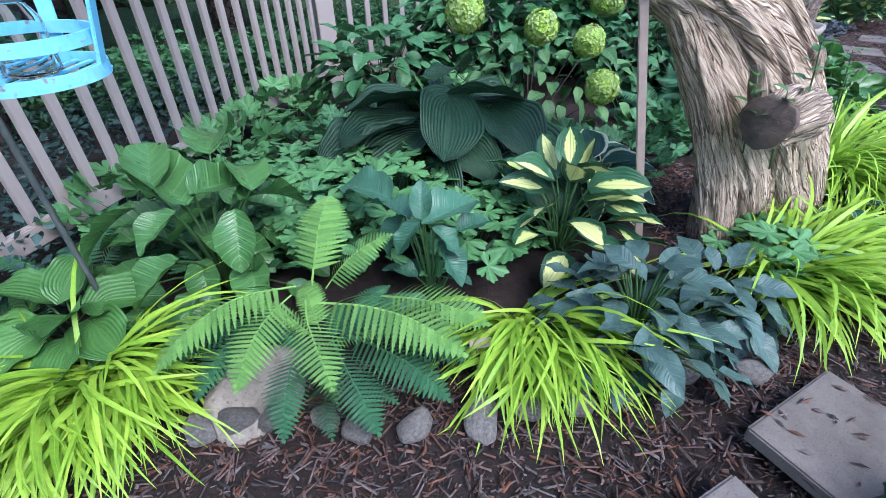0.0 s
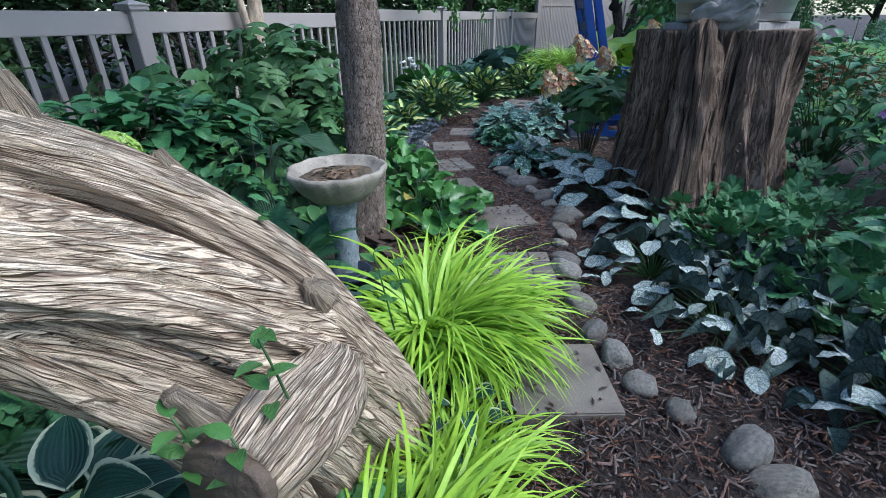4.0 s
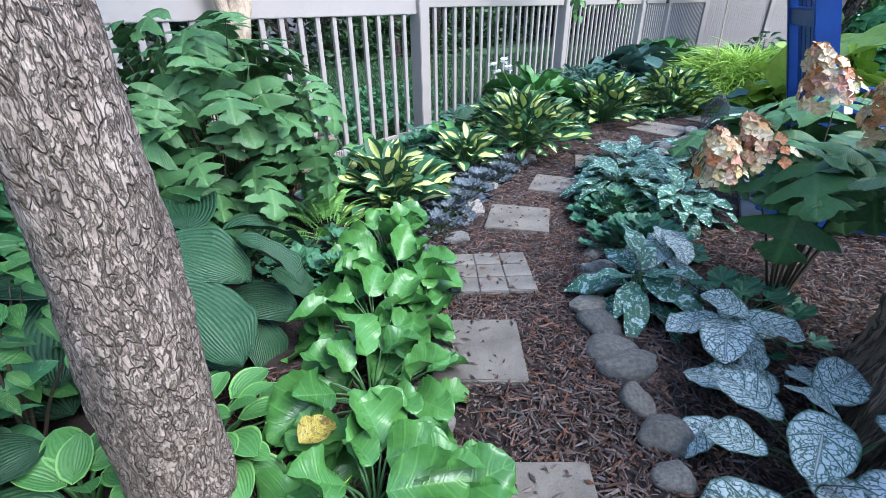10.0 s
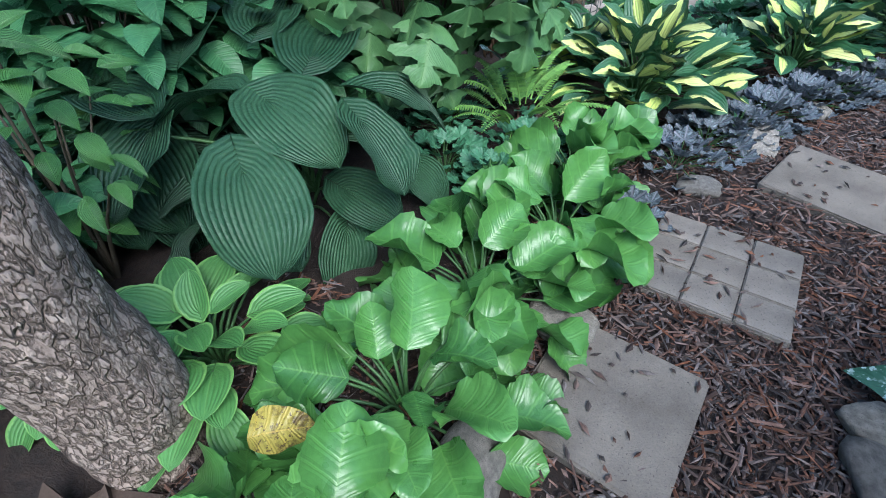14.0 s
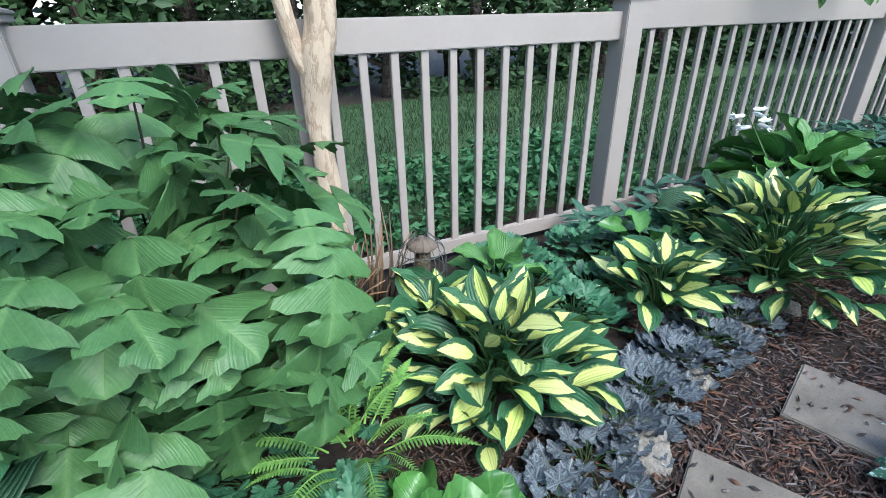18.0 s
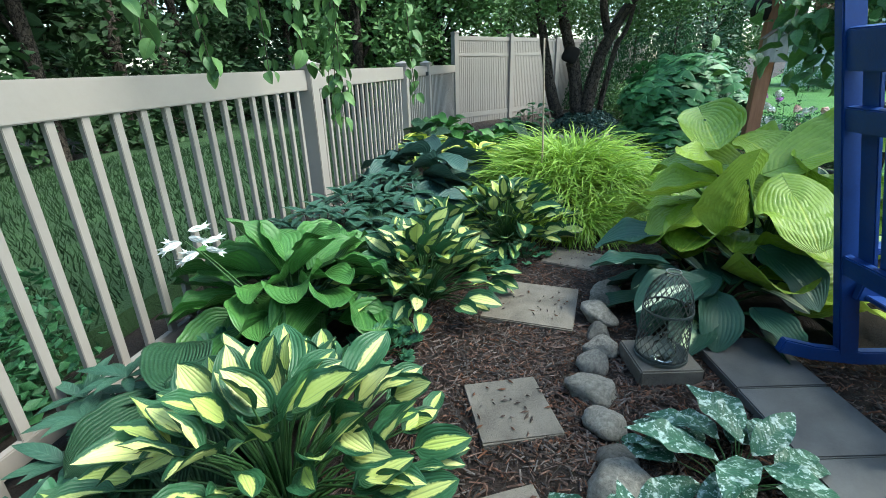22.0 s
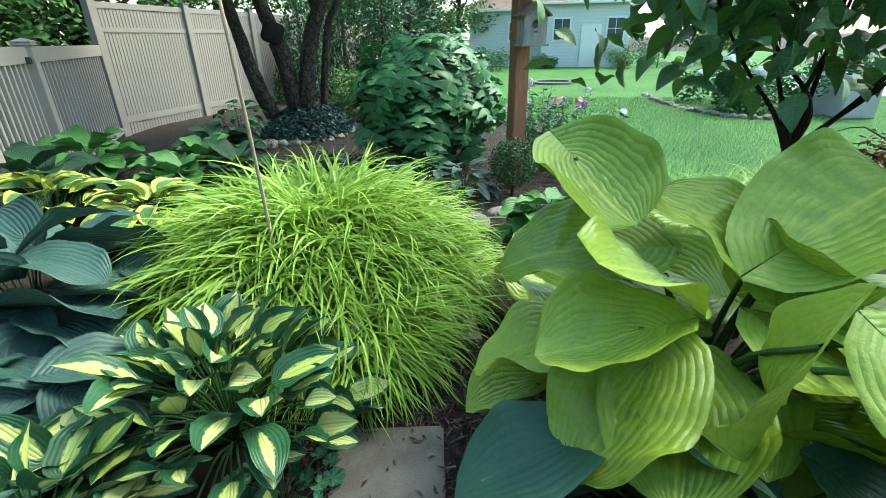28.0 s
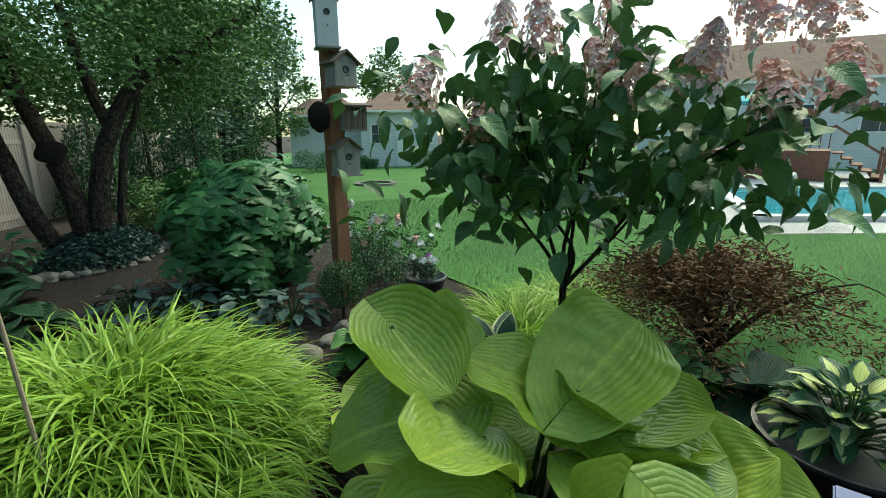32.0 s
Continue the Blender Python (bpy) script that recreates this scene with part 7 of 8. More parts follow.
for j in range(rows):
    z0, z1 = 0.012 + 0.43 * j / rows, 0.012 + 0.43 * (j + 1) / rows
    for i in range(cols):
        a0 = 2 * math.pi * (i + 0.5 * (j % 2)) / cols
        for sgn in (-1, 1):
            a1 = a0 + sgn * math.pi / cols
            wire.tube([(cloche_r(z0) * math.cos(a0), cloche_r(z0) * math.sin(a0), z0, 0.0021), (cloche_r((z0 + z1) / 2) * math.cos((a0 + a1) / 2), cloche_r((z0 + z1) / 2) * math.sin((a0 + a1) / 2), (z0 + z1) / 2, 0.0021), (cloche_r(z1) * math.cos(a1), cloche_r(z1) * math.sin(a1), z1, 0.0021)], 1, 3, cap=False)
wire.make("mesh_cage", M["dark_iron"], cl)
part("base_rim", ring(0.128, 0.008, 0.0, 0.014), M["dark_iron"], cl)
part("waist_rim", ring(0.118, 0.006, 0.26, 0.01), M["dark_iron"], cl)
part("tray", lathe_bm([(0.118, 0.004), (0.12, 0.03), (0.115, 0.03), (0.112, 0.012), (0.02, 0.01)], 36), M["dark_iron"], cl, "dark metal tray", True)
part("top_ring", ring(0.035, 0.004, 0.455, 0.007), M["tin"], cl, "pale wire ring")
jr = empty("glass_jar", (6.81, 5.98, 0.092), "small round clear glass jar with a wire bail", "jar")
part("body", lathe_bm([(0.03, 0), (0.05, 0.02), (0.056, 0.05), (0.05, 0.085), (0.028, 0.105), (0.028, 0.14), (0.032, 0.142), (0.024, 0.14), (0.024, 0.105), (0.046, 0.083), (0.05, 0.05), (0.02, 0.012)], 32), M["glass"], jr, smooth=True)
cb = part("concrete_block", box_bm(0.31, 0.29, 0.09, (0, 0, 0.03), 0.008), M["paver"], None, "", m=pose(6.88, 6.01, 0.0, 0, 0, -48))
tagged(cb, "grey-brown concrete block under the wire cloche", "block")

def rocking_chair(at, label, cushion):
    ch = empty("rocking_chair", at, label, "chair", "rocking chairs")
    W2 = 0.33
    # the seat faces the chair's -y; x runs along its width
    for sx in (-1, 1):
        bm = bmesh.new()
        ptsr = [(-0.6, 0.08), (-0.42, 0.03), (-0.2, 0.0), (0.1, 0.0), (0.33, 0.03), (0.48, 0.07)]
        for a, b in zip(ptsr, ptsr[1:]):
            q = Vector((0, b[0] - a[0], b[1] - a[1]))
            box_bm(0.045, q.length + 0.02, 0.075, (0, 0, 0), 0.006, bm, Matrix.Translation((sx * W2, (a[0] + b[0]) / 2, (a[1] + b[1]) / 2 + 0.04)) @ Matrix.Rotation(math.atan2(q.z, q.y), 4, "X"))
        part("rocker", bm, M["chair_blue"], ch)
        part("back_post", box_bm(0.05, 0.09, 1.66, (0, 0, 0.83), 0.006), M["chair_blue"], ch, m=pose(sx * W2, 0.16, 0.06, -15, 0, 0))
        part("front_leg", box_bm(0.05, 0.08, 0.55, (0, 0, 0.275), 0.006), M["chair_blue"], ch, m=pose(sx * W2, -0.24, 0.06))
        part("armrest", box_bm(0.10, 0.52, 0.03, (0, 0, 0), 0.006), M["chair_blue"], ch, m=pose(sx * W2, -0.04, 0.62))
        part("seat_rail", box_bm(0.04, 0.6, 0.09, (0, 0, 0), 0.006), M["chair_blue"], ch, m=pose(sx * (W2 - 0.05), -0.05, 0.40, 6))
    for z in (0.55, 1.2, 1.46):
        part("cross_rail", box_bm(2 * W2 - 0.03, 0.04, 0.1 if z < 1.4 else 0.16, (0, 0, 0), 0.006), M["chair_blue"], ch, m=pose(0, 0.16 + 0.262 * (z - 0.06) + 0.02, z, -15))
    for i in range(5):
        part("back_slat", box_bm(0.085, 0.02, 0.98, (0, 0, 0.49), 0.004), M["chair_blue"], ch, m=pose(-0.23 + 0.115 * i, 0.265, 0.5, -15))
    for i in range(6):
        part("seat_slat", box_bm(2 * W2 - 0.08, 0.085, 0.022, (0, 0, 0), 0.004), M["chair_blue"], ch, m=pose(0, -0.30 + 0.096 * i, 0.462 - 0.012 * i, 6))
    part("stretcher", box_bm(2 * W2, 0.04, 0.08, (0, 0, 0), 0.006), M["chair_blue"], ch, m=pose(0, -0.24, 0.2))
    if cushion:
        part("cushion", box_bm(0.5, 0.1, 0.44, (0, 0, 0.22), 0.045), M["cushion"], ch, "pale padded cushion", True, pose(0, 0.14, 0.5, -15))


rocking_chair(pose(6.29, 4.44, 0.036, 0, 0, 47), "tall cobalt-blue wooden rocking chair with a pale cushion", True)
rocking_chair(pose(7.27, 4.97, 0.036, 0, 0, 39), "tall cobalt-blue wooden rocking chair standing beside stone slabs", False)

# ---- far bed: pole, bushes, flowers ----
po = empty("birdhouse_pole", (11.74, 6.54, -0.03), "reddish-brown square wooden post carrying birdhouses", "post")
part("post", box_bm(0.15, 0.15, 3.3, (0, 0, 1.65), 0.008), M["cedar_post"], po, m=pose(0, 0, 0, 0, 0, 28))


def birdhouse(x, y, z, w, h, yaw, wall, roof, label, tall=0.0):
    ob = empty("birdhouse", pose(x, y, z, 0, 0, yaw), label, "birdhouse", "birdhouses")
    bm = box_bm(w, w * 0.8, h, (0, 0, h / 2), 0.004)
    part("body", bm, M[wall], ob)
    bm = bmesh.new()
    a, b, c = bm.verts.new((-w / 2, -w * 0.39, h)), bm.verts.new((w / 2, -w * 0.39, h)), bm.verts.new((0, -w * 0.39, h + w * 0.4))
    d, e, f2 = bm.verts.new((-w / 2, w * 0.39, h)), bm.verts.new((w / 2, w * 0.39, h)), bm.verts.new((0, w * 0.39, h + w * 0.4))
    for q in ((a, b, c), (e, d, f2), (a, d, e, b), (b, e, f2, c), (a, c, f2, d)):
        bm.faces.new(q)
    part("gable", bm, M[wall], ob)
    for s in (-1, 1):
        part("roof", box_bm(w * 0.82, w * 1.15, 0.016, (0, 0, 0), 0.003), M[roof], ob, m=pose(s * w * 0.30, 0, h + w * 0.22, 0, s * 39, 0))
    part("floor", box_bm(w * 1.15, w * 1.0, 0.02, (0, 0, 0.0), 0.003), M["grey_wood"], ob)
    part("entrance", lathe_bm([(w * 0.12, 0), (w * 0.15, 0.004), (w * 0.14, 0.012), (w * 0.1, 0.006), (0.004, 0.004)], 20), M["black_pot"], ob, "dark round entrance hole", True, pose(0, -w * 0.4, h * 0.72, 90, 0, 0))
    s = Soup()
    s.tube([(0, -w * 0.4, h * 0.45, 0.006), (0, -w * 0.5, h * 0.45, 0.006), (0, -w * 0.62, h * 0.45, 0.005)], 3, 6)
    s.make("perch", M["roof_wood"], ob)


birdhouse(11.56, 6.44, 1.42, 0.23, 0.25, -70, "grey_wood", "roof_wood", "weathered grey birdhouse with a brown pitched roof")
birdhouse(11.56, 6.44, 2.26, 0.24, 0.2, -60, "grey_wood", "roof_wood", "small grey birdhouse with a round hole")
birdhouse(11.59, 6.55, 2.6, 0.2, 0.42, -80, "siding", "red_wood", "tall pale blue birdhouse with a worn red roof")
ob = empty("birdhouse", pose(11.66, 6.35, 1.84, 0, 0, -75), "open-fronted weathered grey nest box on the post", "birdhouse", "birdhouses")
part("body", box_bm(0.24, 0.2, 0.24, (0, 0, 0.12), 0.006), M["grey_wood"], ob)
part("roof", box_bm(0.3, 0.28, 0.02, (0, -0.02, 0.26), 0.004), M["roof_wood"], ob, m=pose(0, 0, 0, 8))
for i in range(4):
    part("slat", box_bm(0.045, 0.012, 0.2, (-0.09 + 0.06 * i, -0.107, 0.12), 0.003), M["roof_wood"], ob)
ob = part("woven_nest", lathe_bm([(0.02, 0), (0.08, 0.05), (0.11, 0.14), (0.1, 0.22), (0.05, 0.28), (0.015, 0.3)], 28, lambda a, z: 0.05 * math.sin(9 * a + z * 60)), M["dark_bark"], None, "", True, pose(11.66, 6.67, 1.83))
tagged(ob, "dark woven pouch-shaped bird nest hung on the post", "bird nest")

shrub("oakleaf_hydrangea", (12.75, 7.65, 0.0), LF["oak_d"], 560, (0.95, 0.8, 0.76), "large oakleaf hydrangea with deep green lobed leaves", "hydrangea", 0.1, 200, shell=0.6, scale=(0.8, 1.25), droop=(-80, -15), merge=True)
for i, (x, y, n) in enumerate(((11.55, 7.5, 40), (11.7, 8.1, 40), (11.9, 8.7, 34), (11.3, 7.05, 30))):
    clump("hellebore", (x, y, 0.0), LF["hell"], n, 0.48, 0.32, "dark blue-green hellebore foliage", "hellebore", (45, -35), 0.18, (1.0, 1.6), seed=210 + i)
g = np.random.default_rng(3)
d = g.normal(size=(5200, 3))
d /= np.linalg.norm(d, axis=1)[:, None]
bx = empty("boxwood", (11.35, 6.55, 0.0), "clipped round boxwood ball with tiny dark leaves", "shrub")
leaf_cloud("crown", d * (0.24 * g.uniform(0.6, 1.06, (5200, 1))) + np.array([0, 0, 0.34]), 0.026, M["box"], bx, seed=1, flat=1)
s = Soup()
s.tube([(0, 0, -0.05, 0.02), (0, 0, 0.1, 0.018), (0, 0, 0.3, 0.01)], 4, 6)
s.make("stem", M["twig"], bx)


def flower_patch(name, at, n, R, H, mats, label, seed):
    """Airy flowering stems with narrow leaves."""
    r = random.Random(seed)
    ob = empty(name, at, label, "flowers")
    s, lf = Soup(), []
    for i in range(n):
        a, q = r.uniform(0, 6.28), R * r.random() ** 0.5
        x, y, h = q * math.cos(a), q * math.sin(a), H * r.uniform(0.55, 1.1)
        tx, ty = x * 1.25 + r.uniform(-0.05, 0.05), y * 1.25 + r.uniform(-0.05, 0.05)
        s.tube([(x * 0.7, y * 0.7, 0, 0.004), (x, y, h * 0.55, 0.003), (tx, ty, h, 0.002)], 5, 4, cap=False)
        for k in range(46):
            t = r.random()
            lf.append((x + (tx - x) * t + r.uniform(-0.05, 0.05), y + (ty - y) * t + r.uniform(-0.05, 0.05), h * t))
        if i % 2 == 0:
            flower_head("flower", M[r.choice(mats)], 0.03, 0.025, 7, ob, Matrix.Translation((tx, ty, h)) @ pose(0, 0, 0, r.uniform(-50, 50), r.uniform(-50, 50)), seed + i, True, 0.04)
    tagged(s.make("stem_mass", M["stem"], ob), kind="stuff")
    leaf_cloud("foliage", lf, 0.07, M["viburnum"], ob, seed=seed, aspect=0.3)


flower_patch("cosmos", (12.35, 5.95, 0.0), 46, 0.5, 0.8, ("petal_white", "petal_white", "petal_pink", "petal_purple"), "airy flowering stems with white and pink blooms", 220)
flower_patch("cosmos", (12.5, 6.35, 0.0), 20, 0.3, 0.95, ("petal_purple", "petal_white"), "airy flowering stems with pale purple blooms", 221)
pt2 = empty("black_pot", (11.75, 5.62, -0.02), "black plastic pot of grey foliage and white flowers", "plant pot")
part("body", lathe_bm([(0.16, 0), (0.17, 0.01), (0.215, 0.22), (0.24, 0.225), (0.24, 0.265), (0.215, 0.265), (0.2, 0.22), (0.02, 0.21)], 40), M["black_pot"], pt2, smooth=True)
leaf_cloud("foliage", puffs([(0, 0, 0.3), (0.1, 0.06, 0.36), (-0.1, 0, 0.36)], (0.16, 0.12, 0.12), 260, 5), 0.06, M["tree_leaf_grey"], pt2, seed=2, aspect=0.35)
for i in range(9):
    flower_head("flower", M["petal_white" if i % 3 else "petal_purple"], 0.035, 0.025, 9, pt2, Matrix.Translation((RNG.uniform(-0.18, 0.18), RNG.uniform(-0.14, 0.18), RNG.uniform(0.36, 0.52))), i, True, 0.03)

# ---- standard hydrangea ----
hy = empty("hydrangea_tree", (9.0, 5.34, 0.0), "small standard hydrangea tree with pink cone flower heads", "tree")
hb0 = Vector((9.0, 5.34, 0))
s = Soup()
s.tube([(0, 0, -0.1, 0.026), (0.01, 0, 0.5, 0.021), (0.0, 0.0, 1.0, 0.02)], 8, 10)
s.make("trunk", M["dark_bark"], hy)
BOUGHS = [((9.04, 5.42, 1.16), (9.12, 5.6, 1.42), (9.1, 5.95, 2.0)), ((9.03, 5.4, 1.2), (9.05, 5.5, 1.5), (9.0, 5.7, 2.2)), ((9.0, 5.35, 1.2), (8.95, 5.3, 1.55), (8.8, 5.3, 2.3)),
         ((8.95, 5.22, 1.14), (8.86, 5.08, 1.35), (8.5, 4.9, 1.95)), ((8.95, 5.2, 1.16), (8.8, 5.0, 1.5), (8.3, 4.75, 1.9)), ((9.02, 5.3, 1.2), (9.15, 5.2, 1.6), (9.3, 5.1, 2.2)), ((9.0, 5.3, 1.2), (9.2, 5.45, 1.5), (9.5, 5.5, 2.0))]
for l in BOUGHS:
    s = Soup()
    s.tube([(0, 0, 0.98, 0.015)] + [(*(Vector(p) - hb0), 0.011 - 0.0035 * i) for i, p in enumerate(l)], 14, 8)
    s.make("limb", M["dark_bark"], hy)
r = random.Random(12)
hang2 = []
for i in range(1150):
    l = BOUGHS[i % 7]
    t = r.random() ** 0.7
    p = Vector(l[1]).lerp(Vector(l[2]), t) - hb0
    off = Vector((r.gauss(0, 0.24), r.gauss(0, 0.27), r.uniform(-0.26, 0.16)))
    q = p + off
    q.z = max(1.28, q.z)
    m = Matrix.Translation(q) @ pose(0, 0, 0, r.uniform(-65, 25), r.uniform(-35, 35), r.uniform(0, 360)) @ Matrix.Scale(r.uniform(0.45, 0.85), 4)
    (shared("leaf", r.choice(LF["pan"]), hy, m) if i < 290 else hang2.append((r.choice(LF["pan"]), m)))
joined("foliage", hang2, M["panicle"], hy)
for i, (x, y, z) in enumerate(((9.02, 6.15, 1.94), (8.86, 5.58, 2.14), (8.71, 5.3, 2.0), (8.52, 5.04, 1.98), (8.3, 4.81, 1.86), (8.16, 4.69, 1.9), (8.35, 4.86, 2.16), (8.22, 4.74, 2.14), (8.96, 5.85, 1.78), (8.63, 5.18, 1.96), (9.4, 5.6, 2.25), (9.2, 5.0, 2.3))):
    flower_head("flower_head", M["petal_pink"], 0.12, 0.26, 130, hy, Matrix.Translation(Vector((x, y, z)) - hb0) @ pose(0, 0, 0, r.uniform(-35, 35), r.uniform(-35, 35)), i, True, 0.021, "pink and cream cone flower head", 0.3)

# ---- japanese maple, tub ----
jm = empty("japanese_maple", (9.75, 3.6, 0.0), "low spreading japanese maple with fine reddish-brown leaves", "shrub")
s = Soup()
r = random.Random(14)
lp = []
for i in range(34):
    a = r.uniform(0, 6.28)
    q = r.uniform(0.5, 1.2)
    tip = (q * math.cos(a), q * 0.9 * math.sin(a), r.uniform(0.55, 0.98) - 0.25 * (q - 0.5))
    s = Soup()
    s.tube([(0, 0, 0, 0.02), (tip[0] * 0.4, tip[1] * 0.4, 0.55, 0.012), (tip[0] * 0.8, tip[1] * 0.8, tip[2] + 0.05, 0.006), (*tip, 0.003)], 7, 5)
    s.make("branch", M["dark_bark"], jm)
    for k in range(420):
        t = r.uniform(0.3, 1.1)
        lp.append((tip[0] * t + r.gauss(0, 0.08), tip[1] * t + r.gauss(0, 0.08), tip[2] + 0.1 - 0.32 * (q * t) ** 2 + r.gauss(0, 0.05) - (0.3 * r.random() if k % 3 == 0 else 0)))
leaf_cloud("foliage", lp, 0.06, M["maple"], jm, seed=6, aspect=0.26)
tb = empty("planter_tub", (8.32, 4.1, -0.08), "wide dark planter tub with a grey rim holding variegated hosta", "planter")
part("body", lathe_bm([(0.26, 0), (0.3, 0.03), (0.36, 0.34), (0.385, 0.35), (0.39, 0.38), (0.37, 0.385), (0.34, 0.34), (0.02, 0.33)], 48), M["black_pot"], tb, smooth=True)
part("rim", ring(0.4, 0.02, 0.365, 0.02), M["black_pot"], tb, "dark plastic rim")
clump("variegated_hosta", (8.32, 4.1, 0.26), LF["var"], 64, 0.46, 0.32, "variegated hosta growing in the dark planter tub", "hosta", (50, -20), 0.18, (0.8, 1.3), seed=230, group="variegated hostas")

# ---- ivy bed and its tree ----
g = np.random.default_rng(8)
n = 9000
a, q = g.uniform(0, 2 * np.pi, n), np.sqrt(g.random(n))
ix, iy = 14.75 + 1.1 * q * np.cos(a), 10.15 + 0.75 * q * np.sin(a)
iz = 0.42 * (1 - q ** 2.2) + g.uniform(0.0, 0.09, n)
tagged(leaf_cloud("ivy", np.stack([ix, iy, iz], 1), 0.075, M["ivy"], seed=3, flat=0.3, aspect=0.75), "dark ivy ground cover under the trees", "ivy", kind="stuff")
bm = lathe_bm([(2.5, -0.1), (2.45, 0.02), (2.0, 0.2), (1.3, 0.32), (0.6, 0.39), (0.05, 0.41)], 48)
tagged(part("soil_mound", bm, M["mulch"], None, "", True, Matrix.Translation((14.75, 10.15, 0)) @ Matrix.Diagonal((0.43, 0.29, 1, 1))), "low soil mound under the ivy", "ground", kind="structure")
C32 = Vector((6.75, 6.51, 1.8))


def away(p, k):
    """A place k times as far from the walk's end."""
    return C32 + (Vector(p) - C32) * k


mt = empty("garden_tree", (14.5, 10.05, 0.35), "tree with several dark leaning trunks rising from ivy", "tree")
MT = Vector((14.5, 10.05, 0.35))
for nm, pts, r0, r1 in (("trunk", [(13.71, 10.26, 0.45), (13.61, 10.43, 1.08), (13.56, 10.52, 1.64), (13.3, 10.7, 3.0)], 0.13, 0.08), ("trunk", [(13.87, 9.93, 0.5), (13.82, 10.04, 1.4), (13.72, 10.23, 2.11), (13.67, 10.32, 2.69), (13.6, 10.4, 4.2)], 0.14, 0.08),
                        ("trunk", [(13.93, 9.81, 0.45), (13.98, 9.69, 1.23), (14.07, 9.5, 1.9), (14.22, 9.08, 2.58), (14.45, 8.29, 3.07), (14.59, 7.49, 3.65)], 0.15, 0.07), ("trunk", [(14.04, 9.55, 0.6), (14.11, 9.38, 1.68), (14.18, 9.2, 2.13), (14.3, 9.0, 3.4)], 0.06, 0.04), ("limb", [(14.07, 9.5, 1.9), (14.1, 9.7, 2.6), (14.0, 9.9, 4.0)], 0.09, 0.05), ("trunk", [(13.86, 9.9, 0.5), (13.84, 10.0, 1.0), (13.79, 10.1, 1.5)], 0.09, 0.1)):
    k = [(*(away(p, 1.08) - MT), r0 + (r1 - r0) * i / (len(pts) - 1)) for i, p in enumerate(pts)]
    v, f, uv = tube(k, 40, 22, plated(len(pts), 0.012))
    link_mesh(nm, v, f, M["dark_bark"], mt, "", uv)
part("sawn_knob", lathe_bm([(0.1, 0), (0.17, 0.02), (0.18, 0.06), (0.15, 0.09), (0.03, 0.085)], 26, lambda a, z: 0.1 * math.sin(4 * a)), M["dark_bark"], mt, "round sawn knob", True, Matrix.Translation(away((13.74, 10.08, 1.62), 1.08) - MT) @ pose(0, 0, 0, 0, -80, 25))
g = np.random.default_rng(21)
cc = [(x + g.normal(0, 0.5), y + g.normal(0, 0.5), z) for x, y, z in ((13.2, 11, 3.6), (13.6, 10.2, 4.2), (14.2, 9.4, 3.9), (14.8, 8.6, 3.5), (15.2, 8.0, 4.1), (13.0, 10.2, 3.0), (14.6, 9.9, 3.2), (15.6, 9.0, 3.3), (15.4, 10.6, 3.0), (12.6, 9.6, 3.9), (14.0, 11.2, 2.8), (16, 8.4, 2.9), (13.6, 9.0, 4.6), (12.2, 10.6, 3.4), (14.9, 10.6, 2.75), (15.6, 9.7, 2.7), (16.4, 9.5, 2.6), (15.2, 11.2, 2.7), (16.6, 10.4, 3.4), (17.0, 9.0, 3.6), (16.2, 7.6, 3.7))]
leaf_cloud("crown", puffs(cc, [1.0] * len(cc), 1500, 2) - np.array(MT), 0.10, M["tree_leaf"], mt, seed=4)
for i, (x, y, n, k) in enumerate(((10.0, 9.55, 30, "gold"), (10.8, 9.85, 36, "green"), (11.2, 9.5, 30, "dark"), (11.6, 10.1, 40, "green"), (12.3, 10.35, 30, "dark"), (15.4, 8.9, 30, "green"), (16.2, 9.2, 30, "green"))):
    clump("hosta", (x, y, 0.02), LF[k], n, 0.6, 0.4, "shaded green hosta near the tall fence", "hosta", (45, -20), 0.2, (0.8, 1.1), seed=240 + i)
bs = shrub("hydrangea_bush", (12.9, 10.35, 0.1), LF["vib"], 70, (0.4, 0.3, 0.3), "small green shrub at the foot of the tall fence", "shrub", 0.05, 245)
for i in range(2):
    flower_head("flower_head", M["petal_white"], 0.1, 0.2, 100, bs, Matrix.Translation((1.9 + 0.9 * i, 0.1, 0.75)), i, False, 0.03, "white flower head")

bst = empty("bamboo_stake", pose(8.68, 7.74, 0.0, 0, 0, 0), "thin pale leaning stake standing in the golden grass", "stake")
s = Soup()
s.tube([(0.0, 0.0, -0.05, 0.009), (0, 0.02, 0.8, 0.009), (-0.01, 0.05, 1.68, 0.008)], 10, 8)
s.make("cane", M["pale_bark"], bst)

# ---- hanging branch and lily ----
hbz = empty("overhanging_branch", (6.2, 8.0, 3.0), "leafy branches hanging down in front of the fence", "branch")
s = Soup()
r = random.Random(31)
hang = []
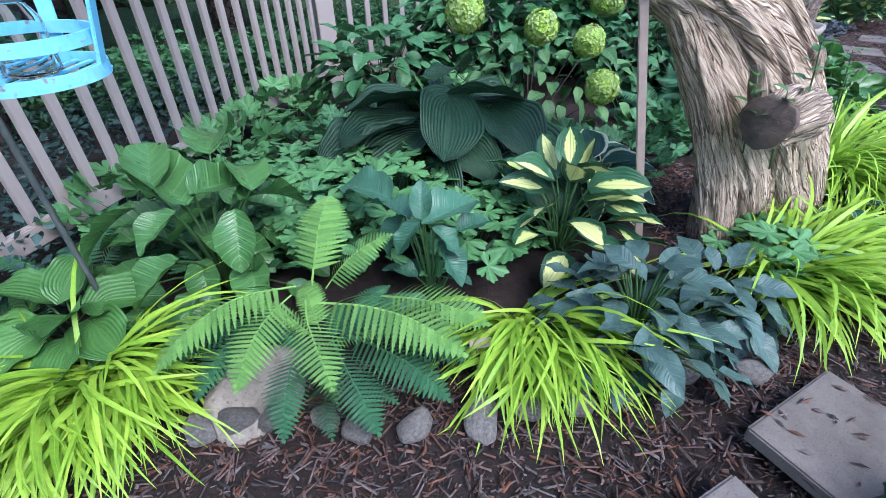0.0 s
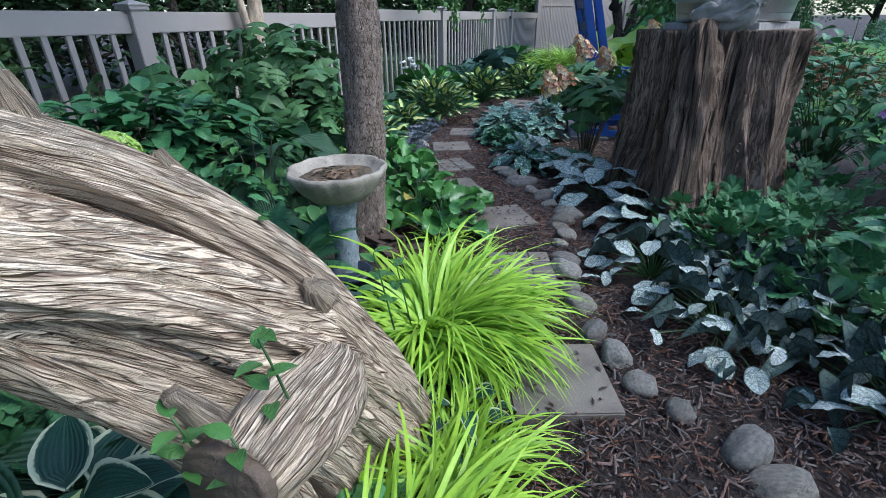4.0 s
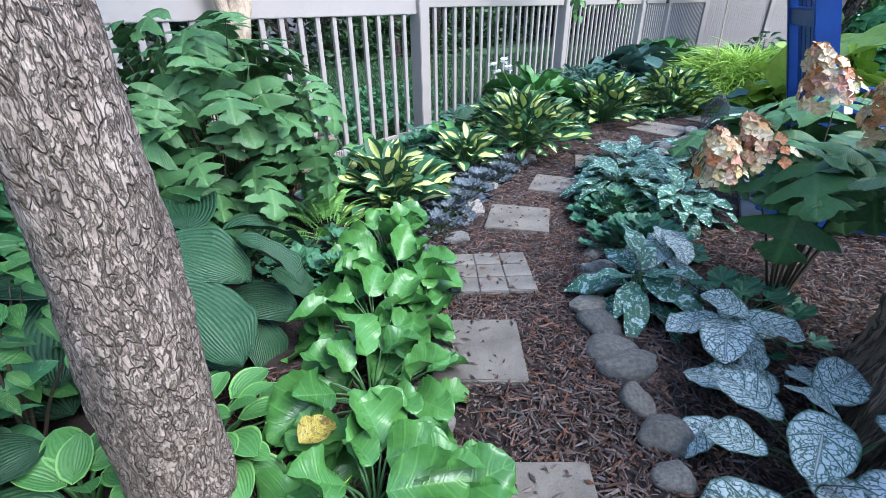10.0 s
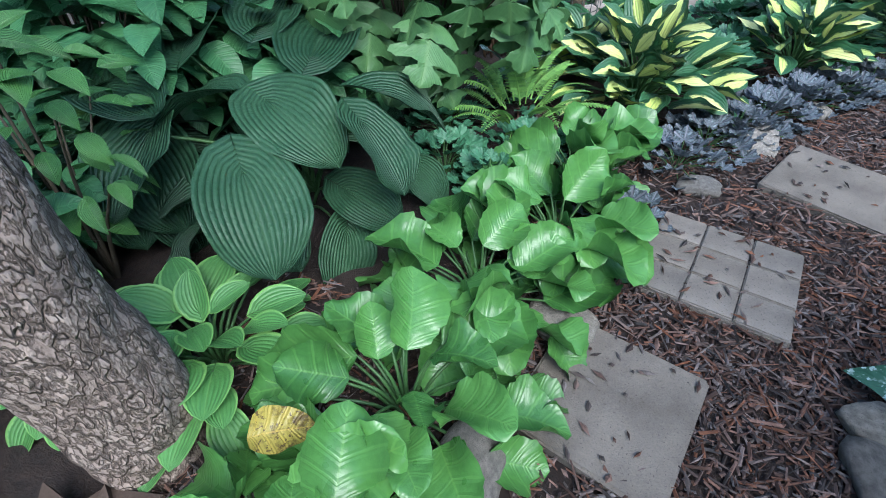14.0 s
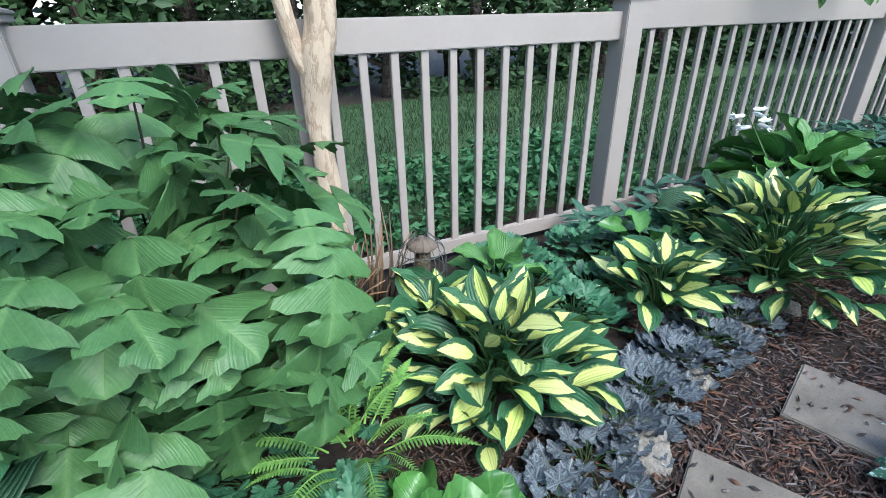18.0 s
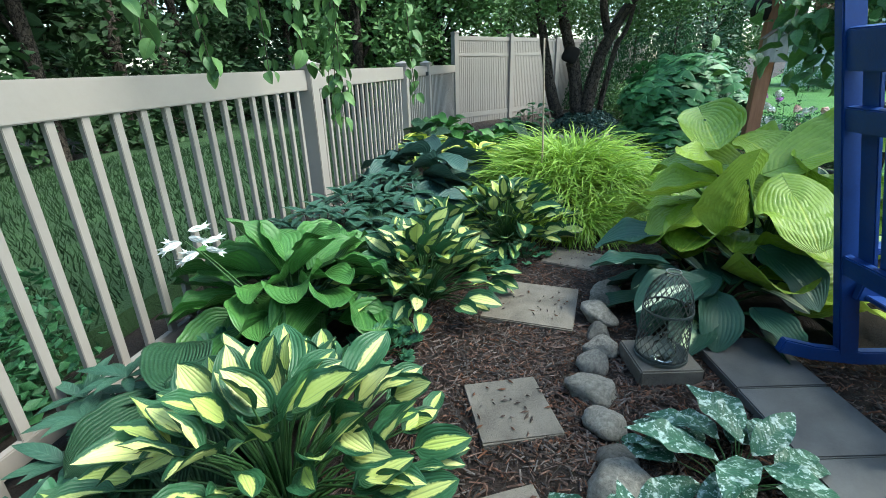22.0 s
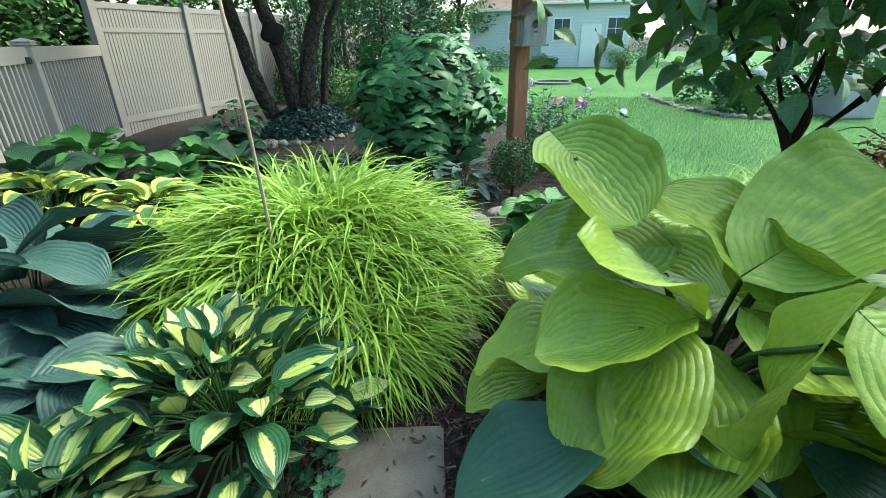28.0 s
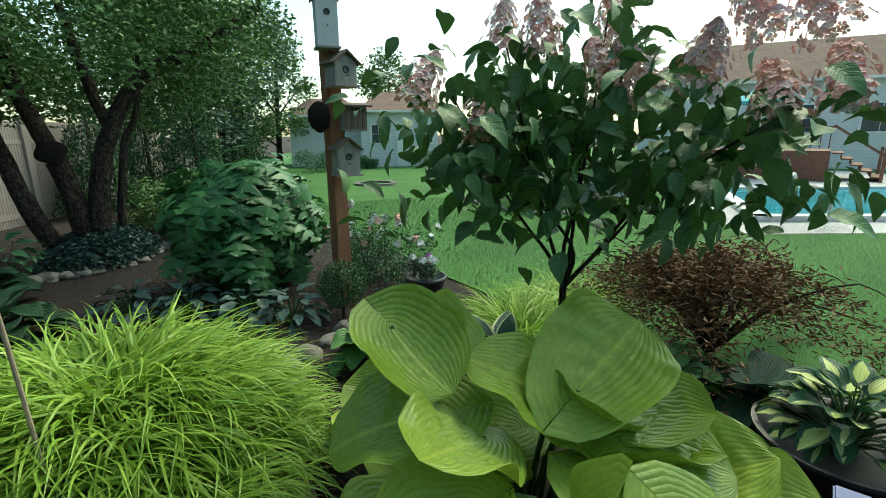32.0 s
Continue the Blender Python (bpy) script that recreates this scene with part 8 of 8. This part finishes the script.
for i in range(16):
    x, y = r.uniform(-1.1, 0.7), r.uniform(-0.5, 0.35)
    x, y = x * 0.88 - y * 0.47, x * 0.47 + y * 0.88
    z = r.choice((-1.15, -1.3, -1.45, -1.6, -1.75)) + r.uniform(-0.1, 0.1) + (0.25 if x < -0.5 else 0)
    dx, dy = r.uniform(-0.2, 0.2), r.uniform(-0.2, 0.2)
    pts = [(x * 0.5, y * 0.5, 0.6, 0.014), (x + dx * 0.3, y + dy * 0.3, -0.3, 0.008), (x + dx, y + dy, z, 0.002)]
    s.tube(pts, 12, 5, cap=False)
    path = spline(pts, 40)
    for k in range(14, 41):
        for q in range(2):
            px, py, pz, _ = path[k]
            hang.append((r.choice(LF["vib"]), Matrix.Translation((px + r.uniform(-0.03, 0.03), py + r.uniform(-0.03, 0.03), pz)) @ pose(0, 0, 0, r.uniform(-80, -20), r.uniform(-30, 30), r.uniform(0, 360)) @ Matrix.Scale(r.uniform(0.35, 0.65), 4)))
joined("foliage", hang, M["tree_leaf"], hbz)
tagged(s.make("twig", M["twig"], hbz), kind="stuff")


def lily(at, seed):
    r = random.Random(seed)
    ob = empty("hosta_flower", at, "white trumpet-shaped hosta flowers on a stalk", "flower")
    s = Soup()
    s.tube([(0.3, -0.1, -0.5, 0.006), (0.1, 0, -0.15, 0.005), (0, 0, 0.0, 0.004)], 8, 6)
    s.make("stalk", M["stem"], ob)
    pm = leaf("petal", M["petal_white"], 0.11, 0.03, 0.9, 0.9, 0, 0.3, 0.5, nu=4, nv=8, seed=seed)
    for i in range(4):
        m0 = pose(0, 0, 0.02 * i, -30, 0, 90 * i + 20)
        for k in range(6):
            shared("petal", pm, ob, m0 @ pose(0, 0.03, 0, 25, 0, 0) @ Matrix.Rotation(radians(60 * k), 4, "Y") @ pose(0, 0, 0, 14, 0, 0))


lily((5.42, 7.86, 0.71), 3)
lily((5.5, 7.9, 0.62), 4)

# ---- behind the fence ----
g = np.random.default_rng(40)
low = []
for i in range(170):
    s0, off = g.uniform(-10, 1.5), g.uniform(0.25, 1.5)
    p = FB + FD * s0 + Vector((-FD.y, FD.x)) * off
    low.append((p.x, p.y, g.uniform(-0.1, 0.25)))
tagged(leaf_cloud("undergrowth", puffs(low, [0.35] * len(low), 140, 6, 0.6), 0.09, M["viburnum"], seed=9, flat=0.4), "low weedy green plants behind the fence", "undergrowth", kind="stuff")
low = []
for i in range(60):
    low.append((g.uniform(-4.6, -1.6), g.uniform(1.0, 5.2), g.uniform(-0.1, 0.12)))
tagged(leaf_cloud("ground_ivy", puffs(low, [0.4] * len(low), 110, 7, 0.4), 0.06, M["ivy"], seed=10, flat=0.4), "dark ground ivy behind the fence", "undergrowth", kind="stuff")


def wood_tree(x, y, h, R, n, seed, mat="wood_leaf", leafy=0.24, low=0.12, trunk=0.16, label="dark woodland tree with dense foliage"):
    g = np.random.default_rng(seed)
    ob = empty("woodland_tree", (x, y, -0.3), label, "tree", "woodland trees")
    v, f, uv = tube([(0, 0, -0.1, trunk), (g.normal(0, 0.1), g.normal(0, 0.1), h * 0.3, trunk * 0.8), (g.normal(0, 0.3), g.normal(0, 0.3), h * 0.8, trunk * 0.35)], 16, 12, plated(seed, 0.02))
    link_mesh("trunk", v, f, M["dark_bark"], ob, "", uv)
    cs, rs = [], []
    for i in range(26):
        a, z = g.uniform(0, 6.28), g.uniform(low, 1.0)
        q = R * (0.35 + 0.65 * math.sin(math.pi * min(1, 0.25 + z * 0.75))) * g.uniform(0.4, 1)
        cs.append((q * math.cos(a), q * math.sin(a), h * z)), rs.append(R * g.uniform(0.3, 0.5))
        if i % 3 == 0:
            v, f, uv = tube([(0, 0, h * z * 0.6, trunk * 0.35), (q * 0.5 * math.cos(a), q * 0.5 * math.sin(a), h * z * 0.85, trunk * 0.2), (q * math.cos(a), q * math.sin(a), h * z, 0.01)], 6, 6)
            link_mesh("limb", v, f, M["dark_bark"], ob, "", uv)
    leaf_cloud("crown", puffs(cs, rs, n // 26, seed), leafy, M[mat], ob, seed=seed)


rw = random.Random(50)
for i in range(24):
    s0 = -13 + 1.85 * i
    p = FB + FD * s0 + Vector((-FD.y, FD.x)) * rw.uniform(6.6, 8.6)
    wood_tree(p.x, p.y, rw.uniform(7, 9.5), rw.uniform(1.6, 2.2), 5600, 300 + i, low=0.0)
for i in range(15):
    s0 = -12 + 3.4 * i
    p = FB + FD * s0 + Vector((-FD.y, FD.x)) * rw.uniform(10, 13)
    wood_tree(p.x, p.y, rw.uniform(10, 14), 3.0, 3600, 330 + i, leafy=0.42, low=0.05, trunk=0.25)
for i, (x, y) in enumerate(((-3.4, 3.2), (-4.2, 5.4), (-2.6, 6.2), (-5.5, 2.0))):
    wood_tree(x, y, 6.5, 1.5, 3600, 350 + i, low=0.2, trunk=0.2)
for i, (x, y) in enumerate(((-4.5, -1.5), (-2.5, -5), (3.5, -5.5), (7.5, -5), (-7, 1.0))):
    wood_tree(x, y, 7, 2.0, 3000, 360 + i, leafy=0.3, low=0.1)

for i, (x, y, h, R) in enumerate(((17.6, 17.0, 7.5, 2.2), (20.5, 16.6, 8.5, 2.6), (14.6, 17.6, 7.0, 2.0), (24.0, 17.2, 9.0, 2.6))):
    wood_tree(x, y, h, R, 7000, 370 + i, "tree_leaf", 0.22, 0.1, 0.2, "leafy garden tree behind the tall fence")
# ---- beyond the lawn ----
def conifer(x, y, h, R, seed):
    g = np.random.default_rng(seed)
    n = 5200
    z = 1 - np.sqrt(g.random(n))
    a, q = g.uniform(0, 6.28, n), R * (1 - z) ** 0.8 * g.uniform(0.55, 1.08, n) + 0.03
    ob = empty("arborvitae", (x, y, -0.05), "tall narrow dark green conifer", "conifer", "conifers")
    leaf_cloud("crown", np.stack([q * np.cos(a), q * np.sin(a), 0.1 + z * h], 1), 0.11, M["box"], ob, seed=seed, flat=2.0, aspect=0.35)
    s = Soup()
    s.tube([(0, 0, -0.1, 0.08), (0, 0, 0.3, 0.06), (0, 0, h * 0.8, 0.02)], 4, 8)
    s.make("trunk", M["dark_bark"], ob)


for i, (x, y, h) in enumerate(((21.2, 11.6, 3.9), (21.6, 10.5, 4.3), (19.5, 12.2, 3.2), (26, 9.9, 3.6), (28, 10.5, 3.2))):
    conifer(x, y, h, 0.85, 400 + i)
for i, (x, y, h, R, m) in enumerate(((24.5, 11.2, 8.5, 2.6, "tree_leaf_grey"), (27, 10.8, 8, 2.8, "tree_leaf_grey"), (19, 18.5, 9, 3, "tree_leaf"), (22, 17, 11, 3.6, "tree_leaf"), (31, 15, 10, 3.5, "tree_leaf"), (37, 10, 8, 3, "tree_leaf"), (40, 3, 7, 3, "tree_leaf"), (38, -5, 6, 2.6, "tree_leaf"), (16.5, 19, 8, 2.4, "tree_leaf"))):
    wood_tree(x, y, h, R, 6500, 420 + i, m, 0.2 if i < 2 else 0.26, 0.22, 0.2, "tall garden tree with a loose leafy crown")
for i, (x, y, rr, hh) in enumerate(((18.5, 10.6, 0.8, 0.6), (23, 9.6, 1.0, 0.6), (25.5, 9.4, 0.9, 0.5), (31.5, 7.6, 1.0, 0.7), (32.6, 1.2, 0.9, 0.6), (33.2, -0.6, 1.3, 0.9), (17.4, 9.9, 0.7, 0.5), (33, 5, 0.6, 0.4))):
    g = np.random.default_rng(440 + i)
    ob = empty("garden_shrub", (x, y, 0.0), "rounded green garden shrub at the lawn's edge", "shrub", "far shrubs")
    cs = [(g.normal(0, rr * 0.5), g.normal(0, rr * 0.5), hh * g.uniform(0.3, 1.3)) for _ in range(9)]
    leaf_cloud("foliage", puffs(cs, [rr * 0.55] * 9, 260, i), 0.10, M["viburnum" if i % 2 else "tree_leaf"], ob, seed=i)
    s = Soup()
    s.tube([(0, 0, -0.05, 0.03), (0, 0, hh * 0.4, 0.02), (0, 0, hh, 0.01)], 4, 6)
    s.make("stem", M["twig"], ob)
# island bed
g = np.random.default_rng(460)
isl = empty("white_hydrangea", (18.6, 1.6, 0.0), "white-flowered hydrangeas in a stone-edged island bed", "hydrangea")
cs = [(g.uniform(-1.6, 1.6), g.uniform(-0.8, 0.8), g.uniform(0.2, 0.6)) for _ in range(14)]
leaf_cloud("foliage", puffs(cs, [0.45] * 14, 240, 9), 0.12, M["viburnum"], isl, seed=11)
for i in range(14):
    flower_head("flower_head", M["petal_white" if i % 3 else "petal_green"], 0.13, 0.24, 60, isl, Matrix.Translation((g.uniform(-1.7, 1.7), g.uniform(-0.9, 0.9), g.uniform(0.4, 0.9))), i, False, 0.05, "white flower head")
border([(20.6, 3.0), (18.6, 3.0), (17.0, 2.5), (16.5, 1.7), (17.0, 0.6)], 26, (0.16, 0.26), "pale rounded stone edging the island bed", 12, "island bed stones")
pk = empty("petunia_basket", (17.4, 0.2, 0.0), "grey planter of bright pink flowers", "planter")
part("body", box_bm(1.6, 0.6, 0.75, (0, 0, 0.37), 0.02), M["patio"], pk)
leaf_cloud("foliage", puffs([(x * 0.35, 0, 0.9) for x in (-2, -1, 0, 1, 2)], [0.3] * 5, 220, 12), 0.09, M["viburnum"], pk, seed=12)
for i in range(22):
    flower_head("flower", M["petal_pink"], 0.05, 0.03, 8, pk, Matrix.Translation((g.uniform(-0.8, 0.8), g.uniform(-0.35, 0.35), g.uniform(0.85, 1.2))), i, True, 0.06, "pink flower")
sheet("patio", [(13.6, -0.6), (19.8, -3.2), (21.0, -2.0), (24, 0.5), (24, -16), (10.5, -16), (11.5, -9)], 0.012, M["patio"], "pale concrete patio round the pool")
pl = empty("swimming_pool", (0, 0, 0), "in-ground swimming pool of turquoise water with pale coping", "pool")
PQ = [(14.6, -1.9), (19.2, -5.0), (17.4, -12.0), (12.8, -8.6)]
bm = bmesh.new()
bm.faces.new([bm.verts.new((x, y, 0.06)) for x, y in PQ])
part("water", bm, M["water"], pl, "turquoise water")
for (x0, y0), (x1, y1) in zip(PQ, PQ[1:] + PQ[:1]):
    q = Vector((x1 - x0, y1 - y0, 0))
    part("coping", box_bm(q.length + 0.3, 0.35, 0.16, (0, 0, 0), 0.02), M["pool_wall"], pl, m=pose((x0 + x1) / 2, (y0 + y1) / 2, 0.05, 0, 0, math.degrees(math.atan2(q.y, q.x))))
ld = empty("pool_ladder", (13.9, -2.2, 0.1), "curved steel pool ladder rails", "ladder")
for k in (-0.3, 0.3):
    s = Soup()
    s.tube([(-0.2, k, 0, 0.03), (-0.2, k, 0.6, 0.03), (-0.05, k, 0.86, 0.03), (0.25, k, 0.86, 0.03), (0.42, k, 0.6, 0.03), (0.45, k, 0, 0.03)], 24, 10)
    s.make("rail", M["zinc"], ld, m=pose(0, 0, 0, 0, 0, -60))
dk = empty("deck", pose(22.0, -11.2, 0.0, 0, 0, 38), "red-brown wooden deck with steps and railing", "deck")
part("platform", box_bm(5.0, 3.0, 1.1, (1.5, 0, 0.55), 0.02), M["deck"], dk)
for i in range(5):
    part("step", box_bm(0.34, 2.0, 0.05, (-1.2 - 0.3 * i, -0.2, 1.0 - 0.21 * i), 0.01), M["deck"], dk)
    part("riser", box_bm(0.03, 2.0, 0.19, (-1.32 - 0.3 * i, -0.2, 0.9 - 0.21 * i)), M["deck"], dk)
for i in range(16):
    part("baluster", box_bm(0.04, 0.04, 0.85, (-0.9 + 0.3 * i, -1.45, 1.5), 0.004), M["deck"], dk)
part("railing", box_bm(5.0, 0.09, 0.06, (1.5, -1.45, 1.95), 0.006), M["deck"], dk)
for y in (-1.2, 0.85):
    part("stair_rail", box_bm(1.9, 0.08, 0.08, (0, 0, 0), 0.006), M["deck"], dk, m=pose(-1.75, y, 1.45, 0, -35, 0))
    part("newel", box_bm(0.1, 0.1, 1.2, (-2.5, y, 0.6), 0.006), M["deck"], dk)
um = empty("patio_umbrella", (22.4, -9.6, 1.1), "turquoise patio umbrella over the deck", "umbrella")
part("pole", lathe_bm([(0.03, 0), (0.03, 2.2)], 12), M["white_paint"], um)
part("canopy", lathe_bm([(1.3, 1.75), (1.32, 1.8), (0.7, 2.1), (0.03, 2.3)], 8), M["turquoise"], um)


def house(name, at, yaw, w, dpt, wall_h, ridge, label, wins, doors):
    ob = empty(name, pose(*at, 0, 0, yaw), label, "house")
    part("wall", box_bm(w, dpt, wall_h, (0, 0, wall_h / 2), 0.01), M["siding"], ob)
    for i in range(int(wall_h / 0.16)):
        part("siding_board", box_bm(w + 0.02, 0.02, 0.012, (0, -dpt / 2 - 0.004, 0.16 * (i + 1))), M["white_paint"], ob)
    bm = bmesh.new()
    a = [bm.verts.new(p) for p in ((-w / 2 - 0.3, -dpt / 2 - 0.35, wall_h), (w / 2 + 0.3, -dpt / 2 - 0.35, wall_h), (w / 2 - dpt * 0.3, 0, ridge), (-w / 2 + dpt * 0.3, 0, ridge), (-w / 2 - 0.3, dpt / 2 + 0.35, wall_h), (w / 2 + 0.3, dpt / 2 + 0.35, wall_h))]
    for q in ((0, 1, 2, 3), (5, 4, 3, 2), (1, 5, 2), (4, 0, 3), (0, 4, 5, 1)):
        bm.faces.new([a[i] for i in q])
    rf = part("roof", bm, M["shingle"], ob)
    part("gutter", box_bm(w + 0.6, 0.1, 0.12, (0, -dpt / 2 - 0.36, wall_h - 0.02), 0.01), M["white_paint"], ob)
    for x, z, ww, hh in wins:
        win = part("window", box_bm(ww + 0.16, 0.06, hh + 0.16, (x, -dpt / 2 - 0.02, z), 0.01), M["white_paint"], ob, "white-framed window")
        for sx in (-1, 1):
            for sz in (-1, 1):
                part("pane", box_bm(ww / 2 - 0.03, 0.03, hh / 2 - 0.03, (x + sx * ww / 4, -dpt / 2 - 0.05, z + sz * hh / 4)), M["window_dark"], win)
    for x, ww in doors:
        part("door", box_bm(ww, 0.08, 2.05, (x, -dpt / 2 - 0.03, 1.03), 0.01), M["white_paint"], ob, "white panelled door")
    return ob


house("shed", (36.2, 2.9, 0.0), -92, 4.4, 4.0, 3.1, 4.3, "pale grey outbuilding with a brown shingle roof", ((-1.2, 1.85, 0.8, 1.0), (1.5, 1.85, 0.8, 1.0)), ((0.3, 1.0),))
house("shed", (37.6, 7.0, 0.0), -92, 4.2, 3.6, 2.9, 4.0, "pale grey wing of the outbuilding beside trees", ((0.6, 1.8, 0.9, 0.9),), ())
house("house", (29.5, -18.0, 0.0), -128, 14, 8, 4.2, 6.6, "large house with a brown roof behind the deck", ((-3, 2.4, 1.4, 1.3), (0, 2.4, 1.6, 1.3), (3.4, 2.4, 1.4, 1.3)), ((5.4, 1.0),))
tagged(part("path_ring", ring(0.8, 0.2, 0.0, 0.07), M["rock"], None, "", m=Matrix.Translation((24.5, 5.2, 0.0))), "low ring of stones on the lawn", "stone ring")
